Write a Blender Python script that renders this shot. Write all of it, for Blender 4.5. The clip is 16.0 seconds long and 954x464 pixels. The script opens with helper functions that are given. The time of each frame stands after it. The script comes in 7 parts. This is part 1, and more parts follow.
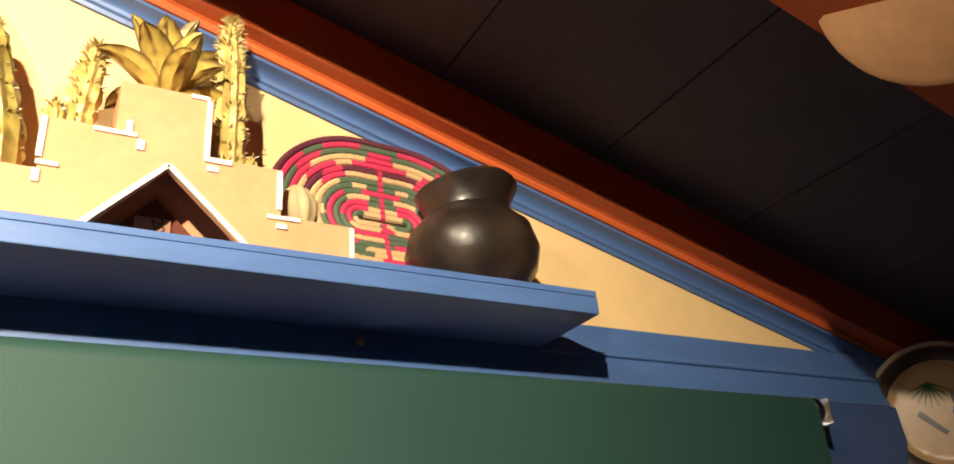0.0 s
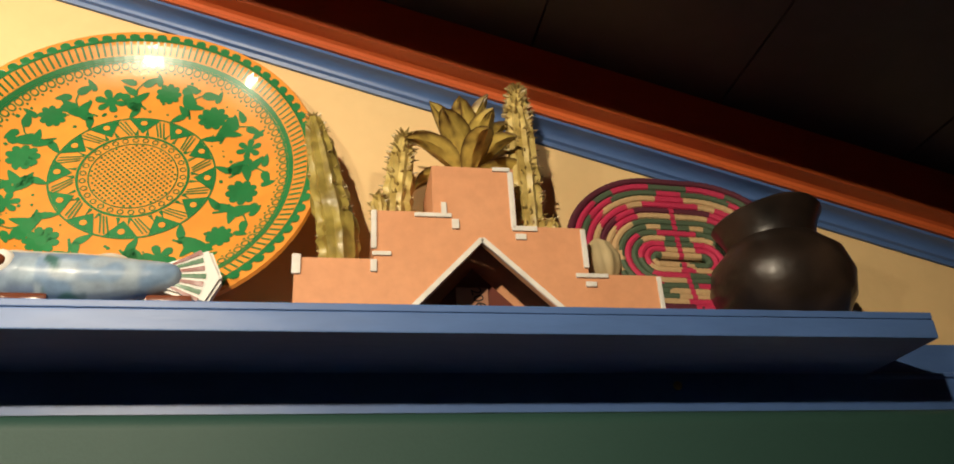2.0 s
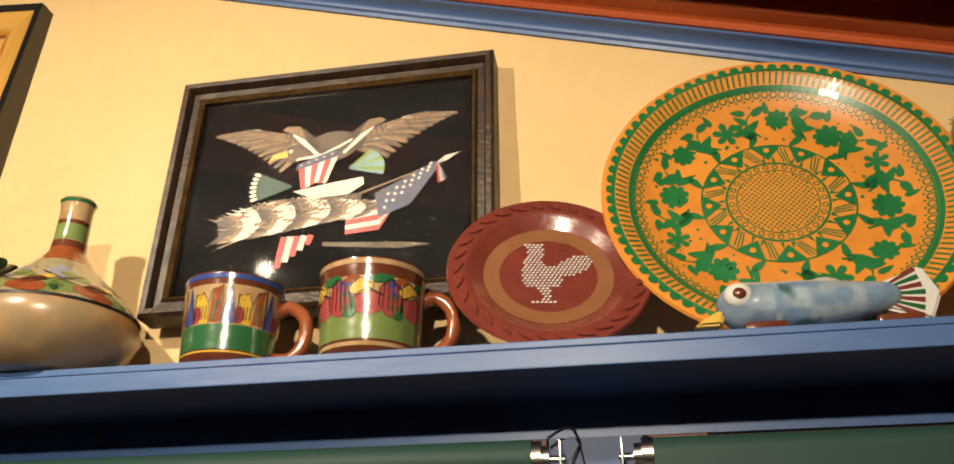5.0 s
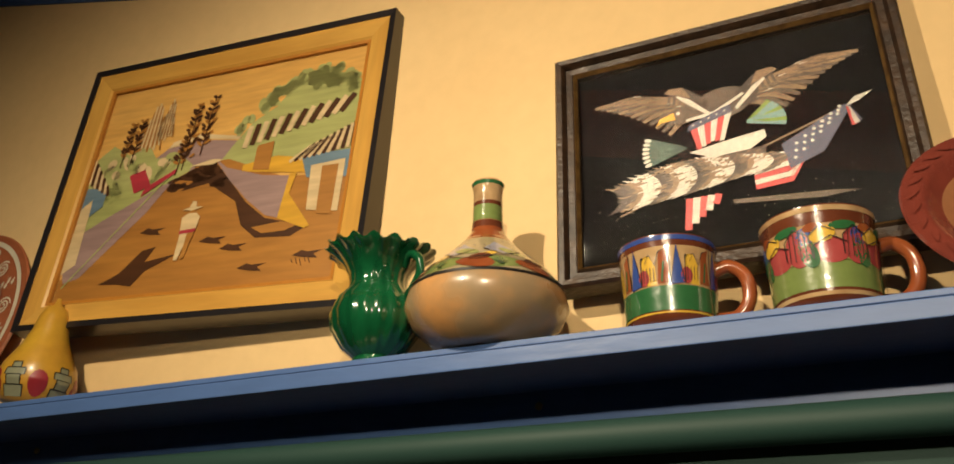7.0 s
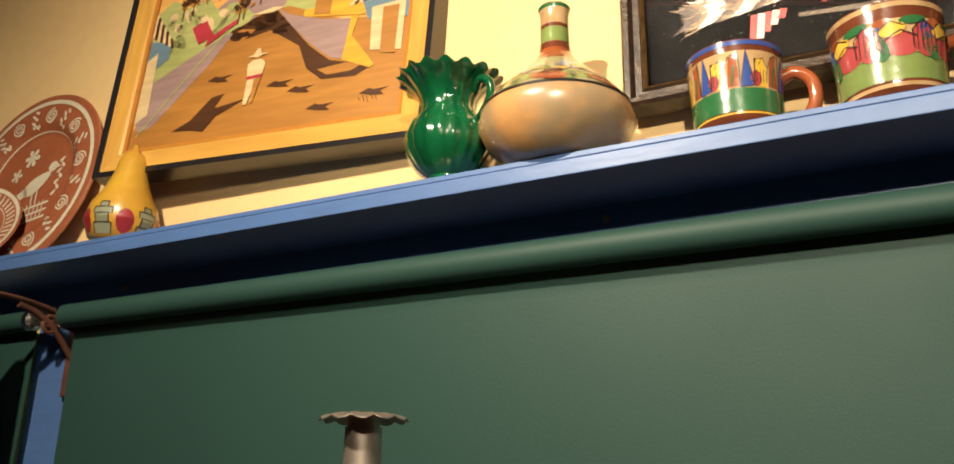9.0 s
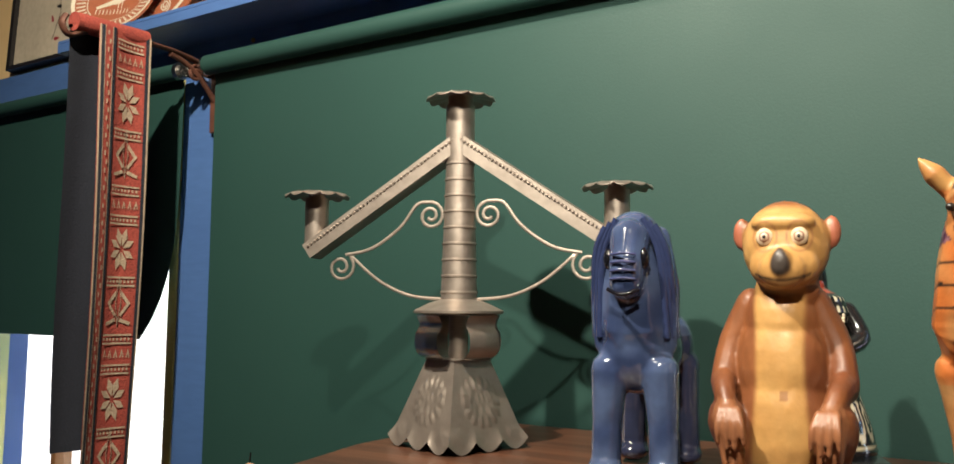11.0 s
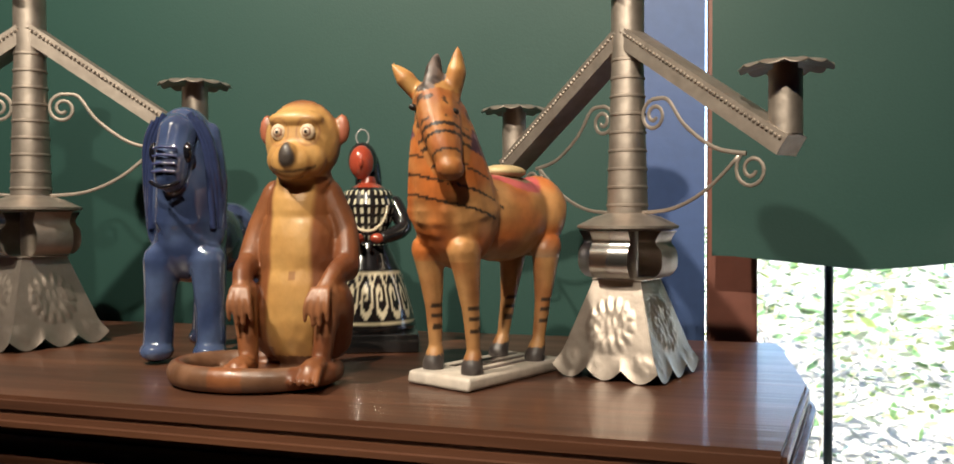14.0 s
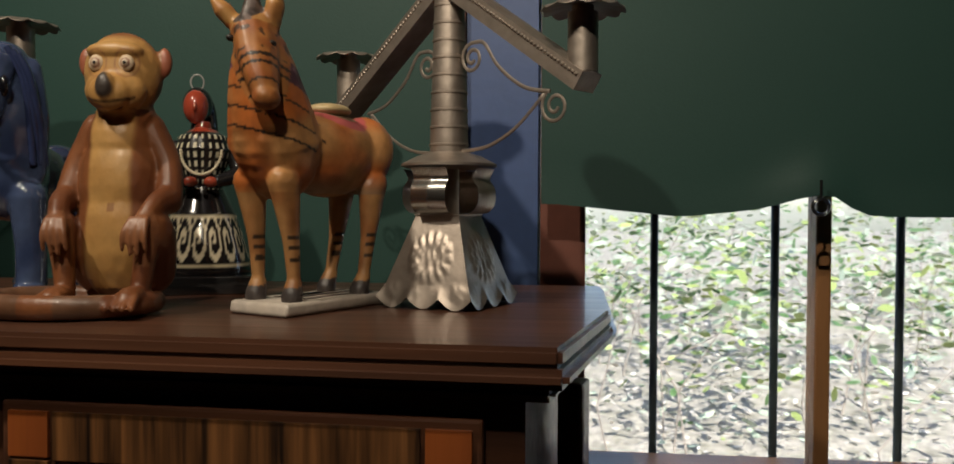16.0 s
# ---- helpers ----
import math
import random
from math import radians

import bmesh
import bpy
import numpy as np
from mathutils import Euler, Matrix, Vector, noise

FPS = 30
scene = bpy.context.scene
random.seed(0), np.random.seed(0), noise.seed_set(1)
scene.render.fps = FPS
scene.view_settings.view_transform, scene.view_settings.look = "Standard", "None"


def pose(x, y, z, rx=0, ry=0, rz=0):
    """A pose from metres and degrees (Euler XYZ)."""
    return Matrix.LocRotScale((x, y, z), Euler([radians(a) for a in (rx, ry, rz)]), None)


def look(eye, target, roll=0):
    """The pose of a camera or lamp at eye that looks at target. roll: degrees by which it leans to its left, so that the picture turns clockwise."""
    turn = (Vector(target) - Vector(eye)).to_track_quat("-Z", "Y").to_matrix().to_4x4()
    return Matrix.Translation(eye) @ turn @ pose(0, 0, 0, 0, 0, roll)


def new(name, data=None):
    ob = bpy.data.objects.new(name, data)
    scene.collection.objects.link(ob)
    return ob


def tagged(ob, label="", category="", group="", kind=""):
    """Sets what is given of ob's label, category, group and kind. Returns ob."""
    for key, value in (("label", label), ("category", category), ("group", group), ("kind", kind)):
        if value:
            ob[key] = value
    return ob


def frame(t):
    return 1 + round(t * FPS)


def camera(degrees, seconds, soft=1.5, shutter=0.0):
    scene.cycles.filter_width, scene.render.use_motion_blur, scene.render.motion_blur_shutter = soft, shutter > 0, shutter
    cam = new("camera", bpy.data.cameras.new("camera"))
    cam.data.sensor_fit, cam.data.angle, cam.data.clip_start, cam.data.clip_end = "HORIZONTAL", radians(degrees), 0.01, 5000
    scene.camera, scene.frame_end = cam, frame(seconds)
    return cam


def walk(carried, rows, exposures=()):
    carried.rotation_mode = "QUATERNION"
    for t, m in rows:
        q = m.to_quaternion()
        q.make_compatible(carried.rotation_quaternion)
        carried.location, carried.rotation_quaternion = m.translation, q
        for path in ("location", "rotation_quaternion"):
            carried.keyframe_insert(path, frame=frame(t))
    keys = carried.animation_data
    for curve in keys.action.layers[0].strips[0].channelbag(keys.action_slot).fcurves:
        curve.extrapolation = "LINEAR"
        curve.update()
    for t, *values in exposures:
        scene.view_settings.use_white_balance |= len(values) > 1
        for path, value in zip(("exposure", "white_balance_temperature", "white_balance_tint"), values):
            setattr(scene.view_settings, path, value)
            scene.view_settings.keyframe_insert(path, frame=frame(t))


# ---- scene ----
cam = camera(59.1, 16.0, soft=1.7)
ROWS = [
    (0.0, 0.1336, -0.8691, 1.544, -30.102, 25.094, -4.549),
    (0.5, 0.1341, -0.8814, 1.5637, -24.64, 27.752, -4.467),
    (1.0, 0.1306, -0.8792, 1.5686, -17.248, 28.419, -3.491),
    (1.5, 0.1048, -0.8903, 1.5854, -12.229, 27.167, -3.008),
    (2.0, 0.0734, -0.8856, 1.592, -11.16, 26.298, -3.209),
    (2.5, 0.0296, -0.8991, 1.5979, -9.198, 25.781, -4.612),
    (3.0, -0.0553, -0.9175, 1.61, -3.2, 25.08, -3.332),
    (3.5, -0.1172, -0.932, 1.6238, -2.596, 24.036, -3.707),
    (4.0, -0.1986, -0.9418, 1.6191, 3.27, 25.799, -2.002),
    (4.5, -0.3057, -0.96, 1.6396, 5.969, 25.292, -1.431),
    (5.0, -0.356, -0.9578, 1.6118, 9.986, 26.104, -0.228),
    (5.2, -0.3687, -0.9654, 1.6179, 12.027, 25.597, -0.074),
    (7.3, -0.6513, -1.0397, 1.578, 26.52, 24.869, 1.185),
    (7.5, -0.6608, -1.0518, 1.5718, 27.193, 24.556, 1.199),
    (8.0, -0.6791, -1.0503, 1.537, 26.145, 23.58, 0.607),
    (8.5, -0.6796, -1.0376, 1.5061, 24.717, 20.442, -0.035),
    (9.0, -0.6772, -1.0517, 1.4651, 26.658, 18.208, 0.581),
    (9.5, -0.6501, -1.0749, 1.434, 28.532, 16.295, 0.195),
    (10.0, -0.6073, -1.1401, 1.3598, 29.78, 12.026, -0.11),
    (10.2, -0.6019, -1.1716, 1.3144, 30.715, 10.659, 0.01),
    (12.3, -0.4585, -1.2567, 1.255, 31.789, -0.277, 0.613),
    (12.5, -0.4447, -1.2487, 1.2538, 30.229, 0.037, 0.426),
    (13.0, -0.4099, -1.2339, 1.2523, 23.329, 0.287, -0.083),
    (13.5, -0.3757, -1.222, 1.2508, 18.69, -0.722, -0.354),
    (14.0, -0.3531, -1.2125, 1.2507, 14.43, -0.864, -0.081),
    (14.5, -0.3333, -1.2089, 1.2533, 9.746, -0.819, 0.496),
    (15.0, -0.3158, -1.222, 1.2546, 7.182, -0.172, 0.088),
    (15.5, -0.2962, -1.2289, 1.2314, 6.212, -0.257, 0.155),
    (16.0, -0.2792, -1.2359, 1.1934, 6.838, -1.451, 0.234),
]
EXPO = [(0.0, 3.60, 6500, 10), (0.4, 3.00, 6500, 10), (1.0, 2.35, 6500, 10), (2.0, 2.10, 6500, 10), (3.5, 1.85, 6500, 10), (5.0, 1.55, 6500, 10), (7.5, 1.20, 6900, 10), (9.0, 2.10, 6500, 10), (10.0, 2.65, 6000, 10), (12.5, 2.80, 5800, 10), (13.5, 2.50, 5800, 10), (14.5, 2.15, 6100, 12), (16.0, 1.15, 6100, 12)]
walk(cam, [(t, pose(x, y, z, 90 + pitch, 0, yaw) @ pose(0, 0, 0, 0, 0, roll)) for t, x, y, z, yaw, pitch, roll in ROWS], EXPO)

# ---- light ----
world = bpy.data.worlds.new("sky")
scene.world = world
world.use_nodes = True
wn = world.node_tree
sky = wn.nodes.new("ShaderNodeTexSky")
sky.sky_type, sky.sun_disc, sky.sun_elevation, sky.sun_rotation = "NISHITA", False, radians(48), radians(167)
wn.links.new(sky.outputs[0], wn.nodes["Background"].inputs[0])
wn.nodes["Background"].inputs[1].default_value = 0.15


def lamp(name, kind, energy, m, color=(1, 1, 1), **more):
    d = bpy.data.lights.new(name, kind)
    d.energy, d.color = energy, color
    for key, value in more.items():
        if key == "radius":
            d.shadow_soft_size = value
        elif key == "angle":
            d.angle = value
        elif key == "spot":
            d.spot_size, d.spot_blend = value
    ob = new(name, d)
    ob.matrix_world = m
    return ob


lamp("sun", "SUN", 5.0, look((2.0, -6.5, 10.0), (0, 2, 0)), (1, 0.95, 0.86), angle=radians(0.5))
WARM = (1.0, 0.85, 0.62)
for place, goal, power, cone in (((-0.46, -1.6, 2.28), (-0.32, 0.0, 1.95), 30.0, 112), ((-1.25, -1.3, 2.58), (-1.40, -0.2, 1.4), 39.0, 150)):
    lamp("ceiling_spot", "SPOT", power, look(place, goal), WARM, radius=0.022, spot=(radians(cone), 1.0))

# ---- materials ----


def mat(name, color, rough=0.6, metal=0.0, second=None, scale=8.0, bump=0.0, bump_scale=60.0, stretch=(1, 1, 1), spread=0.5, coat=0.0, fine=0.15, spec=0.5):
    """A two-scale surface: base colour mottled with a second one, fine grain, relief."""
    m = bpy.data.materials.new(name)
    m.use_nodes = True
    nt = m.node_tree
    b = nt.nodes["Principled BSDF"]
    b.inputs["Roughness"].default_value, b.inputs["Metallic"].default_value = rough, metal
    b.inputs["Coat Weight"].default_value, b.inputs["Coat Roughness"].default_value = coat, 0.06
    b.inputs["Specular IOR Level"].default_value = spec
    tc = nt.nodes.new("ShaderNodeTexCoord")
    mp = nt.nodes.new("ShaderNodeMapping")
    mp.inputs["Scale"].default_value = stretch
    nt.links.new(tc.outputs["Object"], mp.inputs[0])
    n1 = nt.nodes.new("ShaderNodeTexNoise")
    n1.inputs["Scale"].default_value, n1.inputs["Detail"].default_value = scale, 5
    n2 = nt.nodes.new("ShaderNodeTexNoise")
    n2.inputs["Scale"].default_value, n2.inputs["Detail"].default_value = bump_scale, 6
    nt.links.new(mp.outputs[0], n1.inputs[0]), nt.links.new(mp.outputs[0], n2.inputs[0])
    ramp = nt.nodes.new("ShaderNodeValToRGB")
    ramp.color_ramp.elements[0].position, ramp.color_ramp.elements[1].position = 0.5 - spread / 2, 0.5 + spread / 2
    ramp.color_ramp.elements[0].color = (*color, 1)
    ramp.color_ramp.elements[1].color = (*(second or tuple(c * 0.8 for c in color)), 1)
    nt.links.new(n1.outputs[0], ramp.inputs[0])
    mx = nt.nodes.new("ShaderNodeMix")
    mx.data_type, mx.blend_type = "RGBA", "MULTIPLY"
    mx.inputs[0].default_value = 1.0
    r2 = nt.nodes.new("ShaderNodeValToRGB")
    r2.color_ramp.elements[0].position, r2.color_ramp.elements[1].position = 0.3, 0.7
    r2.color_ramp.elements[0].color = (1 - fine,) * 3 + (1,)
    r2.color_ramp.elements[1].color = (1, 1, 1, 1)
    nt.links.new(n2.outputs[0], r2.inputs[0])
    nt.links.new(ramp.outputs[0], mx.inputs["A"]), nt.links.new(r2.outputs[0], mx.inputs["B"])
    nt.links.new(mx.outputs["Result"], b.inputs["Base Color"])
    rr = nt.nodes.new("ShaderNodeMapRange")
    rr.inputs["To Min"].default_value, rr.inputs["To Max"].default_value = max(0.02, rough - 0.08), min(1, rough + 0.12)
    nt.links.new(n1.outputs[0], rr.inputs[0]), nt.links.new(rr.outputs[0], b.inputs["Roughness"])
    if bump:
        bp = nt.nodes.new("ShaderNodeBump")
        bp.inputs["Strength"].default_value, bp.inputs["Distance"].default_value = bump, 0.002
        nt.links.new(n2.outputs[0], bp.inputs["Height"]), nt.links.new(bp.outputs[0], b.inputs["Normal"]), nt.links.new(bp.outputs[0], b.inputs["Coat Normal"])
    return m


def pigment_mat(name, rough=0.4, bump=0.2, coat=0.0, grain=90.0, fine=0.25):
    """Paint whose colour is laid on the mesh, with grain and relief."""
    m = mat(name, (1, 1, 1), rough, bump=bump, bump_scale=grain, coat=coat, fine=fine, second=(0.86, 0.84, 0.8), scale=25)
    nt = m.node_tree
    at = nt.nodes.new("ShaderNodeAttribute")
    at.attribute_name = "pigment"
    b = nt.nodes["Principled BSDF"]
    old = b.inputs["Base Color"].links[0].from_socket
    mx = nt.nodes.new("ShaderNodeMix")
    mx.data_type, mx.blend_type = "RGBA", "MULTIPLY"
    mx.inputs[0].default_value = 1.0
    nt.links.new(at.outputs["Color"], mx.inputs["A"]), nt.links.new(old, mx.inputs["B"])
    nt.links.new(mx.outputs["Result"], b.inputs["Base Color"])
    return m


M = {}
M["plaster"] = mat("yellow_plaster", (0.78, 0.55, 0.27), 0.7, second=(0.72, 0.49, 0.23), scale=3, bump=0.35, bump_scale=35, fine=0.05)
M["blue"] = mat("blue_painted_wood", (0.075, 0.15, 0.36), 0.42, second=(0.062, 0.128, 0.32), scale=5, stretch=(0.25, 1, 1), bump=0.35, bump_scale=70, fine=0.12)
M["blue_deep"] = mat("blue_wall_paint", (0.05, 0.09, 0.24), 0.5, second=(0.042, 0.08, 0.2), scale=4, bump=0.2, fine=0.1)
M["orange"] = mat("orange_painted_beam", (0.62, 0.13, 0.03), 0.5, second=(0.5, 0.09, 0.025), scale=3, stretch=(0.2, 1, 1), bump=0.25, bump_scale=60, fine=0.1)
M["ceiling"] = mat("dark_ceiling_board", (0.075, 0.062, 0.078), 0.6, second=(0.045, 0.042, 0.062), scale=4, bump=0.3, bump_scale=40)
M["blind"] = mat("green_blind_cloth", (0.020, 0.056, 0.047), 0.55, spec=0.3, second=(0.016, 0.048, 0.041), scale=2.5, bump=0.1, bump_scale=300, fine=0.06)
M["darkwood"] = mat("dark_varnished_wood", (0.150, 0.062, 0.032), 0.38, second=(0.050, 0.021, 0.013), scale=26, stretch=(0.05, 1, 1), bump=0.35, bump_scale=90, fine=0.35, coat=0.25)
M["redwood"] = mat("reddish_veneer", (0.40, 0.11, 0.025), 0.35, second=(0.24, 0.06, 0.016), scale=40, stretch=(1, 1, 0.05), bump=0.1, bump_scale=60, fine=0.3, coat=0.2)
M["grainwood"] = mat("striped_dark_veneer", (0.016, 0.009, 0.006), 0.4, second=(0.26, 0.11, 0.035), scale=85, stretch=(1, 1, 0.045), bump=0.3, bump_scale=120, spread=0.34, fine=0.5)
M["frame_brown"] = mat("brown_window_paint", (0.17, 0.055, 0.035), 0.5, second=(0.13, 0.045, 0.03), scale=6, bump=0.2, fine=0.15)
M["frame_wood"] = mat("varnished_window_wood", (0.33, 0.17, 0.07), 0.45, second=(0.24, 0.11, 0.04), scale=8, stretch=(1, 1, 0.15), bump=0.15)
M["frame_yellow"] = mat("yellow_window_paint", (0.55, 0.5, 0.16), 0.5, scale=6, bump=0.15)
M["tin"] = mat("tarnished_tin", (0.50, 0.43, 0.37), 0.46, 0.85, second=(0.33, 0.28, 0.24), scale=14, bump=0.35, bump_scale=55, fine=0.25)
M["iron"] = mat("dark_bar_iron", (0.05, 0.07, 0.075), 0.5, 0.4, scale=12)
M["rust"] = mat("rusty_iron", (0.16, 0.06, 0.035), 0.6, 0.3, second=(0.07, 0.03, 0.02), scale=30, bump=0.5, bump_scale=120)
M["steel"] = mat("nickel", (0.72, 0.7, 0.66), 0.22, 1.0, scale=12, fine=0.1)
M["black"] = mat("black_lacquer", (0.012, 0.012, 0.013), 0.2, coat=0.5, scale=9, fine=0.1)
M["brass"] = mat("old_brass", (0.35, 0.24, 0.1), 0.4, 0.9, scale=20)


def plain(name, color, rough=0.5, coat=0.0, **k):
    if name not in M:
        M[name] = mat(name, color, rough, coat=coat, **k)
    return M[name]


# ---- builders ----


def finish(name, bm, material, smooth=True, sharp=40):
    bmesh.ops.remove_doubles(bm, verts=bm.verts[:], dist=1e-6)
    bmesh.ops.recalc_face_normals(bm, faces=bm.faces[:])
    me = bpy.data.meshes.new(name)
    if smooth:
        for fc in bm.faces:
            fc.smooth = True
        for e in bm.edges:
            if len(e.link_faces) == 2 and e.calc_face_angle(0) > radians(sharp):
                e.smooth = False
    bm.to_mesh(me)
    bm.free()
    for m in material if isinstance(material, (list, tuple)) else [material]:
        me.materials.append(m)
    return me


def part(name, bm, material, parent=None, label="", smooth=True, m=None, sharp=40):
    ob = new(name, finish(name, bm, material, smooth, sharp))
    if parent:
        ob.parent = parent
    if m is not None:
        ob.matrix_basis = m
    if label:
        ob["label"] = label
    return ob


def thing(name, label, category, m=None, group="", kind=""):
    ob = new(name)
    ob.empty_display_size = 0.05
    if m is not None:
        ob.matrix_basis = m
    return tagged(ob, label, category, group, kind)


def box(x0, x1, y0, y1, z0, z1, bevel=0.0, bm=None, seg=2):
    bm = bm or bmesh.new()
    vs = bmesh.ops.create_cube(bm, size=1.0)["verts"]
    for v in vs:
        v.co = Vector((x0 + (v.co.x + 0.5) * (x1 - x0), y0 + (v.co.y + 0.5) * (y1 - y0), z0 + (v.co.z + 0.5) * (z1 - z0)))
    if bevel:
        es = list({e for v in vs for e in v.link_edges})
        bmesh.ops.bevel(bm, geom=es, offset=bevel, segments=seg, affect="EDGES", profile=0.6)
    return bm


def prism(points, axis, a, b, bm=None, bevel=0.0):
    """A flat outline pushed from a to b along an axis; the outline lies in the other two axes, in order."""
    bm = bm or bmesh.new()
    rows = []
    for v in (a, b):
        row = []
        for p, q in points:
            co = {"x": (v, p, q), "y": (p, v, q), "z": (p, q, v)}[axis]
            row.append(bm.verts.new(co))
        rows.append(row)
    n = len(points)
    faces = [bm.faces.new(rows[0]), bm.faces.new(rows[1][::-1])]
    for i in range(n):
        faces.append(bm.faces.new((rows[0][i], rows[1][i], rows[1][(i + 1) % n], rows[0][(i + 1) % n])))
    if bevel:
        bmesh.ops.recalc_face_normals(bm, faces=faces)
        bmesh.ops.bevel(bm, geom=list({e for fc in faces for e in fc.edges}), offset=bevel, segments=2, affect="EDGES")
    return bm


def lathe(profile, n=48, bm=None, wave=None):
    """Turned round z. profile: (radius, height) from bottom to top; wave(k, i, angle) may alter the radius and height."""
    bm = bm or bmesh.new()
    rings = []
    for k, (r, z) in enumerate(profile):
        if r < 1e-6:
            rings.append([bm.verts.new((0, 0, z))])
            continue
        ring = []
        for i in range(n):
            a = 2 * math.pi * i / n
            rr, zz = wave(k, a, r, z) if wave else (r, z)
            ring.append(bm.verts.new((rr * math.cos(a), rr * math.sin(a), zz)))
        rings.append(ring)
    for p, q in zip(rings, rings[1:]):
        for i in range(n):
            j = (i + 1) % n
            if len(p) == 1 and len(q) == 1:
                break
            if len(p) == 1:
                bm.faces.new((p[0], q[i], q[j]))
            elif len(q) == 1:
                bm.faces.new((p[i], p[j], q[0]))
            else:
                bm.faces.new((p[i], p[j], q[j], q[i]))
    return bm


def smooth_curve(points, steps=6):
    """Catmull-Rom through the points."""
    pts = [Vector(p) for p in points]
    out = []
    for i in range(len(pts) - 1):
        a, b, c, d = pts[max(i - 1, 0)], pts[i], pts[i + 1], pts[min(i + 2, len(pts) - 1)]
        for s in range(steps):
            u = s / steps
            out.append(0.5 * (2 * b + (c - a) * u + (2 * a - 5 * b + 4 * c - d) * u * u + (3 * b - a - 3 * c + d) * u**3))
    return out + [pts[-1]]


def tube(points, radius, n=10, bm=None, flat=1.0, up=(0, 0, 1), closed=False):
    """A rod along the points; radius a number or one for each point; flat squeezes it across."""
    bm = bm or bmesh.new()
    pts = [Vector(p) for p in points]
    rads = [float(r) for r in radius] if isinstance(radius, (list, tuple)) else [radius] * len(pts)
    rings = []
    side = None
    for i, p in enumerate(pts):
        a, b = pts[max(i - 1, 0)], pts[min(i + 1, len(pts) - 1)]
        if closed:
            a, b = pts[i - 1], pts[(i + 1) % len(pts)]
        d = (b - a).normalized()
        if side is None:
            side = d.cross(Vector(up))
            side = side if side.length > 0.1 else d.cross(Vector((1, 0, 0)))
        side = (side - d * side.dot(d)).normalized()
        top = side.cross(d)
        rings.append([bm.verts.new(p + rads[i] * (math.cos(t) * side + flat * math.sin(t) * top)) for t in (2 * math.pi * k / n for k in range(n))])
    pairs = list(zip(rings, rings[1:])) + ([(rings[-1], rings[0])] if closed else [])
    for p, q in pairs:
        for k in range(n):
            bm.faces.new((p[k], p[(k + 1) % n], q[(k + 1) % n], q[k]))
    if not closed:
        bm.faces.new(rings[0][::-1])
        bm.faces.new(rings[-1])
    return bm


def ball(bm, c, r, rot=None, sub=2):
    """An ellipsoid."""
    r = (r, r, r) if isinstance(r, (int, float)) else r
    vs = bmesh.ops.create_icosphere(bm, subdivisions=sub, radius=1.0)["verts"]
    m = Matrix.Translation(c) @ (rot or Matrix.Identity(4)) @ Matrix.Diagonal((*r, 1))
    for v in vs:
        v.co = m @ v.co
    return vs


def limb(bm, pts, rads, n=12):
    """A rounded tapering limb."""
    tube(smooth_curve(pts, 4), list(np.interp(np.linspace(0, len(pts) - 1, 4 * (len(pts) - 1) + 1), range(len(pts)), rads)), n, bm)
    ball(bm, pts[0], rads[0], sub=2)
    ball(bm, pts[-1], rads[-1], sub=2)


def fuse(bm, voxel, rounds=6):
    """One skin round overlapping bodies."""
    me = bpy.data.meshes.new("raw")
    bm.to_mesh(me)
    bm.free()
    ob = new("raw", me)
    r = ob.modifiers.new("r", "REMESH")
    r.mode, r.voxel_size = "VOXEL", voxel
    s = ob.modifiers.new("s", "SMOOTH")
    s.factor, s.iterations = 0.5, rounds
    done = bpy.data.meshes.new_from_object(ob.evaluated_get(bpy.context.evaluated_depsgraph_get()))
    bpy.data.objects.remove(ob)
    out = bmesh.new()
    out.from_mesh(done)
    return out


def paint(bm, rule):
    """Lay pigment on the vertices by rule(position, normal) -> colour."""
    bm.normal_update()
    layer = bm.verts.layers.float_color.get("pigment") or bm.verts.layers.float_color.new("pigment")
    for v in bm.verts:
        v[layer] = (*rule(v.co, v.normal), 1)
    return bm


def mixc(a, b, u):
    u = max(0.0, min(1.0, u))
    u = u * u * (3 - 2 * u)
    return tuple(x + (y - x) * u for x, y in zip(a, b))


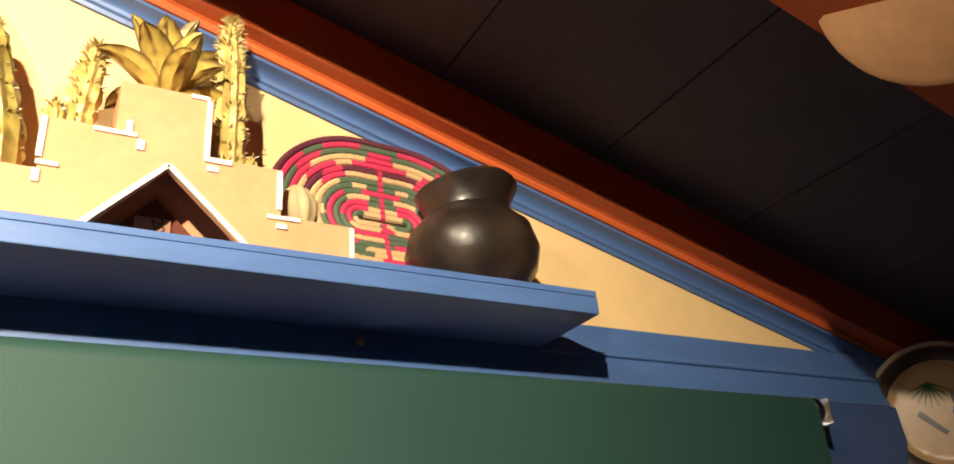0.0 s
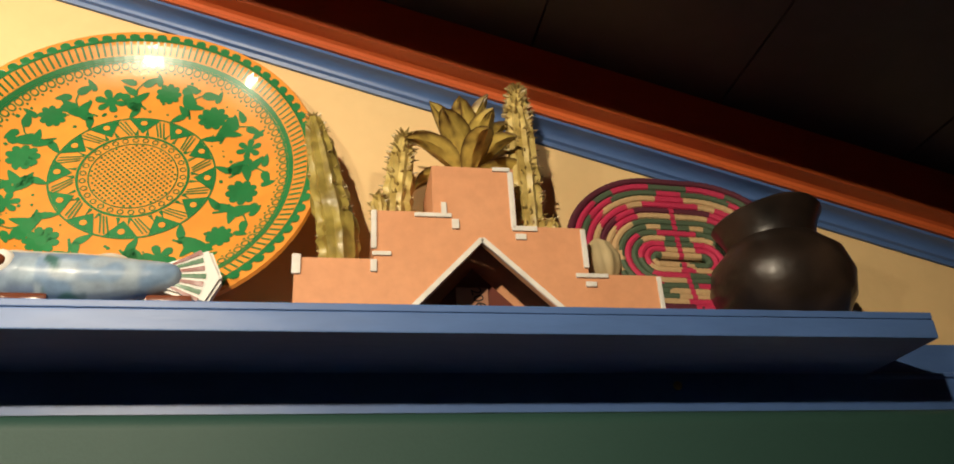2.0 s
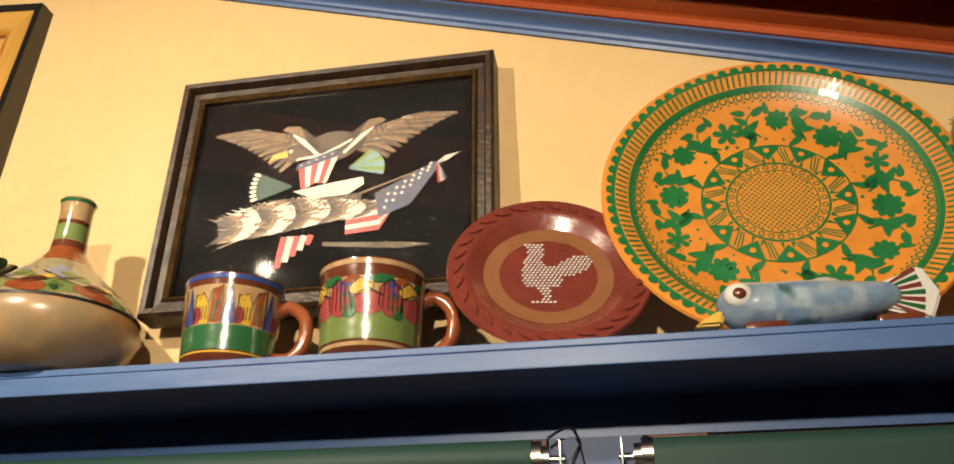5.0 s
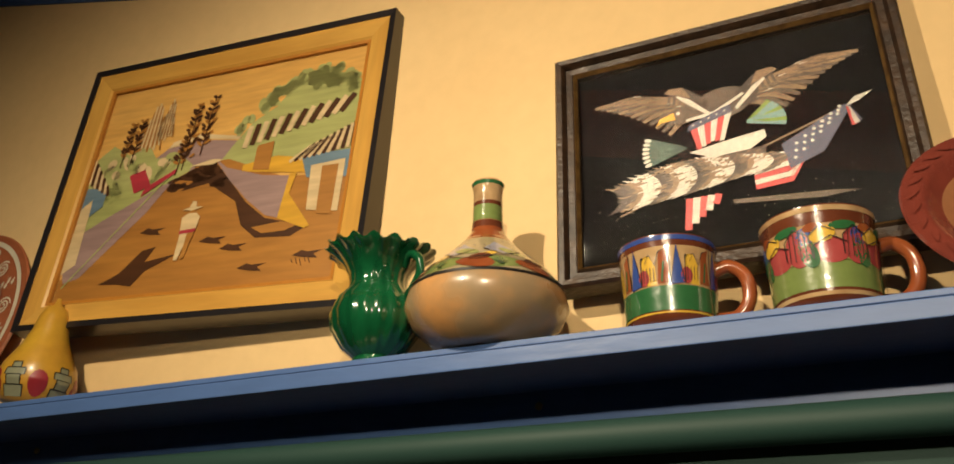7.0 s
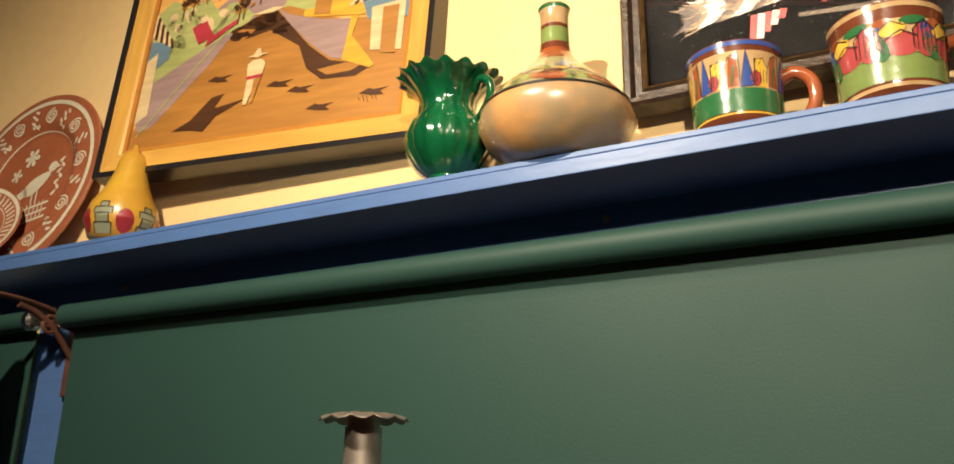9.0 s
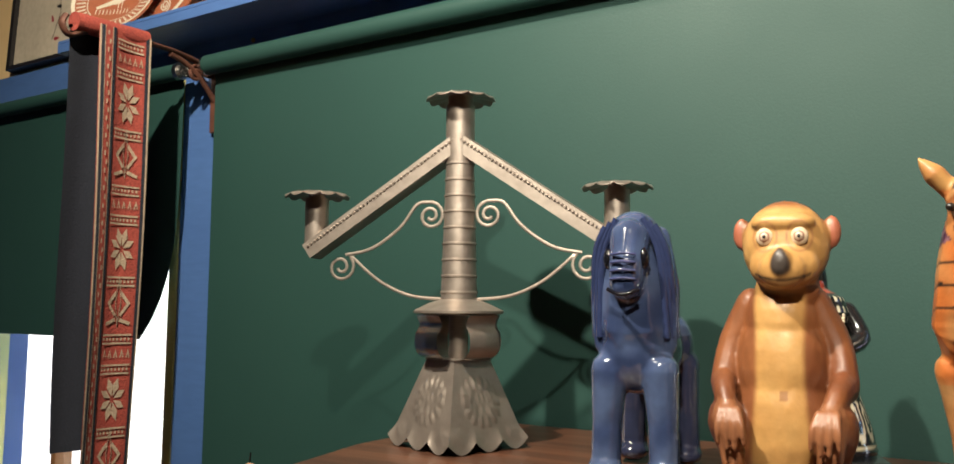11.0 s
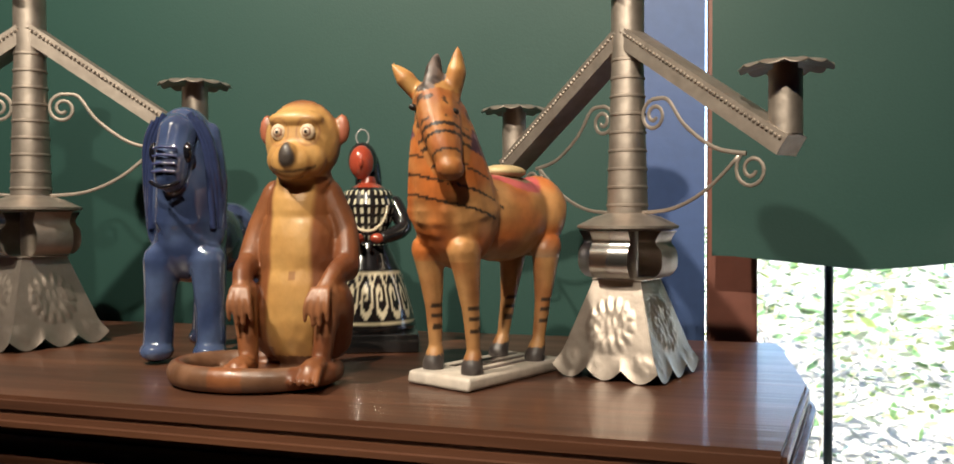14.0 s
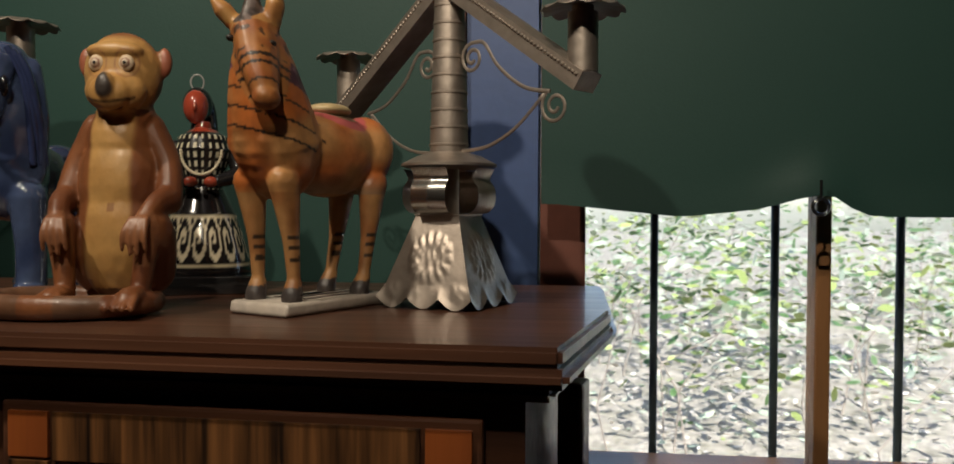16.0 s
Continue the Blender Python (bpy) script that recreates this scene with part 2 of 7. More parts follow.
class Decor:
    """Thin painted figures laid on a surface: place(u, v, lift) -> point. One mesh a colour."""

    def __init__(self, place, lift=0.0006, grain=0.012):
        self.place, self.lift, self.grain, self.bms = place, lift, grain, {}

    def bm(self, colour):
        return self.bms.setdefault(colour, bmesh.new())

    def poly(self, colour, pts, up=0):
        bm = self.bm(colour)
        fc = bm.faces.new([bm.verts.new((x, y, self.lift * (1 + up))) for x, y in pts])
        return fc

    def blob(self, colour, x, y, rx, ry=None, turn=0.0, n=14, up=0, pinch=0.0):
        ry = ry or rx
        c, s = math.cos(turn), math.sin(turn)
        pts = []
        for i in range(n):
            a = 2 * math.pi * i / n
            p, q = rx * math.cos(a), ry * math.sin(a) * (1 - pinch * math.cos(a))
            pts.append((x + c * p - s * q, y + s * p + c * q))
        self.poly(colour, pts, up)

    def stroke(self, colour, pts, w, up=0):
        pts = [Vector(p) for p in pts]
        ws = w if isinstance(w, (list, tuple)) else [w] * len(pts)
        left, right = [], []
        for i, p in enumerate(pts):
            d = (pts[min(i + 1, len(pts) - 1)] - pts[max(i - 1, 0)]).normalized()
            nrm = Vector((-d.y, d.x)) * ws[i] / 2
            left.append(p + nrm), right.append(p - nrm)
        for i in range(len(pts) - 1):
            self.poly(colour, [left[i], left[i + 1], right[i + 1], right[i]], up)

    def ring(self, colour, x, y, r, w, n=24, up=0, a0=0.0, a1=2 * math.pi):
        for i in range(n):
            a, b = a0 + (a1 - a0) * i / n, a0 + (a1 - a0) * (i + 1) / n
            self.poly(colour, [(x + k * math.cos(t), y + k * math.sin(t)) for k, t in ((r - w / 2, a), (r + w / 2, a), (r + w / 2, b), (r - w / 2, b))], up)

    def lay(self, parent, name="painted_figure", clip=None, mats=None):
        for colour, bm in self.bms.items():
            big = [e for e in bm.edges if e.calc_length() > self.grain]
            fac = [fc for fc in bm.faces if len(fc.verts) > 4]
            bmesh.ops.triangulate(bm, faces=fac)
            for _ in range(7):
                big = [e for e in bm.edges if e.calc_length() > self.grain]
                if not big:
                    break
                bmesh.ops.subdivide_edges(bm, edges=big, cuts=1)
                bmesh.ops.triangulate(bm, faces=[fc for fc in bm.faces if len(fc.verts) > 4])
            if clip:
                bmesh.ops.delete(bm, geom=[fc for fc in bm.faces if not clip(*fc.calc_center_median()[:2])], context="FACES")
            for v in bm.verts:
                v.co = self.place(v.co.x, v.co.y, v.co.z)
            me = finish_open(name, bm, colour)
            ob = new(name, me)
            ob.parent = parent
            ob["kind"] = "stuff"
        self.bms = {}


def finish_open(name, bm, colour):
    me = bpy.data.meshes.new(name)
    for fc in bm.faces:
        fc.smooth = True
    bm.to_mesh(me)
    bm.free()
    me.materials.append(colour)
    return me

# ---- structure ----
WALL, BLIND = 0.03, -0.03


def eave(x):
    return 2.288 - 0.293 * x


X0, X1 = -3.9, 1.62


def wall_slab(name, pts, y0, y1, material):
    return tagged(part(name, prism(pts, "y", y0, y1), material, smooth=False), name_label[name], "wall", kind="structure")


name_label = {
    "wall_upper": "warm yellow plastered wall under a sloping ceiling",
    "wall_head": "blue painted board above the windows",
    "wall_post_middle": "blue painted post between two window blinds",
    "wall_post_left": "blue painted post beside a tall window",
    "wall_right": "blue painted wall beside the window",
    "wall_sill": "blue painted wall below the windows",
    "wall_far_left": "blue painted wall at the far end",
}
wall_slab("wall_upper", [(X0, 1.906), (X1, 1.906), (X1, eave(X1) + 0.1), (X0, eave(X0) + 0.1)], WALL, WALL + 0.14, M["plaster"])
wall_slab("wall_head", [(X0, 1.822), (X1, 1.822), (X1, 1.904), (X0, 1.904)], 0.008, WALL + 0.14, M["blue"])
wall_slab("wall_post_middle", [(-0.443, 0), (-0.338, 0), (-0.338, 1.82), (-0.443, 1.82)], 0.0, WALL + 0.14, M["blue_deep"])
wall_slab("wall_post_left", [(-2.142, 0), (-2.012, 0), (-2.012, 1.82), (-2.142, 1.82)], 0.0, WALL + 0.14, M["blue"])
wall_slab("wall_right", [(1.17, 0), (X1, 0), (X1, 1.82), (1.17, 1.82)], 0.004, WALL + 0.14, M["blue_deep"])
wall_slab("wall_sill", [(-2.01, 0), (1.168, 0), (1.168, 0.768), (-2.01, 0.768)], 0.004, WALL + 0.14, M["blue_deep"])
wall_slab("wall_far_left", [(X0, 0), (-3.02, 0), (-3.02, 1.82), (X0, 1.82)], 0.004, WALL + 0.14, M["blue_deep"])
tagged(part("trim", prism([(0.008, 1.868), (0.004, 1.866), (0.004, 1.862), (0.008, 1.860)], "x", 0.72, X1), M["blue"], smooth=False), "thin blue moulding line on the window head board", "trim", kind="structure")

# the other sides of the room, unseen; darkened to cut bounced lamp light
tagged(part("wall_side_right", prism([(-4.0, 0), (0.17, 0), (0.17, 2.1), (-4.0, 2.1)], "x", X1, X1 + 0.1), M["blue_deep"], smooth=False), "dark blue painted side wall", "wall", kind="structure")
tagged(part("wall_side_left", prism([(-4.0, 0), (0.17, 0), (0.17, 3.7), (-4.0, 3.7)], "x", X0 - 0.1, X0), M["blue_deep"], smooth=False), "dark blue painted side wall", "wall", kind="structure")
tagged(part("wall_behind", prism([(X0, 0), (X1, 0), (X1, eave(X1) + 0.3), (X0, eave(X0) + 0.3)], "y", -4.1, -4.0), mat("dark_unseen_wall", (0.06, 0.045, 0.035), 0.7, scale=3, bump=0.2), smooth=False), "plain plastered wall behind the room", "wall", kind="structure")
tagged(part("floor", box(X0 - 0.1, X1 + 0.1, -4.1, 0.17, -0.1, 0.0), mat("dark_unseen_floor", (0.07, 0.035, 0.025), 0.5, scale=4), smooth=False), "plain reddish tile floor", "floor", kind="structure")

# sloping ceiling of dark boards with open seams
bm = bmesh.new()
x = X0 - 0.03
while x < X1:
    xa, xb = x + 0.0015, min(x + 0.2505, X1) - 0.0015
    prism([(xa, eave(xa) + 0.105), (xb, eave(xb) + 0.105), (xb, eave(xb) + 0.125), (xa, eave(xa) + 0.125)], "y", -4.0, WALL, bm)
    x += 0.2505
prism([(X0, eave(X0) + 0.115), (X1, eave(X1) + 0.115), (X1, eave(X1) + 0.2), (X0, eave(X0) + 0.2)], "y", -4.0, WALL + 0.14, bm)
tagged(part("ceiling", bm, M["ceiling"], smooth=False), "sloping ceiling of dark boards with open seams", "ceiling", kind="structure")


def sloped(y0, y1, h0, h1, profile=None):
    pts = profile or [(y0, h0), (y1, h0), (y1, h1), (y0, h1)]
    bm = bmesh.new()
    rows = [[bm.verts.new((xx, y, eave(xx) + h)) for y, h in pts] for xx in (X0, X1)]
    n = len(pts)
    bm.faces.new(rows[0][::-1]), bm.faces.new(rows[1])
    for i in range(n):
        bm.faces.new((rows[0][i], rows[0][(i + 1) % n], rows[1][(i + 1) % n], rows[1][i]))
    return bm


beam = part("beam", sloped(0, 0, 0, 0, [(WALL, 0.0225), (-0.006, 0.0225), (-0.009, 0.026), (-0.009, 0.031), (-0.013, 0.034), (-0.034, 0.034), (-0.034, 0.104), (WALL, 0.104)]), M["orange"], smooth=False)
tagged(beam, "orange painted sloping beam along the wall", "beam", kind="structure")
tagged(part("beam", sloped(-0.56, -0.46, -0.014, 0.104), M["orange"], smooth=False), "orange painted sloping ceiling beam", "beam", kind="structure")
cove = [(WALL - 0.001, -0.002), (WALL - 0.005, -0.002), (WALL - 0.007, 0.003), (WALL - 0.011, 0.005)]
for k in range(7):
    a = radians(90 * k / 6)
    cove.append((WALL - 0.029 + 0.018 * math.cos(a), 0.005 + 0.012 * math.sin(a)))
cove += [(WALL - 0.032, 0.0175), (WALL - 0.032, 0.022), (WALL - 0.001, 0.022)]
tagged(part("trim", sloped(0, 0, 0, 0, cove), M["blue"], smooth=True, sharp=30), "blue painted cove moulding under the orange beam", "trim", kind="structure")

# ---- shelf ----
SHELF = 1.8965
shelf = thing("wall_shelf", "long blue painted wooden shelf above the windows", "shelf", kind="")
FRONT = -0.121
part("board", box(-2.46, 0.725, FRONT, WALL - 0.002, 1.8665, SHELF - 0.0085, 0.0015), M["blue"], shelf, smooth=False)
part("top_board", box(-2.46, 0.725, FRONT + 0.0008, WALL - 0.002, SHELF - 0.0078, SHELF, 0.0012), M["blue"], shelf, smooth=False)

# ---- blinds ----


def hem_left(x):
    return 0.79


def hem_right(x):
    z = 1.203 - 0.017 * max(0.0, 1 - abs(x + 0.14) / 0.17)
    return z + 0.012 * math.exp(-((x - 0.035) / 0.05) ** 2) - 0.016 * max(0, min(1, (x - 0.06) / 0.03))


def hem_third(x):
    return 1.195 + 0.0 * x


def blind(name, xa, xb, hem, label, pin, pull=None, roll_r=0.0185, skew=None, front=False):
    th = thing(name, label, "window blind", Matrix.Translation((0, 0, 0)))
    yr, zr = -0.052, 1.787
    part("roller", tube([(xa + 0.004, yr, zr), (xb - 0.004, yr, zr)], roll_r, 24), M["blind"], th)
    bm = bmesh.new()
    nx, nz = 64, 40
    grid = []
    for j in range(nz + 1):
        row = []
        for i in range(nx + 1):
            u, v = i / nx, j / nz
            x = xa + 0.006 + (xb - xa - 0.012) * u
            if skew:
                x += skew(v) * u**6
            z0, z1 = zr - 0.004, hem(x)
            z = z0 + (z1 - z0) * v
            y = yr + roll_r * 0.98 if v > 0.02 else yr + roll_r * 0.6
            if front:
                y = yr - roll_r - 0.0012
                z = z0 + 0.004 + (z1 - z0 - 0.004) * v
            y += 0.0025 * math.sin(7 * x + 1.3) * math.sin(2.2 * v) + 0.0018 * noise.noise((x * 3, 7.1, z * 1.5))
            if pull is not None:
                d = math.hypot((x - pull) / 0.05, (z - z1 - 0.012) / 0.035)
                y -= 0.010 * math.exp(-d * d) + 0.003 * max(0, v - 0.93) / 0.07 * (1 + 0.5 * math.sin(9 * x))
            row.append(bm.verts.new((x, y, z)))
        grid.append(row)
    for j in range(nz):
        for i in range(nx):
            bm.faces.new((grid[j][i], grid[j][i + 1], grid[j + 1][i + 1], grid[j + 1][i]))
    bmesh.ops.solidify(bm, geom=bm.faces[:], thickness=0.0008)
    part("cloth", bm, M["blind"], th)
    for x, s in ((xa, -1), (xb, 1)):
        bm = tube([(x - s * 0.006, yr, zr), (x + s * 0.006, yr, zr)], 0.0195, 20)
        tube([(x + s * 0.006, yr, zr), (x + s * 0.014, yr, zr)], 0.014, 20, bm)
        tube([(x + s * 0.014, yr, zr), (x + s * 0.03, yr, zr)], 0.004, 10, bm)
        part("roller_cap", bm, M["steel"], th, "shiny nickel end cap")
        bm = box(x + s * 0.026 - 0.001, x + s * 0.026 + 0.001, yr - 0.014, 0.0075, zr - 0.018, zr + 0.018, 0.0006)
        part("roller_bracket", bm, M["steel"], th, "small metal bracket")
    return th


blind("window_blind", -2.008, -0.452, hem_left, "dark green roller blind drawn fully down behind the cabinet", True, roll_r=0.0215)
blind("window_blind", -0.336, 1.130, hem_right, "dark green roller blind drawn half down over a window", True, pull=0.035, front=True)
blind("window_blind", -2.98, -2.095, hem_third, "dark green roller blind half down over the bright window", True, skew=lambda v: -0.12 * v**5)
tassel = thing("blind_pull", "small dark ring pull hanging in front of the green blind", "pull ring")
part("cord", tube([(0.035, -0.094, 1.235), (0.035, -0.094, 1.21)], 0.002, 8), M["black"], tassel)
part("ring", tube([(0.035 + 0.010 * math.cos(a), -0.094, 1.200 + 0.010 * math.sin(a)) for a in (2 * math.pi * k / 20 for k in range(20))], 0.0025, 8, closed=True), M["black"], tassel)

# ---- windows ----


def window(name, xa, xb, z0, z1, frame, edge, mull, bars, mullmat, label):
    th = thing(name, label, "window", kind="structure")
    bm = box(xa, xa + edge, -0.002, 0.10, z0, z1, 0.002)
    part("window_frame", bm, frame, th, smooth=False)
    part("window_frame", box(xb - edge, xb, -0.002, 0.10, z0, z1, 0.002), frame, th, smooth=False)
    part("window_sill", box(xa + edge, xb - edge, -0.004, 0.12, z0, z0 + 0.04, 0.003), mullmat, th, smooth=False)
    part("window_head", box(xa + edge, xb - edge, 0.01, 0.10, z1 - 0.05, z1, 0.002), frame, th, smooth=False)
    for x in mull:
        part("mullion", box(x, x + 0.022, 0.012, 0.06, z0 + 0.041, z1 - 0.051, 0.003), mullmat, th, smooth=False)
    edges = [xa + edge] + [v for x in mull for v in (x, x + 0.022)] + [xb - edge]
    for k in range(0, len(edges), 2):
        p = part("pane", box(edges[k], edges[k + 1], 0.034, 0.037, z0 + 0.041, z1 - 0.051), GLASS, th, smooth=False)
        p.visible_shadow = False
    for x in bars:
        part("bar", tube([(x, 0.13, z0 - 0.02), (x, 0.13, z1)], 0.0065, 10), M["iron"], th, "dark iron bar")
    return th


GLASS = bpy.data.materials.new("window_glass")
GLASS.use_nodes = True
gb = GLASS.node_tree.nodes["Principled BSDF"]
gb.inputs["Transmission Weight"].default_value, gb.inputs["Roughness"].default_value, gb.inputs["IOR"].default_value = 1.0, 0.03, 1.45
window("window_1", -0.334, 1.168, 0.770, 1.82, M["frame_brown"], 0.066, [0.058, 0.42, 0.78], [-0.158, 0.028, 0.215, 0.40, 0.6, 0.9], M["frame_wood"], "brown framed window with iron bars outside")
window("window_2", -3.02, -2.144, 0.0, 1.82, M["frame_yellow"], 0.028, [-2.62], [], M["frame_wood"], "tall bright window with a yellow painted frame")
window("window_3", -2.01, -0.445, 0.770, 1.82, M["frame_brown"], 0.066, [-1.6, -1.2, -0.8], [], M["frame_wood"], "brown framed window hidden behind a drawn blind")

# ---- outside ----
litter = mat("leaf_litter", (0.55, 0.50, 0.42), 0.9, second=(0.30, 0.28, 0.20), scale=9, bump=0.8, bump_scale=30, fine=0.5)
bm = bmesh.new()
bmesh.ops.create_grid(bm, x_segments=60, y_segments=60, size=0.5)
for v in bm.verts:
    x, y = v.co.x * 60, 0.2 + (v.co.y + 0.5) * 60
    z = -0.3 + 0.20 * max(0, y - 1.2) * math.exp(-y / 14) + 0.10 * noise.noise((x * 0.8, y * 0.8, 0))
    v.co = Vector((x, y, z))
tagged(part("ground", bm, litter), "sunlit garden slope strewn with dry leaves", "ground", kind="structure")

# ---- things on the shelf ----
ORANGE = plain("orange_lacquer", (0.84, 0.33, 0.05), 0.32, 0.5, second=(0.72, 0.25, 0.035), fine=0.15, bump=0.15, bump_scale=40)
GREEN = plain("green_lacquer", (0.014, 0.15, 0.045), 0.32, 0.5, second=(0.022, 0.20, 0.06), fine=0.15)
CREAM = plain("cream_slip", (0.72, 0.66, 0.52), 0.4, 0.3, second=(0.6, 0.55, 0.42), scale=30)
WHITE = plain("white_paint", (0.78, 0.76, 0.72), 0.5, second=(0.66, 0.64, 0.6), scale=30)
TERRA = plain("terracotta", (0.36, 0.11, 0.045), 0.55, second=(0.3, 0.085, 0.035), scale=14, bump=0.3)
REDCLAY = plain("glazed_red_clay", (0.22, 0.045, 0.03), 0.25, 0.6, bump=0.35, bump_scale=55, second=(0.17, 0.035, 0.025), scale=20)
BLACKP = plain("black_brush_line", (0.015, 0.013, 0.012), 0.35, 0.3)
BROWNG = plain("brown_glaze", (0.10, 0.028, 0.014), 0.15, 0.8, bump=0.35, bump_scale=55, second=(0.16, 0.045, 0.02), scale=18)
RUSTG = plain("rust_brown_glaze", (0.33, 0.09, 0.03), 0.15, 0.8, bump=0.35, bump_scale=55, second=(0.25, 0.06, 0.02), scale=18)
BLUEP = plain("cobalt_glaze", (0.04, 0.08, 0.3), 0.2, 0.7, bump=0.35, bump_scale=55)
YELLOWP = plain("yellow_glaze", (0.72, 0.45, 0.06), 0.2, 0.7, bump=0.35, bump_scale=55, second=(0.62, 0.37, 0.05))
GREENP = plain("leaf_green_glaze", (0.03, 0.14, 0.05), 0.2, 0.7, bump=0.35, bump_scale=55)
LIMEP = plain("pale_green_glaze", (0.2, 0.27, 0.08), 0.22, 0.7, bump=0.35, bump_scale=55)
PINKP = plain("rose_glaze", (0.42, 0.07, 0.07), 0.2, 0.7, bump=0.35, bump_scale=55)


def dish(profile_fn, R, thick=0.006, n=72, m=20):
    """A round dish lying in the plane of x and z with its hollow towards -y; profile_fn(r) is the depth behind the rim."""
    front = [(R * k / m, -profile_fn(R * k / m)) for k in range(m, 0, -1)] + [(0, -profile_fn(0))]
    back = [(0, -profile_fn(0) - thick)] + [(R * k / m, -profile_fn(R * k / m) - thick) for k in range(1, m + 1)]
    bm = lathe(back + [(R + thick * 0.35, -thick * 0.5)] + front, n)
    for v in bm.verts:
        v.co = Vector((v.co.x, -v.co.z, v.co.y))
    return bm


def on_dish(profile_fn):
    return lambda x, z, lift: Vector((x, profile_fn(math.hypot(x, z)) - lift, z))


def leaning(x, R, top_y, tilt, rz=0.0, base=None):
    """The pose of a dish of radius R that stands on the shelf and leans back by tilt degrees."""
    t = radians(tilt)
    return Matrix.Translation((x, top_y - R * math.sin(t), (base or SHELF) + R * math.cos(t) + 0.001)) @ pose(0, 0, 0, -tilt, 0, rz)


# large lacquered tray
def tray_depth(r):
    return 0.002 + 0.030 * (1 - max(0, min(1, (r - 0.125) / 0.07)) ** 1.6) if r < 0.203 else 0.0


TRAY_R = 0.2115
tray = thing("lacquer_tray", "round orange lacquer tray with dark green flower painting", "tray", leaning(-0.150, TRAY_R, 0.012, 10.5))
part("bowl", dish(tray_depth, TRAY_R, 0.007, 96, 40), ORANGE, tray)
d = Decor(on_dish(tray_depth), 0.0007, 0.02)
P2 = 2 * math.pi


def pol(r, a):
    return (r * math.cos(a), r * math.sin(a))


for i in range(78):
    a = P2 * i / 78
    d.blob(GREEN, *pol(0.2025, a), 0.0052, 0.0062, a, 10)
    d.poly(GREEN, [pol(0.1965, a - P2 / 156), pol(0.2015, a - P2 / 156), pol(0.2015, a + P2 / 156), pol(0.1965, a + P2 / 156)])
for i in range(150):
    a = P2 * i / 150
    d.poly(GREEN, [pol(0.1815, a - 0.008), pol(0.1955, a - 0.010), pol(0.1955, a + 0.004), pol(0.1815, a + 0.006)])
d.ring(GREEN, 0, 0, 0.1775, 0.0055, 96)
for i in range(96):
    a = P2 * i / 96
    d.ring(GREEN, *pol(0.1685, a), 0.0042, 0.0018, 10)
    d.blob(GREEN, *pol(0.1618, a + P2 / 192), 0.0016, n=6)
d.ring(GREEN, 0, 0, 0.1735, 0.002, 96)
rng = random.Random(5)


def flower(d, col, x, y, s, petals=8, turn=0.0):
    for k in range(petals):
        a = turn + P2 * k / petals
        d.blob(col, x + 0.62 * s * math.cos(a), y + 0.62 * s * math.sin(a), 0.46 * s, 0.27 * s, a, 10, pinch=-0.3)
    d.blob(col, x, y, 0.42 * s, n=10)


def leaf(d, col, x, y, s, a, n=10):
    d.blob(col, x, y, s, s * 0.42, a, n, pinch=0.5)


for i in range(12):
    a = P2 * (i + 0.5) / 12 + 0.1
    r = 0.124 if i % 2 else 0.134
    flower(d, GREEN, *pol(r, a), 0.0175 if i % 2 else 0.0145, 9 if i % 3 else 6, a)
    stem = [pol(0.106 + 0.045 * s, a + 0.18 + 0.12 * math.sin(3 * s)) for s in (0, 0.25, 0.5, 0.75, 1)]
    d.stroke(GREEN, stem, [0.003, 0.0028, 0.0022, 0.002, 0.0015])
    for s, sg in ((0.2, 1), (0.45, -1), (0.7, 1), (0.95, -1)):
        q = Vector(pol(0.106 + 0.045 * s, a + 0.18 + 0.12 * math.sin(3 * s) + sg * 0.055))
        leaf(d, GREEN, q.x, q.y, 0.0105 + 0.003 * rng.random(), a + sg * 0.9 + rng.uniform(-0.4, 0.4))
    b = a - 0.2
    bx, by = pol(0.116 + 0.008 * (i % 3), b)
    d.blob(GREEN, bx, by, 0.013, 0.008, a + 0.6, 12, pinch=0.4)
    d.blob(GREEN, *pol(0.128 + 0.008 * (i % 3), b + 0.06), 0.006, n=9)
    leaf(d, GREEN, *pol(0.100, b - 0.02), 0.011, a + 2.4)
    leaf(d, GREEN, *pol(0.149, b + 0.02), 0.010, a + 1.1)
    leaf(d, GREEN, *pol(0.152, a + 0.1), 0.009, a + 0.3)
    for _ in range(7):
        d.blob(GREEN, *pol(rng.uniform(0.096, 0.158), a + rng.uniform(-0.26, 0.26)), rng.uniform(0.001, 0.0026), n=6)
d.ring(GREEN, 0, 0, 0.0905, 0.0022, 72)
d.ring(GREEN, 0, 0, 0.0605, 0.003, 60)
for i in range(12):
    a = P2 * i / 12
    d.poly(GREEN, [pol(0.0895, a - 0.2), pol(0.0895, a), pol(0.0895, a + 0.2), pol(0.066, a)])
    d.blob(ORANGE, *pol(0.082, a), 0.004, n=8, up=1)
    b = a + P2 / 24
    for k in (-1, 0, 1):
        c = b + 0.055 * k
        d.stroke(GREEN, [pol(0.064, b - 0.09 + 0.055 * k), pol(0.087, b + 0.06 + 0.055 * k)], 0.0018)
    for s in (-1, 1):
        d.poly(GREEN, [pol(0.063, b + s * 0.13), pol(0.063, b + s * 0.2), pol(0.074, b + s * 0.19)])
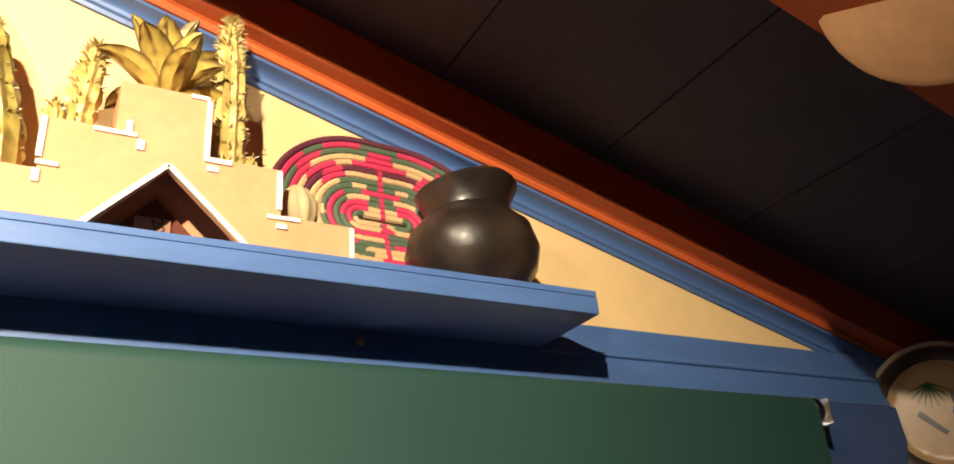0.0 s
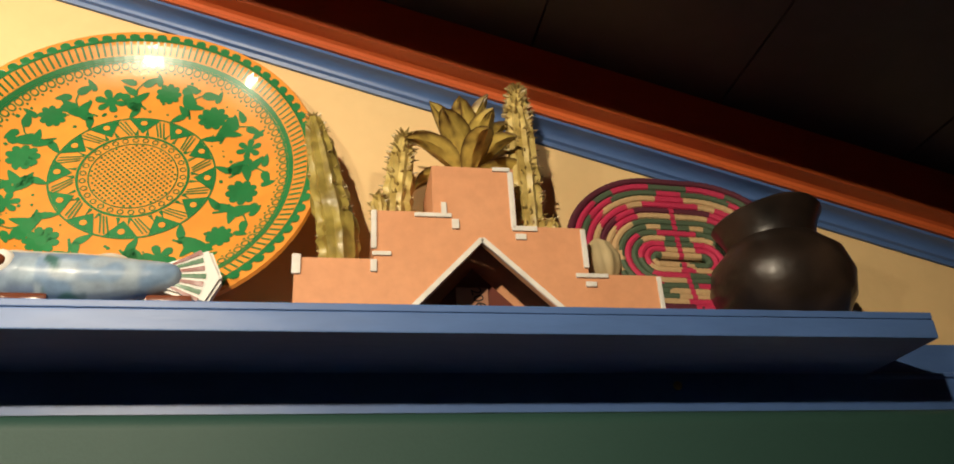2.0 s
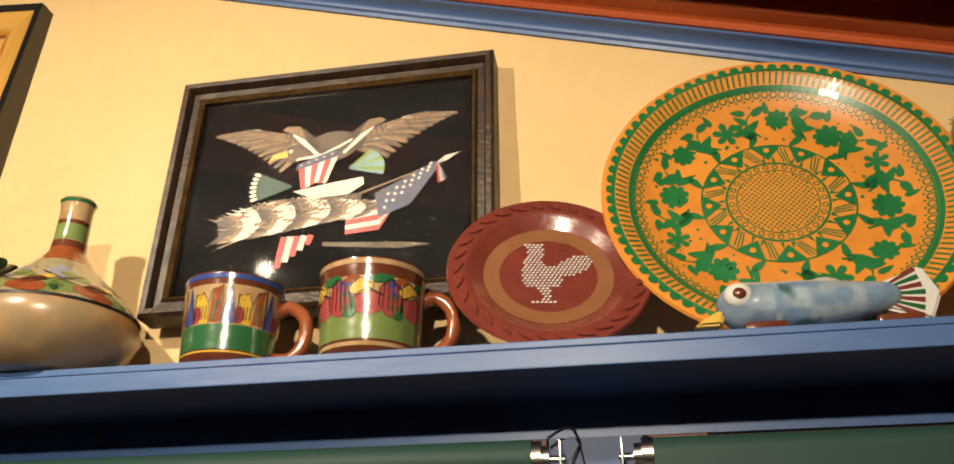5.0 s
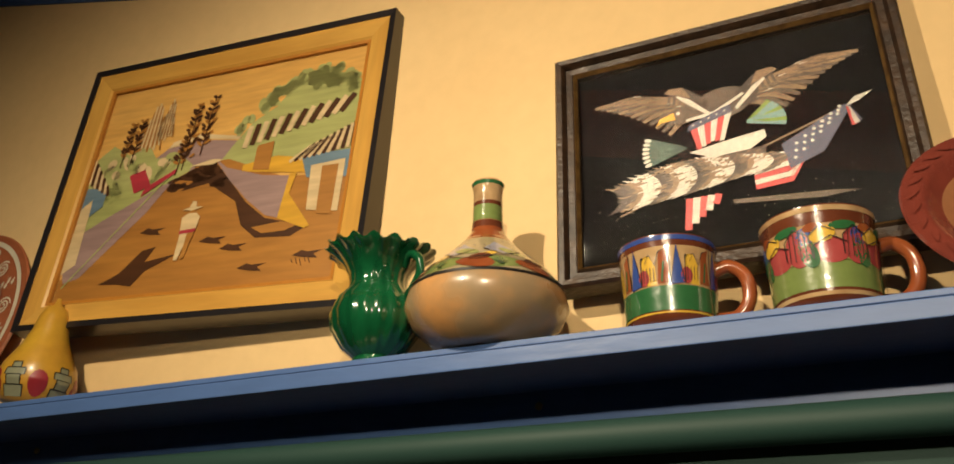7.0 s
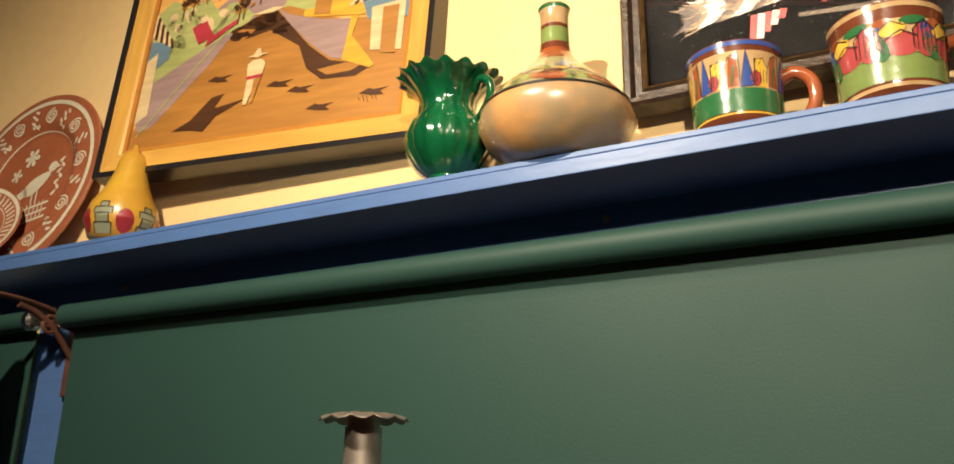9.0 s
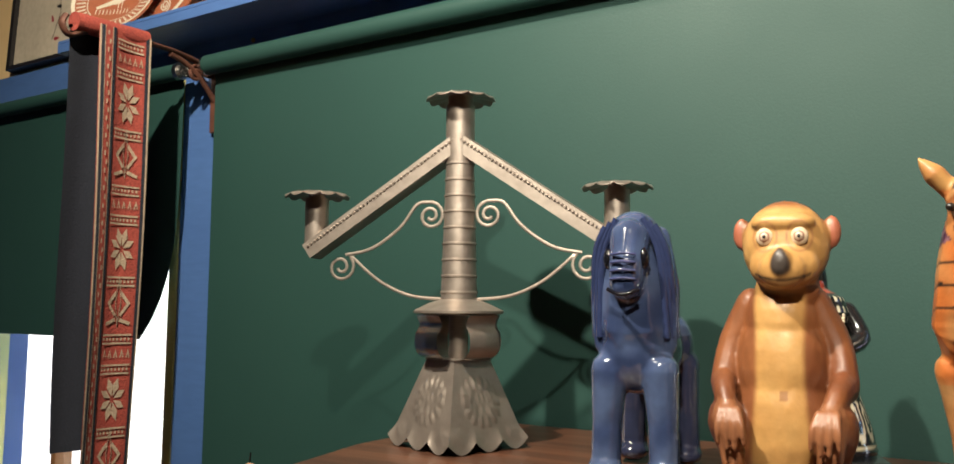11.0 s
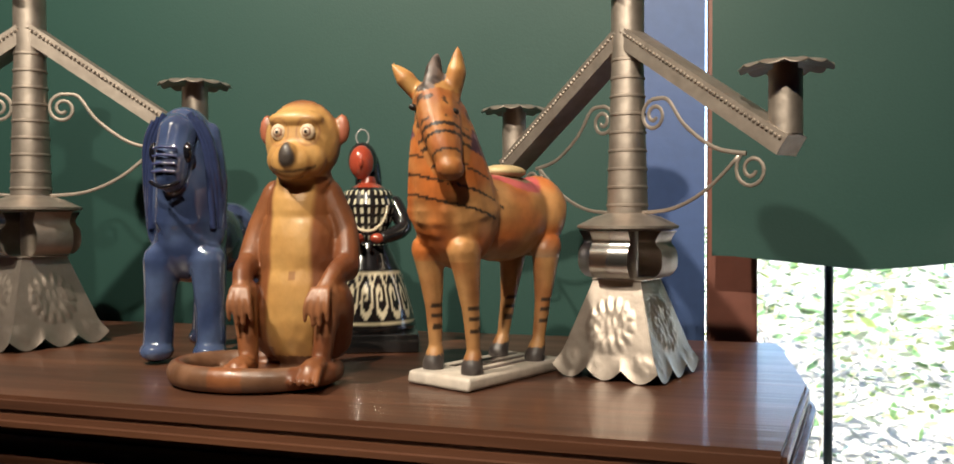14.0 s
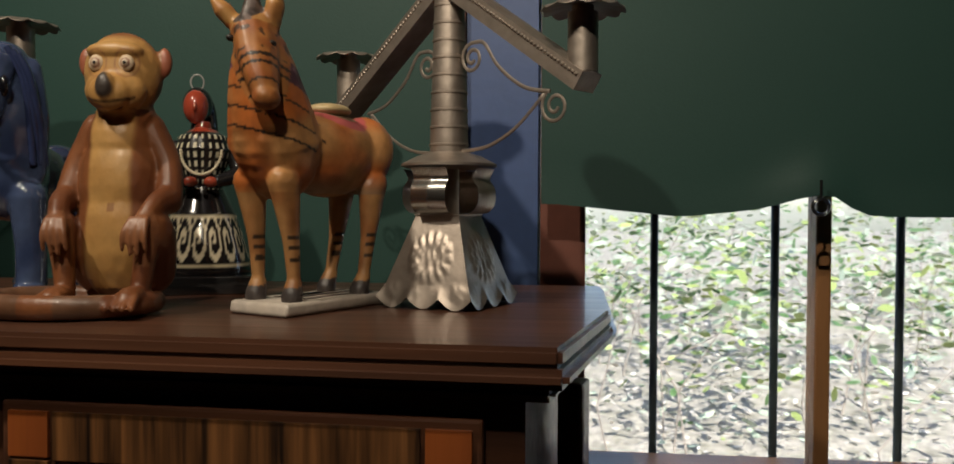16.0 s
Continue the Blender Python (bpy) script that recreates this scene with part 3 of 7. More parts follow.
for i in range(30):
    a = P2 * i / 30
    d.ring(GREEN, *pol(0.0545, a), 0.0032, 0.0015, 8)
d.ring(GREEN, 0, 0, 0.0485, 0.0016, 48)
for i in range(-13, 14):
    for j in range(-13, 14):
        if (i + j) % 2 == 0 and math.hypot(i, j) * 0.0035 < 0.0465:
            d.blob(GREEN, i * 0.0035, j * 0.0035, 0.0019, n=4, turn=0.78)
d.lay(tray, "painted_flowers")


# plate with a dotted rooster
def plate_depth(r):
    return 0.014 if r < 0.075 else 0.014 * (1 - min(1, (r - 0.075) / 0.022)) + (0.0 if r > 0.097 else 0.0)


RR = 0.119
plate = thing("clay_plate", "red-brown glazed clay plate with a white dotted rooster", "plate", leaning(-0.430, RR, -0.010, 21, 9))
part("dish", dish(plate_depth, RR, 0.006, 72, 30), REDCLAY, plate)
TANG = plain("tan_glaze_band", (0.3, 0.13, 0.06), 0.3, 0.5, second=(0.25, 0.1, 0.045), scale=16)
d = Decor(on_dish(plate_depth), 0.0006, 0.012)
d.ring(TANG, 0, 0, 0.0675, 0.019, 64)
d.lay(plate, "glaze_band")
d = Decor(on_dish(plate_depth), 0.0022, 0.02)
for i in range(30):
    a = P2 * i / 30
    d.blob(REDCLAY, *pol(0.1075, a), 0.011, 0.0035, a + 1.1, 8, pinch=0.4)
d.lay(plate, "raised_leaf_border")
d = Decor(on_dish(plate_depth), 0.0009, 0.02)


def dotted(d, col, shape, step, r):
    """Dots filling shape(x, y) -> bool."""
    n = int(0.06 / step)
    for i in range(-n, n + 1):
        for j in range(-n, n + 1):
            x, y = (i + 0.5 * (j % 2)) * step, j * step * 0.86
            if shape(x, y):
                d.blob(col, x, y, r * 1.25, r * 0.8, 0.4, 6)


def rooster(x, y):
    body = (x + 0.006) ** 2 / 0.020**2 + (y + 0.002) ** 2 / 0.0165**2 < 1
    neck = abs(x + 0.013 - 0.15 * (y - 0.02)) < 0.0095 - 0.1 * (y - 0.012) and 0.005 < y < 0.036
    comb = abs(x + 0.012) < 0.009 and 0.036 < y < 0.043
    tail = (x - 0.025) ** 2 / 0.018**2 + (y - 0.010 - 0.35 * (x - 0.02)) ** 2 / 0.012**2 < 1
    leg = abs(x + 0.004 + 0.1 * (y + 0.02)) < 0.0045 and -0.034 < y < -0.015
    foot = abs(y + 0.034) < 0.0025 and abs(x + 0.006) < 0.011
    return body or neck or comb or tail or leg or foot


dotted(d, WHITE, lambda x, y: rooster(x / 1.25, y / 1.25), 0.0050, 0.0017)
d.lay(plate, "dotted_rooster")

# two glazed mugs


def mug(name, x, y, R, H, label, rim, bands, turn):
    th = thing(name, label, "mug", pose(x, y, SHELF + 0.001, 0, 0, turn), group="mugs on the shelf")
    prof = [(0, 0.004), (R * 0.86, 0.0), (R * 0.93, 0.004), (R * 0.95, H * 0.1), (R * 0.97, H * 0.45), (R * 1.0, H * 0.75), (R * 1.05, H * 0.97), (R * 1.05, H), (R * 1.0, H), (R * 0.95, H * 0.9), (R * 0.9, H * 0.1), (0, H * 0.08)]
    part("cup", lathe(prof, 64), BROWNG, th)
    h = [(R * 0.94, 0, H * 0.70), (R * 1.26, 0, H * 0.76), (R * 1.58, 0, H * 0.62), (R * 1.60, 0, H * 0.34), (R * 1.34, 0, H * 0.15), (R * 0.92, 0, H * 0.14)]
    part("handle", tube(smooth_curve(h, 6), 0.0085, 12, up=(0, 1, 0)), RUSTG, th, "rust brown glazed handle")

    def rad(z):
        return float(np.interp(z, [0.004, H * 0.1, H * 0.45, H * 0.75, H * 0.97, H], [R * 0.93, R * 0.95, R * 0.97, R, R * 1.05, R * 1.05]))

    def place(u, v, lift):
        a = u / R
        r = rad(v) + lift
        return Vector((r * math.cos(a), r * math.sin(a), v))

    d = Decor(place, 0.0005, 0.006)
    full = math.pi * R
    for col, z0, z1 in bands:
        d.poly(col, [(-full, z0 * H), (full, z0 * H), (full, z1 * H), (-full, z1 * H)])
    d.poly(rim, [(-full, 0.93 * H), (full, 0.93 * H), (full, 0.985 * H), (-full, 0.985 * H)])
    return th, d


sand = plain("sandy_slip", (0.58, 0.40, 0.21), 0.14, 0.8, bump=0.35, bump_scale=55, second=(0.3, 0.17, 0.075), scale=30)
m1, d = mug("glazed_mug", -0.812, -0.068, 0.056, 0.104, "brown glazed clay mug with coloured tropical painting and a blue rim", BLUEP, [(sand, 0.40, 0.86), (GREENP, 0.12, 0.40), (YELLOWP, 0.085, 0.105)], 8)
for c in (-2.62, -1.72, -0.82, 0.3, 1.5, 2.6):
    u = c * 0.056
    d.poly(YELLOWP, [(u - 0.020, 0.044), (u - 0.002, 0.042), (u - 0.003, 0.066), (u - 0.009, 0.080), (u - 0.014, 0.070), (u - 0.019, 0.078)], 1)
    d.poly(RUSTG, [(u - 0.001, 0.044), (u + 0.014, 0.044), (u + 0.011, 0.076), (u + 0.013, 0.088), (u + 0.002, 0.082)], 1)
    d.poly(BLUEP, [(u + 0.014, 0.042), (u + 0.030, 0.044), (u + 0.026, 0.068), (u + 0.022, 0.090), (u + 0.018, 0.068)], 2)
    d.blob(PINKP, u + 0.033, 0.053, 0.007, 0.010, 0, 12, 2)
    d.stroke(BLACKP, [(u - 0.020, 0.044), (u - 0.019, 0.078), (u - 0.014, 0.070), (u - 0.009, 0.080), (u - 0.003, 0.066), (u + 0.002, 0.082), (u + 0.013, 0.088), (u + 0.014, 0.044)], 0.0012, 4)
    d.stroke(BLACKP, [(u + 0.014, 0.044), (u + 0.022, 0.091), (u + 0.030, 0.044)], 0.0011, 4)
    for k in range(4):
        d.stroke(BLACKP, [(u - 0.017 + 0.004 * k, 0.047), (u - 0.0165 + 0.004 * k, 0.064)], 0.0008, 4)
    d.stroke(GREENP, [(u + 0.004, 0.046), (u + 0.007, 0.070)], 0.0022, 3)
d.lay(m1, "glaze_painting")
m2, d = mug("glazed_mug", -0.640, -0.064, 0.060, 0.109, "brown glazed clay mug with painted fruit and a pale green band", sand, [(sand, 0.40, 0.80), (LIMEP, 0.13, 0.42), (sand, 0.06, 0.10)], 12)
for c in (-2.55, -1.55, -0.6, 1.2, 2.3):
    u = c * 0.06
    d.blob(PINKP, u, 0.056, 0.019, 0.015, 0, 16, 1)
    d.blob(PINKP, u + 0.026, 0.062, 0.014, 0.022, 0, 16, 2)
    d.blob(YELLOWP, u - 0.008, 0.074, 0.014, 0.009, 0.3, 14, 3)
    d.blob(BLUEP, u - 0.026, 0.073, 0.010, 0.011, 0, 12, 2)
    d.blob(RUSTG, u - 0.018, 0.083, 0.009, 0.005, 0.2, 10, 3)
    d.blob(GREENP, u - 0.024, 0.054, 0.010, 0.017, 0.3, 14, 2)
    d.blob(GREENP, u + 0.014, 0.084, 0.015, 0.005, 0.1, 12, 3)
    for k in range(4):
        d.stroke(BLACKP, [(u + 0.016 + 0.006 * k, 0.048), (u + 0.018 + 0.005 * k, 0.080)], 0.0009, 4)
    d.stroke(BLACKP, [(u + 0.012, 0.050), (u + 0.012, 0.072), (u + 0.024, 0.084), (u + 0.038, 0.074), (u + 0.040, 0.048)], 0.0013, 5)
    d.stroke(BLACKP, [(u - 0.022, 0.073), (u - 0.010, 0.084), (u + 0.004, 0.077)], 0.0012, 5)
    d.stroke(BLACKP, [(u - 0.019, 0.046), (u - 0.018, 0.062), (u, 0.0715), (u + 0.016, 0.064)], 0.0012, 5)
d.poly(sand, [(-0.024, 0.016), (-0.012, 0.016), (-0.012, 0.096), (-0.024, 0.096)], 6)
d.lay(m2, "glaze_painting")

# painted bird whistle lying on the shelf
bird = thing("painted_bird", "pale blue painted clay bird with yellow beak and striped tail", "ornament", pose(-0.150, -0.085, SHELF + 0.001))
bm = bmesh.new()
ball(bm, (-0.070, 0, 0.034), (0.032, 0.026, 0.027), sub=3)
limb(bm, [(-0.06, 0, 0.033), (-0.01, 0, 0.032), (0.045, 0, 0.034), (0.07, 0, 0.036)], [0.027, 0.027, 0.020, 0.016], 14)
ball(bm, (0.012, 0.004, 0.055), (0.020, 0.008, 0.009), sub=2)
bm = fuse(bm, 0.003, 6)


def bird_paint(p, n):
    base = mixc((0.36, 0.45, 0.56), (0.2, 0.31, 0.48), 0.5 + 2.2 * noise.noise(p * 45))
    base = mixc(base, (0.06, 0.16, 0.16), 2.5 * (noise.noise(p * 60 + Vector((3, 1, 2))) - 0.12) if -0.04 < p.x < 0.0 else 0)
    if p.x < -0.045:
        base = mixc((0.17, 0.24, 0.38), (0.3, 0.4, 0.52), 0.5 + noise.noise(p * 50))
    if p.z > 0.052:
        base = (0.68, 0.66, 0.62)
    return base


part("body", paint(bm, bird_paint), pigment_mat("bird_paint", 0.35, 0.15, 0.3), bird)
part("beak", prism([(-0.128, 0.012), (-0.098, 0.012), (-0.092, 0.03), (-0.104, 0.027)], "y", -0.012, 0.010, bevel=0.003), YELLOWP, bird, "yellow beak")
bm = bmesh.new()
ball(bm, (-0.079, -0.0195, 0.040), (0.016, 0.009, 0.0145), sub=2)
part("eye", bm, WHITE, bird, "white ringed eye")
bm = bmesh.new()
ball(bm, (-0.079, -0.0262, 0.040), (0.0075, 0.004, 0.007), sub=2)
part("pupil", bm, BROWNG, bird, "dark brown pupil")
tail = part("tail", prism([(0.060, 0.022), (0.108, 0.006), (0.122, 0.034), (0.108, 0.066), (0.060, 0.048)], "y", -0.007, 0.007, bevel=0.003), WHITE, bird, "white tail with dark stripes")
d = Decor(lambda x, z, lift: Vector((x, -0.0072 - lift, z)), 0.0006, 0.02)
for k in range(7):
    u = (k - 3) / 3
    d.stroke(GREENP if k % 2 else REDCLAY, [(0.070, 0.036 + u * 0.010), (0.106 - 0.006 * abs(u), 0.036 + u * 0.026)], [0.002, 0.0055])
d.lay(tail, "tail_stripe")
for xx in (-0.055, 0.075):
    part("foot", box(xx - 0.022, xx + 0.022, -0.018, 0.016, 0.0, 0.012, 0.004), BROWNG, bird, "dark brown foot")

# stepped clay planter with cacti
PALE = plain("pale_salmon_clay", (0.66, 0.31, 0.155), 0.7, second=(0.60, 0.27, 0.13), scale=12, bump=0.35, bump_scale=90, fine=0.1)
planter = thing("stepped_planter", "salmon clay stepped house model with white repaired joints", "planter", pose(0.235, -0.075, SHELF + 0.001))
steps = [(-0.195, 0.0), (-0.195, 0.060), (-0.115, 0.060), (-0.115, 0.117), (-0.052, 0.117), (-0.052, 0.175), (0.040, 0.175), (0.040, 0.103), (0.115, 0.103), (0.115, 0.048), (0.195, 0.048), (0.195, 0.0)]
gap = [(0.085, 0.0), (0.0, 0.083), (-0.077, 0.0)]
bm = prism(steps + gap, "y", -0.016, -0.008)
part("front_wall", bm, PALE, planter, smooth=False)
part("back_wall", prism(steps, "y", 0.060, 0.066), PALE, planter, smooth=False)
for (xa, za), (xb, zb) in zip(steps, steps[1:]):
    if abs(za - zb) < 1e-6:
        part("ledge", box(min(xa, xb), max(xa, xb), -0.008, 0.060, za - 0.006, za, 0.001), PALE, planter, smooth=False)
    else:
        s = 1 if xa < 0 else -1
        part("side_wall", box(min(xa, xa + s * 0.006), max(xa, xa + s * 0.006), -0.008, 0.060, min(za, zb), max(za, zb) - 0.006, 0.001), PALE, planter, smooth=False)
# dark red sheet filling the opening, just ahead of the salmon back wall
DARKIN = plain("dark_red_opening", (0.16, 0.035, 0.02), 0.8)
part("inner_back", prism([(0.083, 0.0), (0.0, 0.081), (-0.075, 0.0)], "y", 0.050, 0.056), DARKIN, planter, smooth=False)
SPACK = plain("white_filler", (0.74, 0.72, 0.68), 0.8, second=(0.64, 0.6, 0.55), scale=40, bump=0.5)


def dab(pts, w=0.005):
    bm = bmesh.new()
    for p, q in zip(pts, pts[1:]):
        dx, dz = q[0] - p[0], q[1] - p[1]
        L = math.hypot(dx, dz)
        nx, nz = -dz / L * w / 2, dx / L * w / 2
        prism([(p[0] + nx, p[1] + nz), (q[0] + nx, q[1] + nz), (q[0] - nx, q[1] - nz), (p[0] - nx, p[1] - nz)], "y", -0.0185, -0.0155, bm)
    part("filler_joint", bm, SPACK, planter, "white filler", smooth=False)


dab([(-0.081, 0.001), (0.0, 0.086), (0.089, 0.001)], 0.0055)
for x, z, w, h in ((-0.115, 0.094, 0.006, 0.045), (-0.107, 0.066, 0.02, 0.005), (-0.115, 0.052, 0.007, 0.014), (-0.052, 0.113, 0.040, 0.005), (-0.040, 0.122, 0.006, 0.014), (-0.028, 0.103, 0.008, 0.012), (0.036, 0.135, 0.006, 0.07), (0.048, 0.1, 0.028, 0.006), (0.043, 0.09, 0.012, 0.007), (0.113, 0.078, 0.006, 0.046), (0.118, 0.046, 0.036, 0.005), (0.116, 0.036, 0.012, 0.006), (0.193, 0.024, 0.005, 0.045), (-0.193, 0.052, 0.009, 0.022), (0.026, 0.173, 0.02, 0.005)):
    part("filler_joint", box(x - w / 2, x + w / 2, -0.0185, -0.0155, z - h / 2, z + h / 2, 0.001), SPACK, planter, "white filler", smooth=False)
tag = thing("paper_tag", "small tan paper tag with a handwritten number inside the planter", "paper tag", pose(0.235, -0.075, SHELF + 0.001) @ pose(0.0, 0.047, 0.036))
part("paper", box(-0.02, 0.016, -0.0012, 0.0008, -0.022, 0.02), plain("tan_paper", (0.42, 0.2, 0.12), 0.8), tag, smooth=False)
fc = bpy.data.curves.new("number", "FONT")
fc.body, fc.size, fc.extrude = "2060", 0.017, 0.0002
fc.materials.append(BLACKP)
tx = new("number", fc)
tx.parent = tag
tx.matrix_basis = pose(-0.004, -0.0016, 0.018, 90, 75, 0)

CACT = pigment_mat("ceramic_cactus_glaze", 0.35, 0.3, 0.25, 120)


def cactus(name, label, pts, rads, spines, spin_l, hue, m, ribs=9):
    th = thing(name, label, "ceramic cactus", m, group="ceramic cacti")
    path = smooth_curve(pts, 8)
    rr = list(np.interp(np.linspace(0, len(pts) - 1, len(path)), range(len(pts)), rads))
    n = ribs * 4
    bm = tube(path, rr, n)
    for v in bm.verts:
        k = min(range(len(path)), key=lambda i: (path[i] - v.co).length_squared)
        off = v.co - path[k]
        a = math.atan2(off.y, off.x)
        v.co = path[k] + off * (1 + 0.10 * math.cos(ribs * a)) + off * 0.22 * noise.noise(v.co * 75) + off * 0.05 * math.sin(v.co.z * 420)
    top = pts[-1]
    ball(bm, top, rads[-1] * 1.05, sub=2)
    part("stem", paint(bm, lambda p, nn: mixc(hue[0], hue[1], 0.5 + 1.5 * noise.noise(p * 70))), CACT, th)
    rnd = random.Random(len(name) + int(1000 * rads[0]))
    bm = bmesh.new()
    for _ in range(spines):
        t = rnd.random() * 0.97 + 0.02
        k = t * (len(path) - 1)
        i = int(k)
        c = path[i].lerp(path[min(i + 1, len(path) - 1)], k - i)
        a = P2 * rnd.random()
        r = rr[i]
        dr = Vector((math.cos(a), math.sin(a), rnd.uniform(-0.1, 0.5))).normalized()
        p = c + dr * r * 0.9
        bmesh.ops.create_cone(bm, segments=5, radius1=spin_l * 0.35, radius2=0.0003, depth=spin_l * 1.6, matrix=Matrix.Translation(p + dr * spin_l * 0.6) @ dr.to_track_quat("Z", "Y").to_matrix().to_4x4())
    tagged(part("spines", paint(bm, lambda p, nn: mixc((0.55, 0.42, 0.16), (0.3, 0.2, 0.06), 0.5 + noise.noise(p * 200))), CACT, th), kind="stuff")
    return th


ochre = ((0.42, 0.33, 0.08), (0.24, 0.18, 0.04))
pale = ((0.72, 0.56, 0.2), (0.46, 0.33, 0.09))
base = SHELF + 0.001
cactus("ceramic_cactus", "olive wrinkled ceramic column cactus on a clay step", [(0.006, 0, 0), (0.002, 0, 0.05), (-0.008, 0, 0.10), (-0.018, 0, 0.150), (-0.026, 0, 0.186), (-0.028, 0, 0.200)], [0.0205, 0.0215, 0.0195, 0.0155, 0.010, 0.003], 110, 0.004, ochre, Matrix.Translation((0.080, -0.05, base + 0.060)))
cactus("ceramic_cactus", "small pale spiny ceramic cactus on a clay step", [(0, 0, 0), (0.002, 0, 0.04), (0.008, 0, 0.095), (0.011, 0, 0.124)], [0.0165, 0.0165, 0.013, 0.004], 170, 0.0062, pale, Matrix.Translation((0.147, -0.05, base + 0.117)))
cactus("ceramic_cactus", "low budding pale ceramic cactus on a clay step", [(0, 0, 0), (-0.003, 0, 0.018), (-0.004, 0, 0.032)], [0.008, 0.009, 0.004], 40, 0.0045, pale, Matrix.Translation((0.130, -0.066, base + 0.117)))
cactus("ceramic_cactus", "tall pale spiny ceramic cactus on a clay step", [(0, 0, 0), (0.0, 0, 0.07), (-0.002, 0, 0.15), (-0.003, 0, 0.195), (-0.003, 0, 0.214)], [0.0165, 0.017, 0.0155, 0.011, 0.003], 330, 0.0062, pale, Matrix.Translation((0.300, -0.05, base + 0.103)))
cactus("ceramic_cactus", "low budding pale ceramic cactus on a clay step", [(0, 0, 0), (0.002, 0, 0.014), (0.003, 0, 0.026)], [0.007, 0.0075, 0.003], 30, 0.0045, pale, Matrix.Translation((0.322, -0.060, base + 0.103)))
agave = thing("ceramic_succulent", "yellow and brown ceramic succulent rosette on the top step", "ceramic succulent", Matrix.Translation((0.232, -0.045, base + 0.175)))
rnd = random.Random(11)
bm = bmesh.new()
ball(bm, (0, 0, 0.016), (0.015, 0.015, 0.020), sub=2)
part("core", paint(bm, lambda p, n: (0.10, 0.05, 0.015)), CACT, agave)


def agave_leaf(a, rise, length, width):
    """A cupped pointed leaf that curls outward at its tip, yellow with burnt edges and a dark midrib."""
    bm = bmesh.new()
    d0, side = Vector((math.cos(a), math.sin(a), 0)), Vector((-math.sin(a), math.cos(a), 0))
    p = d0 * 0.006 + Vector((0, 0, 0.010 + 0.012 * rise))
    rows, cols = 12, 8
    layer = bm.verts.layers.float_color.new("pigment")
    grid = []
    tint = rnd.uniform(-0.25, 0.25)
    for i in range(rows + 1):
        v = i / rows
        lift = rise * 1.45 - 0.9 * v * v * (1 - 0.5 * rise)
        w = width * (math.sin(math.pi * min(1, 0.12 + 0.88 * v**1.1)) ** 0.7 if v < 1 else 0.02)
        up = Vector((0, 0, 1)) * math.cos(lift) - d0 * math.sin(lift)
        row = []
        for j in range(cols + 1):
            t = 2 * j / cols - 1
            vert = bm.verts.new(p + side * w * t + up * (0.55 * w * t * t + 0.0012 * math.sin(9 * t + 5 * v + a)))
            burn = abs(t) ** 4 * 1.2 - 0.15 + max(0, v - 0.72) * 1.6 + 0.9 * max(0, 0.14 - abs(t)) / 0.14 * (0.3 + 0.7 * v) + 0.8 * noise.noise(vert.co * 110) + tint
            vert[layer] = (*mixc((0.66, 0.48, 0.11), (0.07, 0.025, 0.010), burn), 1)
            row.append(vert)
        grid.append(row)
        p = p + (d0 * math.cos(lift) + Vector((0, 0, 1)) * math.sin(lift)) * length / rows
    for i in range(rows):
        for j in range(cols):
            bm.faces.new((grid[i][j], grid[i][j + 1], grid[i + 1][j + 1], grid[i + 1][j]))
    bmesh.ops.solidify(bm, geom=bm.faces[:], thickness=0.0016)
    part("leaf", bm, CACT, agave)


for k in range(20):
    rise = 0.20 + 0.78 * (k / 19) ** 0.85
    agave_leaf(P2 * k * 0.382 + rnd.uniform(-0.2, 0.2), rise, 0.064 + 0.032 * rise + rnd.uniform(-0.008, 0.008), rnd.uniform(0.0165, 0.0205))
seed = thing("dried_pod", "small pale ribbed dried pod on the clay step", "seed pod", pose(0.382, -0.055, base + 0.048, 0, -6, 0))
part("pod", lathe([(0, 0), (0.012, 0.004), (0.021, 0.020), (0.022, 0.034), (0.014, 0.052), (0.004, 0.060), (0, 0.061)], 40, wave=lambda k, a, r, z: (r * (1 + 0.06 * math.cos(9 * a)), z)), plain("pale_pod", (0.5, 0.4, 0.22), 0.7, second=(0.4, 0.3, 0.15), scale=30), seed)

# coiled basket tray
BK = {"p": plain("plum_straw", (0.10, 0.012, 0.03), 0.7, bump=0.5, bump_scale=200), "k": plain("pink_straw", (0.55, 0.025, 0.09), 0.7, bump=0.5, bump_scale=200), "c": plain("natural_straw", (0.6, 0.4, 0.2), 0.7, bump=0.5, bump_scale=200), "g": plain("grey_green_straw", (0.075, 0.115, 0.065), 0.7, bump=0.5, bump_scale=200)}
basket = thing("coiled_basket", "coiled straw basket tray in pink, plum, green and natural", "basket tray", leaning(0.508, 0.120, 0.020, 12))
order = ["p", "k", "g", "c", "k", "p", "c", "g", "g", "k", "g", "g", "k", "g"]
alt = ["p", "g", "k", "k", "c", "k", "k", "c", "c", "g", "c", "k", "c", "c"]
keys = ["p", "k", "c", "g"]
CORE = 0.030
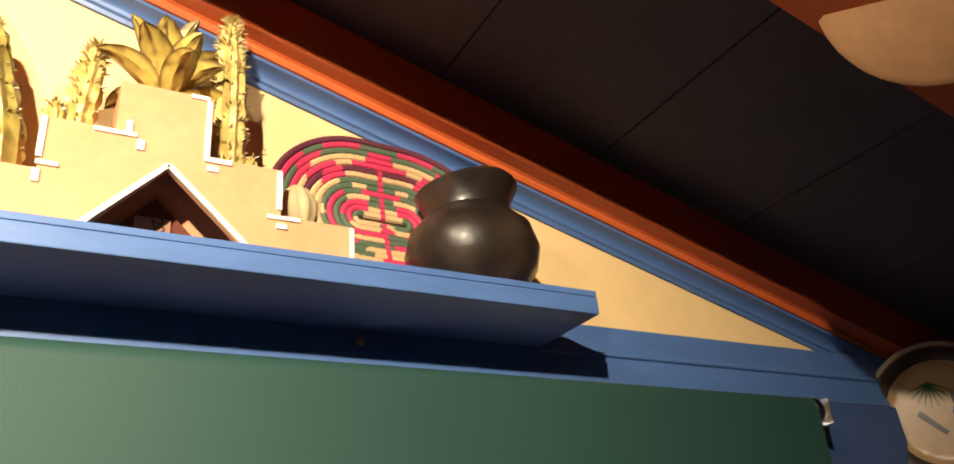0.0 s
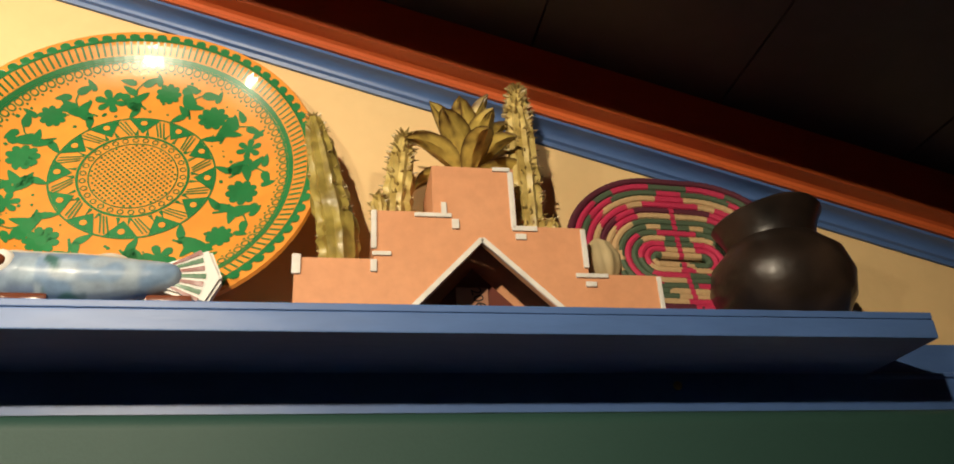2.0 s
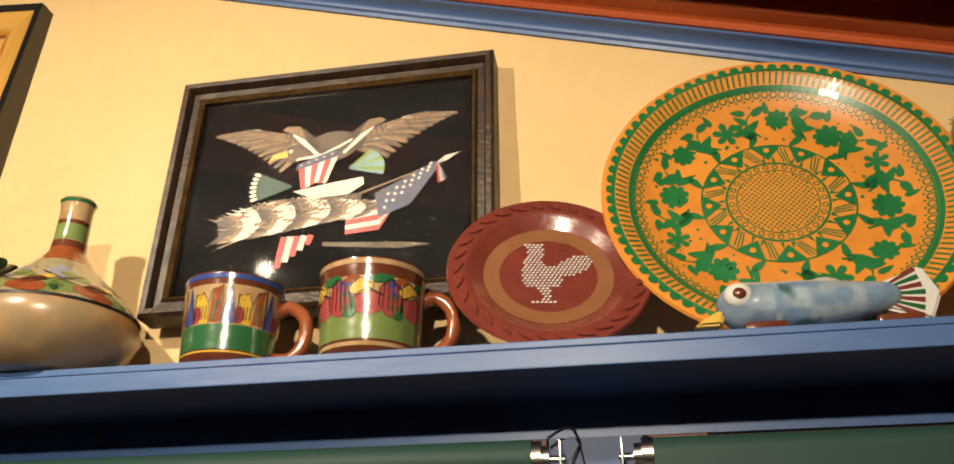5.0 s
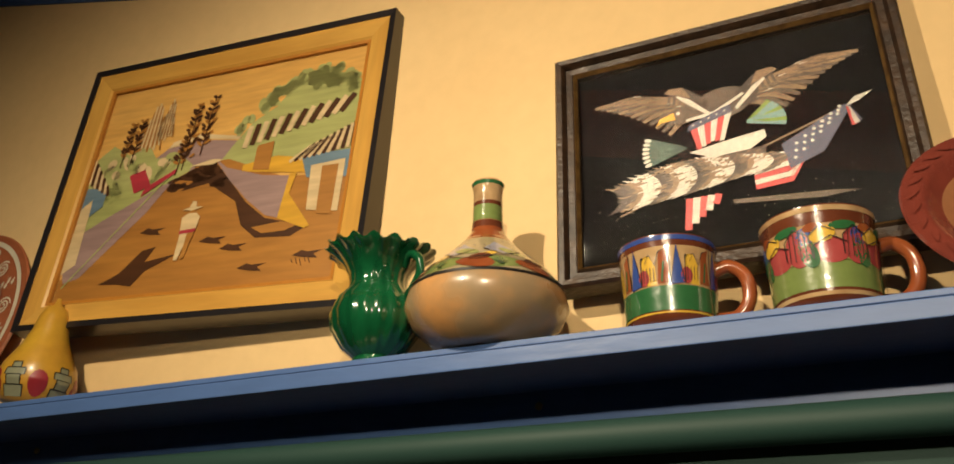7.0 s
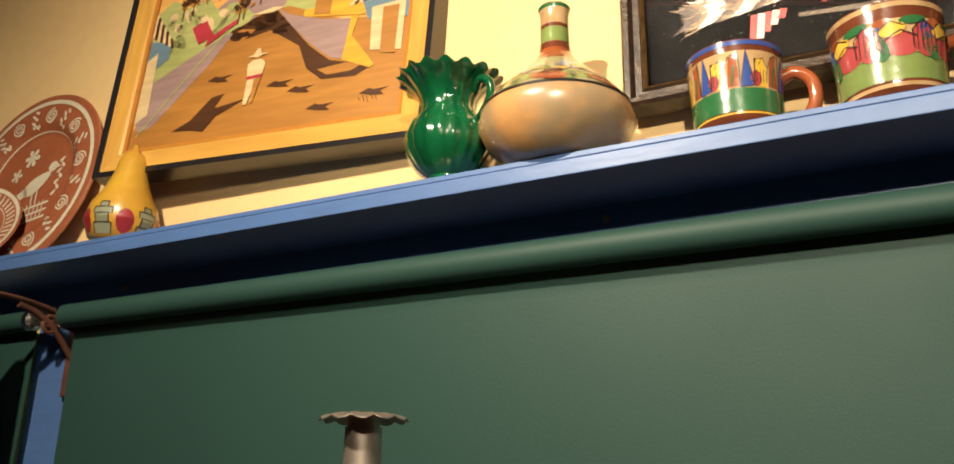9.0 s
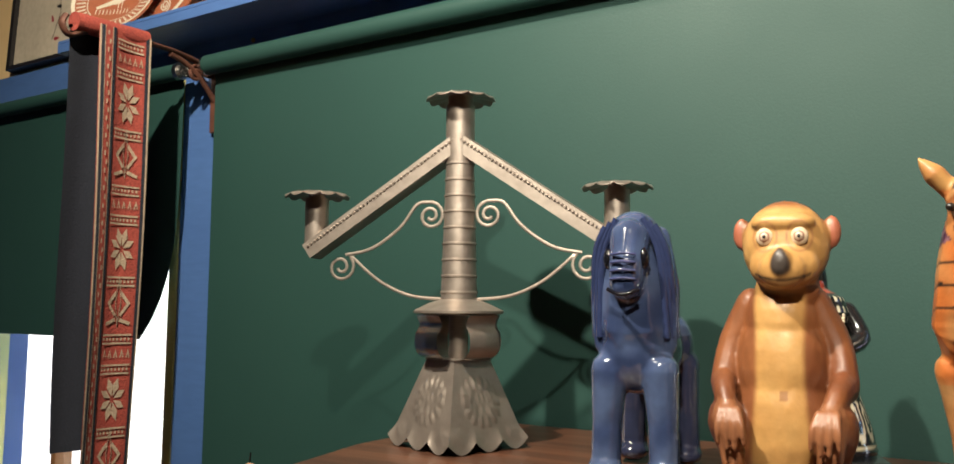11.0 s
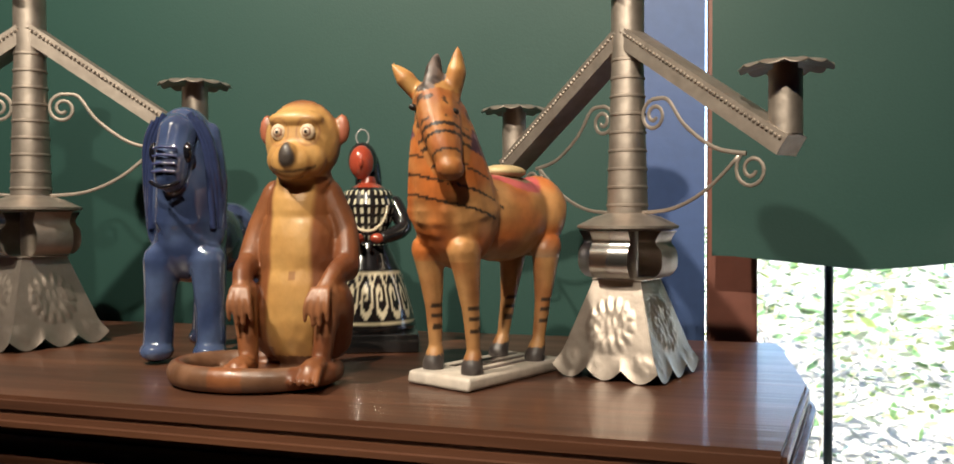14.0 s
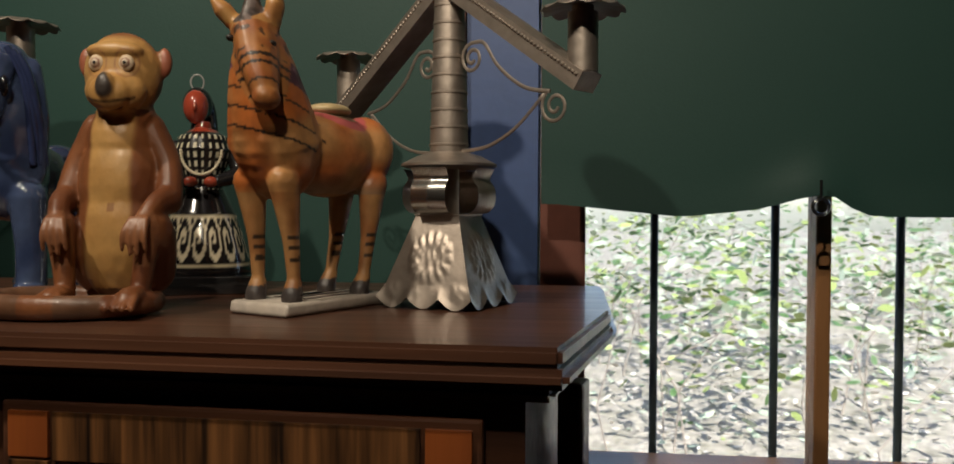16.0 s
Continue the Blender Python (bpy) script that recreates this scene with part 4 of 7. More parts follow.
for k in range(14):
    r = 0.1165 - 0.0084 * k
    if r < 0.006:
        break
    n = max(16, int(r * 700))
    plan = []
    for sg, mid in ((1, 0.0), (-1, math.pi)):
        plan += [(sg * CORE + r * math.cos(mid + math.pi * (i / n - 0.5)), r * math.sin(mid + math.pi * (i / n - 0.5))) for i in range(n + 1)]
        plan += [(sg * CORE * (1 - 2 * i / 18), sg * r) for i in range(1, 18)]
    pts = [Vector((x, 0.0012 * math.sin(40 * x) + 0.016 * (1 - (r / 0.12) ** 2), z)) for x, z in plan]
    bm = tube(pts, [0.0046 * (1 + 0.14 * (i % 2)) for i in range(len(pts))], 8, closed=True, up=(0, 1, 0))
    for fcx in bm.faces:
        c = fcx.calc_center_median()
        wide = abs(c.x) / (0.020 + 0.006 * (k % 4))
        seg = int(wide + 0.5 * (k // 2)) % 3 if c.z > 0 else int(2 * math.atan2(c.z, c.x) + 0.4 * k) % 3
        fcx.material_index = keys.index(order[k] if seg else alt[k])
        if abs(c.x) < 0.0022 and k > 3:
            fcx.material_index = keys.index("k")
    part("coil", bm, [BK[q] for q in keys], basket)

# black pot
pot = thing("black_clay_pot", "burnished black clay pot with a flared neck at the shelf end", "pot", pose(0.607, -0.042, SHELF + 0.001, 0, -2, 0))
pp = [(0, 0.006), (0.045, 0.0), (0.060, 0.008), (0.078, 0.034), (0.084, 0.060), (0.077, 0.088), (0.060, 0.105), (0.053, 0.113), (0.0545, 0.122), (0.061, 0.136), (0.0665, 0.145), (0.0645, 0.148), (0.057, 0.142), (0.048, 0.124), (0.046, 0.113), (0.058, 0.098), (0.066, 0.06), (0, 0.02)]
POTM = mat("burnished_black_clay", (0.016, 0.011, 0.009), 0.36, second=(0.050, 0.030, 0.020), scale=11, bump=1.0, bump_scale=28, coat=0.2, fine=0.5, spread=0.35)
part("body", lathe(pp, 72, wave=lambda k, a, r, z: (r * (1 + 0.014 * math.sin(2 * a + 1) + 0.010 * math.sin(5 * a + 9 * z)), z + (0.005 * math.sin(a + 2.2) + 0.002 * math.sin(3 * a) if z > 0.12 else 0))), POTM, pot)

# painted water bottle
bottle = thing("clay_bottle", "tan clay bottle with painted shoulder and banded neck", "bottle", pose(-1.047, -0.078, SHELF + 0.001))
bp = [(0, 0.004), (0.05, 0.0), (0.066, 0.006), (0.095, 0.030), (0.107, 0.056), (0.102, 0.078), (0.080, 0.104), (0.052, 0.131), (0.032, 0.152), (0.0225, 0.166), (0.0200, 0.185), (0.0195, 0.224), (0.0205, 0.234), (0.0225, 0.239), (0.021, 0.243), (0.016, 0.240), (0.014, 0.19), (0.015, 0.16), (0, 0.09)]
BUFF = mat("buff_burnished_clay", (0.62, 0.31, 0.11), 0.25, second=(0.33, 0.23, 0.13), scale=11, coat=0.5, bump=0.25, bump_scale=30, fine=0.15, spread=0.22)
part("body", lathe(bp, 72), BUFF, bottle)


def on_turned(prof, rmid):
    hs = [p[1] for p in prof]
    rs = [p[0] for p in prof]

    def place(u, v, lift):
        a = u / rmid
        r = float(np.interp(v, hs, rs)) + lift
        return Vector((r * math.cos(a), r * math.sin(a), v))

    return place


bprof = bp[1:14]
d = Decor(on_turned(bprof, 0.09), 0.0006, 0.006)
F = math.pi * 0.09
sh_grey = plain("grey_slip", (0.42, 0.33, 0.2), 0.2, 0.7, bump=0.35, bump_scale=55, second=(0.3, 0.25, 0.14), scale=40)
d.poly(sh_grey, [(-F, 0.077), (F, 0.077), (F, 0.145), (-F, 0.145)])
for z0, z1, col in ((0.0735, 0.0775, BLACKP), (0.146, 0.170, RUSTG), (0.170, 0.180, BROWNG), (0.181, 0.204, LIMEP), (0.204, 0.210, BROWNG), (0.210, 0.235, sand), (0.235, 0.240, GREENP)):
    d.poly(col, [(-F, z0), (F, z0), (F, z1), (-F, z1)])
LILAC = plain("lilac_glaze", (0.3, 0.3, 0.38), 0.2, 0.7, bump=0.3, bump_scale=60)
rnd = random.Random(8)
for k in range(7):
    u = -F + 2 * F * (k + 0.5) / 7 + rnd.uniform(-0.006, 0.006)
    d.blob(LIMEP, u, 0.090, 0.030, 0.011, 0.05, 16, 1, pinch=0.3)
    d.blob(RUSTG, u + 0.038, 0.088, 0.024, 0.010, -0.12, 14, 2, pinch=-0.3)
    d.blob(BROWNG, u + 0.044, 0.098, 0.015, 0.006, 0.2, 12, 3)
    d.blob(YELLOWP, u - 0.018, 0.104, 0.014, 0.004, 0.3, 10, 2)
    d.blob(LIMEP, u + 0.020, 0.112, 0.022, 0.006, -0.2, 12, 2)
    d.poly(LILAC, [(u - 0.026, 0.117), (u + 0.004, 0.104), (u + 0.034, 0.114), (u + 0.012, 0.126), (u - 0.004, 0.134)], 1)
    d.stroke(BLACKP, [(u - 0.026, 0.117), (u + 0.004, 0.104), (u + 0.034, 0.114)], 0.0014, 4)
    d.stroke(BLACKP, [(u - 0.03, 0.098), (u, 0.1015), (u + 0.026, 0.096), (u + 0.06, 0.099)], 0.0012, 4)
    for q in range(-3, 4):
        d.stroke(GREENP if q % 2 else BLACKP, [(u - 0.004, 0.083), (u - 0.004 + 0.0034 * q, 0.097 - 0.0006 * q * q)], [0.0016, 0.0008], 5)
    for q in range(9):
        d.blob(BLACKP, u + rnd.uniform(-0.035, 0.035), rnd.uniform(0.108, 0.138), 0.0013, n=5, up=4)
d.lay(bottle, "glaze_painting")

# green glazed jug
jug = thing("green_jug", "dark green glazed clay jug with a ruffled rim and ring handles", "jug", pose(-1.214, -0.078, SHELF + 0.001))
gj = [(0, 0.004), (0.026, 0.0), (0.031, 0.003), (0.028, 0.010), (0.044, 0.022), (0.060, 0.046), (0.0635, 0.068), (0.055, 0.092), (0.042, 0.107), (0.0395, 0.116), (0.041, 0.128), (0.050, 0.143), (0.066, 0.157), (0.075, 0.162), (0.077, 0.165), (0.073, 0.1665), (0.055, 0.153), (0.036, 0.125), (0.042, 0.10), (0, 0.05)]
GGL = mat("bottle_green_glaze", (0.002, 0.042, 0.016), 0.12, second=(0.006, 0.11, 0.04), scale=18, coat=1.0, bump=0.45, bump_scale=45, stretch=(1, 1, 0.3), fine=0.3)


def ruffle(k, a, r, z):
    f = max(0.0, min(1.0, (z - 0.140) / 0.022))
    rib = 0.016 * math.cos(20 * a) if 0.02 < z < 0.14 else 0
    return r * (1 + rib) + 0.0032 * f * math.cos(17 * a), z + 0.0036 * f * math.cos(17 * a + 1) + 0.003 * f * math.sin(2 * a)


part("body", lathe(gj, 128, wave=ruffle), GGL, jug)
for s in (1.0,):
    hp = [(s * 0.046, -0.006, 0.138), (s * 0.062, -0.022, 0.146), (s * 0.078, -0.026, 0.136), (s * 0.079, -0.024, 0.116), (s * 0.066, -0.016, 0.100), (s * 0.054, -0.006, 0.096)]
    part("handle", tube(smooth_curve(hp, 7), 0.0062, 10, up=(0, 1, 0)), GGL, jug)

# gourd
gourd = thing("painted_gourd", "yellow gourd with red and grey stepped painting on the shelf", "gourd", pose(-1.886, -0.062, SHELF + 0.001, 0, 3, 0))
gp = [(0, 0.004), (0.03, 0.0), (0.052, 0.012), (0.064, 0.042), (0.058, 0.072), (0.040, 0.106), (0.029, 0.136), (0.025, 0.160), (0.018, 0.176), (0.007, 0.184), (0.004, 0.196), (0, 0.197)]
part("shell", lathe(gp, 56), mat("yellow_gourd_skin", (0.55, 0.33, 0.035), 0.3, second=(0.46, 0.22, 0.03), scale=12, coat=0.4, bump=0.15, fine=0.15), gourd)
d = Decor(on_turned(gp[1:11], 0.062), 0.0006, 0.006)
GREYP = plain("grey_green_paint", (0.25, 0.26, 0.17), 0.4)
REDP = plain("crimson_paint", (0.3, 0.02, 0.03), 0.4, 0.3)
for k in range(5):
    u = P2 * 0.062 * k / 5
    for i, (w, z0, z1) in enumerate(((0.034, 0.012, 0.030), (0.024, 0.030, 0.046), (0.034, 0.046, 0.058), (0.016, 0.058, 0.068))):
        d.poly(GREYP, [(u - w / 2, z0), (u + w / 2, z0), (u + w / 2, z1), (u - w / 2, z1)])
        for sx in (-1, 1):
            d.stroke(BLACKP, [(u + sx * w / 2, z0), (u + sx * w / 2, z1)], 0.0018, 1)
        d.stroke(BLACKP, [(u - w / 2, z1), (u + w / 2, z1)], 0.0016, 1)
    d.blob(REDP, u + 0.039, 0.036, 0.015, 0.022, 0, 14)
d.lay(gourd, "painted_band")

# terracotta plates at the end of the shelf


def bowl_depth(r):
    return 0.016 * (1 - min(1, max(0, (r / 0.2 - 0.62) / 0.12)))


PR = 0.212
plate = thing("terracotta_plate", "large terracotta plate with white slip birds and spirals", "plate", leaning(-2.268, PR, 0.020, 7, 0))
part("dish", dish(bowl_depth, PR, 0.008, 80, 30), TERRA, plate)
d = Decor(on_dish(bowl_depth), 0.0008, 0.02)
d.ring(CREAM, 0, 0, 0.194, 0.010, 80)
d.ring(CREAM, 0, 0, 0.128, 0.0022, 80)


def spiral(d, col, x, y, r, w, turns=2.2, a0=0.0):
    n = int(14 * turns)
    d.stroke(col, [(x + r * (1 - 0.85 * i / n) * math.cos(a0 + P2 * turns * i / n), y + r * (1 - 0.85 * i / n) * math.sin(a0 + P2 * turns * i / n)) for i in range(n + 1)], w)


for i in range(10):
    a = P2 * (i + 0.25) / 10
    spiral(d, CREAM, *pol(0.160, a), 0.019, 0.0036, 2.3, a)
    b = a + P2 / 20
    for k in range(-2, 3):
        leaf(d, CREAM, *pol(0.160 + 0.009 * k, b + 0.05 * (k % 2)), 0.008, b + 0.9)
    for k in range(3):
        d.blob(CREAM, *pol(0.142, b + 0.06 * (k - 1)), 0.003, n=7)


def slip_bird(d, col, x, y, s):
    d.blob(col, x, y, 0.036 * s, 0.016 * s, 0.55, 16, pinch=0.35)
    d.blob(col, x + 0.032 * s, y + 0.030 * s, 0.012 * s, 0.011 * s, 0, 12)
    d.poly(col, [(x + 0.042 * s, y + 0.034 * s), (x + 0.055 * s, y + 0.028 * s), (x + 0.042 * s, y + 0.026 * s)])
    d.stroke(col, [(x - 0.022 * s, y - 0.012 * s), (x - 0.075 * s, y - 0.040 * s)], [0.02 * s, 0.012 * s])
    for k in (-0.006, 0.006):
        d.stroke(col, [(x + k * s, y - 0.012 * s), (x + (k + 0.004) * s, y - 0.042 * s)], 0.003 * s)


slip_bird(d, CREAM, 0.022, 0.0, 1.15)
for k in range(3):
    d.stroke(CREAM, [(-0.04, -0.066 - 0.016 * k), (0.075, -0.05 - 0.016 * k)], 0.005)
for k in range(9):
    d.stroke(CREAM, [(-0.035 + 0.012 * k, -0.10 + 0.0016 * k), (-0.037 + 0.012 * k, -0.056 + 0.0016 * k)], 0.003)
flower(d, CREAM, -0.02, 0.068, 0.022, 6)
flower(d, CREAM, -0.055, 0.03, 0.016, 5)
for k in range(7):
    leaf(d, CREAM, 0.083 + 0.006 * (k % 2), -0.03 + 0.013 * k, 0.009, 0.7 + 1.6 * (k % 2))
d.lay(plate, "slip_painting")
PS = 0.106


def small_depth(r):
    return 0.018 * (1 - (r / PS) ** 2)


plate = thing("terracotta_plate", "small terracotta dish with a white slip bird and hatched rim", "plate", Matrix.Translation((-2.315, -0.078, SHELF + 0.001)) @ pose(0, 0, 0, 0, 0, 22) @ Matrix.Translation((0, 0, PS * math.cos(radians(22)))) @ pose(0, 0, 0, -22, 0, 0))
part("dish", dish(small_depth, PS, 0.006, 64, 20), TERRA, plate)
d = Decor(on_dish(small_depth), 0.0008, 0.02)
d.ring(CREAM, 0, 0, PS - 0.005, 0.008, 64)
for i in range(44):
    a = P2 * i / 44
    d.stroke(CREAM, [pol(0.074, a), pol(0.094, a + 0.04)], 0.0042)
d.ring(CREAM, 0, 0, 0.070, 0.002, 48)
slip_bird(d, CREAM, 0.012, 0.005, 0.75)
for k in range(10):
    d.stroke(CREAM, [(-0.04 + 0.009 * k, -0.046), (-0.042 + 0.009 * k, -0.03)], 0.0024)
for k in range(6):
    leaf(d, CREAM, -0.05 + 0.006 * k, 0.03 + 0.008 * (k % 3), 0.007, 0.8 * k)
d.lay(plate, "slip_painting")

# ---- framed pictures ----


def frame_bars(th, w, h, profile, material, name="frame_bar", label=""):
    """Four mitred bars round an opening w by h, centred, in the plane of x and z; profile: (out from the opening, towards the wall)."""
    for k in range(4):
        lx, lz = (w, h) if k % 2 == 0 else (h, w)
        bm = bmesh.new()
        rows = []
        for s in (-1, 1):
            row = []
            for o, y in profile:
                row.append(bm.verts.new((s * (lx / 2 + o), y, lz / 2 + o)))
            rows.append(row)
        n = len(profile)
        bm.faces.new(rows[0]), bm.faces.new(rows[1][::-1])
        for i in range(n):
            bm.faces.new((rows[0][i], rows[1][i], rows[1][(i + 1) % n], rows[0][(i + 1) % n]))
        part(name, bm, material, th, label, sharp=25, m=pose(0, 0, 0, 0, 90 * k, 0))


PGLASS = bpy.data.materials.new("picture_glass")
PGLASS.use_nodes = True
g = PGLASS.node_tree
gb = g.nodes["Principled BSDF"]
gb.inputs["Transmission Weight"].default_value, gb.inputs["Roughness"].default_value, gb.inputs["IOR"].default_value = 1.0, 0.015, 1.3

# embroidered eagle behind glass
eg = thing("framed_embroidery", "embroidered eagle with striped flag on black behind glass", "picture", pose(-0.733, 0.001, 2.180, -2.2, 0, 0))
OLDF = mat("dark_carved_frame", (0.075, 0.038, 0.018), 0.4, second=(0.018, 0.010, 0.006), scale=40, bump=0.8, bump_scale=140, fine=0.4)
GILT = mat("worn_gilt", (0.35, 0.2, 0.06), 0.4, 0.6, second=(0.12, 0.06, 0.02), scale=60, bump=0.5, bump_scale=160)
w, h = 0.408, 0.316
frame_bars(eg, w, h, [(0, -0.008), (0.004, -0.013), (0.007, -0.009), (0.016, -0.010), (0.017, -0.016), (0.020, -0.022), (0.027, -0.023), (0.031, -0.018), (0.031, 0.020), (0, 0.012)], OLDF, label="carved dark wooden frame bar")
frame_bars(eg, w, h, [(-0.001, -0.0075), (0.0025, -0.0145), (0.006, -0.0095), (0.003, -0.004)], GILT, "gilt_slip", "worn gilt slip")
SATIN = mat("black_satin", (0.004, 0.0036, 0.004), 0.85, spec=0.05, second=(0.007, 0.0062, 0.0062), scale=6, bump=0.1, bump_scale=300)
part("backing", box(-w / 2 - 0.004, w / 2 + 0.004, 0.004, 0.012, -h / 2 - 0.004, h / 2 + 0.004), SATIN, eg, smooth=False)
d = Decor(lambda x, z, lift: Vector((x, 0.004 - lift, z)), 0.0006, 0.05)
T1 = plain("brown_silk", (0.09, 0.055, 0.035), 0.5, bump=0.6, bump_scale=220, fine=0.4)
T2 = plain("tan_silk", (0.2, 0.115, 0.06), 0.5, bump=0.6, bump_scale=220, fine=0.4)
T3 = plain("dark_brown_silk", (0.045, 0.025, 0.018), 0.5, bump=0.6, bump_scale=220)
TW = plain("white_silk", (0.48, 0.43, 0.37), 0.5, bump=0.6, bump_scale=220, fine=0.3)
TR = plain("red_silk", (0.42, 0.03, 0.03), 0.5, bump=0.6, bump_scale=220)
TB = plain("navy_silk", (0.05, 0.05, 0.09), 0.5, bump=0.6, bump_scale=220)
TG = plain("dark_green_silk", (0.02, 0.05, 0.035), 0.5, bump=0.6, bump_scale=220)
TT = plain("teal_silk", (0.13, 0.22, 0.22), 0.5, bump=0.6, bump_scale=220)
TY = plain("gold_silk", (0.55, 0.28, 0.03), 0.5)
for s in (-1, 1):
    for k in range(13):
        u = k / 12
        x0, z0 = s * (0.028 + 0.045 * u), 0.060 + 0.036 * u - 0.012 * u * u
        x1, z1 = s * (0.075 + 0.105 * u), 0.030 + 0.07 * u + 0.008 * math.sin(3 * u)
        d.stroke(T1 if k % 2 else T2, [(x0, z0 + 0.004), ((x0 + x1) / 2, (z0 + z1) / 2 + 0.010), (x1, z1)], [0.013, 0.012, 0.005], 0.1 * k)
    for k in range(70):
        u = rnd.random()
        x0, z0 = s * (0.030 + 0.050 * u), 0.062 + 0.034 * u
        x1, z1 = s * (0.075 + 0.105 * u), 0.030 + 0.07 * u + 0.008 * math.sin(3 * u)
        m_ = rnd.uniform(0.15, 0.9)
        d.stroke((T3, TW, T2, T1)[k % 4] if m_ < 0.4 else (T1, T2, T3)[k % 3], [(x0 + (x1 - x0) * m_, z0 + (z1 - z0) * m_ + 0.010 * math.sin(math.pi * m_)), (x0 + (x1 - x0) * (m_ + 0.12), z0 + (z1 - z0) * (m_ + 0.12) + 0.010 * math.sin(math.pi * (m_ + 0.12)))], [0.0016, 0.0006], 2.2)
    d.poly(T3, [(s * 0.02, 0.06), (s * 0.075, 0.098), (s * 0.068, 0.104), (s * 0.045, 0.100), (s * 0.018, 0.075)], 2)
    d.poly(T2, [(s * 0.04, 0.083), (s * 0.078, 0.1), (s * 0.07, 0.106), (s * 0.05, 0.104)], 3)
    d.stroke(TW, [(s * 0.018, 0.05), (s * 0.045, 0.078), (s * 0.06, 0.09)], [0.005, 0.008, 0.003], 4)
d.blob(T1, 0.0, 0.064, 0.040, 0.026, 0.1, 18, 2)
d.poly(T3, [(-0.035, 0.04), (0.045, 0.055), (0.05, 0.075), (0.02, 0.07), (-0.03, 0.055)], 3)
d.blob(T1, -0.052, 0.058, 0.022, 0.015, 0.2, 16, 3)
d.stroke(TW, [(-0.05, 0.046), (-0.01, 0.05), (0.03, 0.072)], [0.004, 0.006, 0.004], 5)
d.poly(TY, [(-0.066, 0.064), (-0.086, 0.058), (-0.092, 0.046), (-0.084, 0.051), (-0.064, 0.052)], 4)
d.blob(TW, -0.060, 0.061, 0.0032, n=8, up=5)
for k in range(6):
    d.poly(TR if k % 2 == 0 else TW, [(-0.045 + 0.0095 * k, 0.028 + 0.003 * k), (-0.0355 + 0.0095 * k, 0.031 + 0.003 * k), (-0.032 + 0.006 * k, 0.002 + 0.001 * k - 0.002 * abs(k - 3)), (-0.038 + 0.006 * k, 0.001 + 0.001 * k - 0.002 * abs(k - 3))], 6)
d.poly(TB, [(-0.05, 0.026), (0.012, 0.045), (0.010, 0.058), (-0.046, 0.037)], 7)
for k in range(5):
    d.blob(TW, -0.041 + 0.011 * k, 0.035 + 0.0035 * k, 0.0016, n=5, up=8)
d.poly(TW, [(-0.05, -0.006), (0.0, 0.002), (0.05, 0.008), (0.052, -0.004), (0.03, -0.018), (-0.02, -0.020)], 4)
for k in range(7):
    a = 2.75 + 0.12 * k
    d.stroke(TG, [(-0.052, 0.002), (-0.052 + 0.055 * math.cos(a), 0.004 + 0.055 * math.sin(a))], [0.003, 0.007], 5)
    d.blob(TW, -0.052 + 0.057 * math.cos(a), 0.004 + 0.057 * math.sin(a), 0.0055, 0.003, a, 8, 6)
for k in range(8):
    a = 0.9 - 0.16 * k
    d.stroke(TT if k % 3 else LIMEP, [(0.03, 0.024), (0.03 + 0.05 * math.cos(a), 0.02 + 0.04 * math.sin(a))], [0.004, 0.006], 5)
d.poly(T3, [(-0.062, -0.019), (0.05, -0.017), (0.047, -0.038), (-0.060, -0.036)], 3)
for k in range(60):
    d.blob(T2 if k % 2 else T1, -0.058 + 0.0018 * k, -0.027 + 0.006 * math.sin(k * 2.3), 0.0022, 0.0012, k, 6, 4)
rnd = random.Random(31)
for k in range(26):
    u = k / 25
    hh = 0.011 + 0.013 * math.sin(math.pi * min(1, 0.15 + u * 0.9))
    col = (T3, T1, T2, TW, TW, TW)[k % 6]
    for t in range(17):
        w_ = t / 8 - 1
        x = -0.158 + 0.205 * u + 0.016 * (1 - w_ * w_)
        z = -0.060 + 0.018 * u + 0.008 * math.sin(math.pi * u) + hh * w_ + rnd.uniform(-0.001, 0.001)
        d.stroke(col if rnd.random() < 0.8 else T2, [(x + 0.010, z + 0.002), (x, z), (x - rnd.uniform(0.007, 0.012), z + 0.004 * w_)], [0.0026, 0.0030, 0.0008], 3 + 0.06 * (25 - k) + 0.01 * t)
for k in range(6):
    u = k / 5
    d.stroke(TR if k % 2 == 0 else TW, [(0.03, -0.076 + 0.007 * k), (0.075, -0.073 + 0.008 * k), (0.115 - 0.012 * (5 - k) * 0.4, -0.045 + 0.009 * k)], 0.0075, 2)
d.poly(TB, [(0.075, -0.058), (0.118, -0.042), (0.160, 0.020), (0.150, 0.022), (0.098, -0.005), (0.068, -0.020)], 3)
for i in range(6):
    for j in range(3):
        d.blob(TW, 0.083 + 0.0115 * i + 0.002 * j, -0.044 + 0.0105 * i + 0.0105 * j - 0.001 * i * j, 0.0026, n=5, up=4)
d.stroke(T2, [(-0.15, -0.085), (0.155, 0.020)], 0.0028, 1)
d.poly(TW, [(0.152, 0.018), (0.168, 0.022), (0.186, 0.034), (0.164, 0.030)], 5)
for k, c in enumerate((TR, TW, TB)):
    d.stroke(c, [(0.154, 0.018), (0.158 + 0.004 * k, -0.012 + 0.002 * k)], [0.004, 0.006], 4)
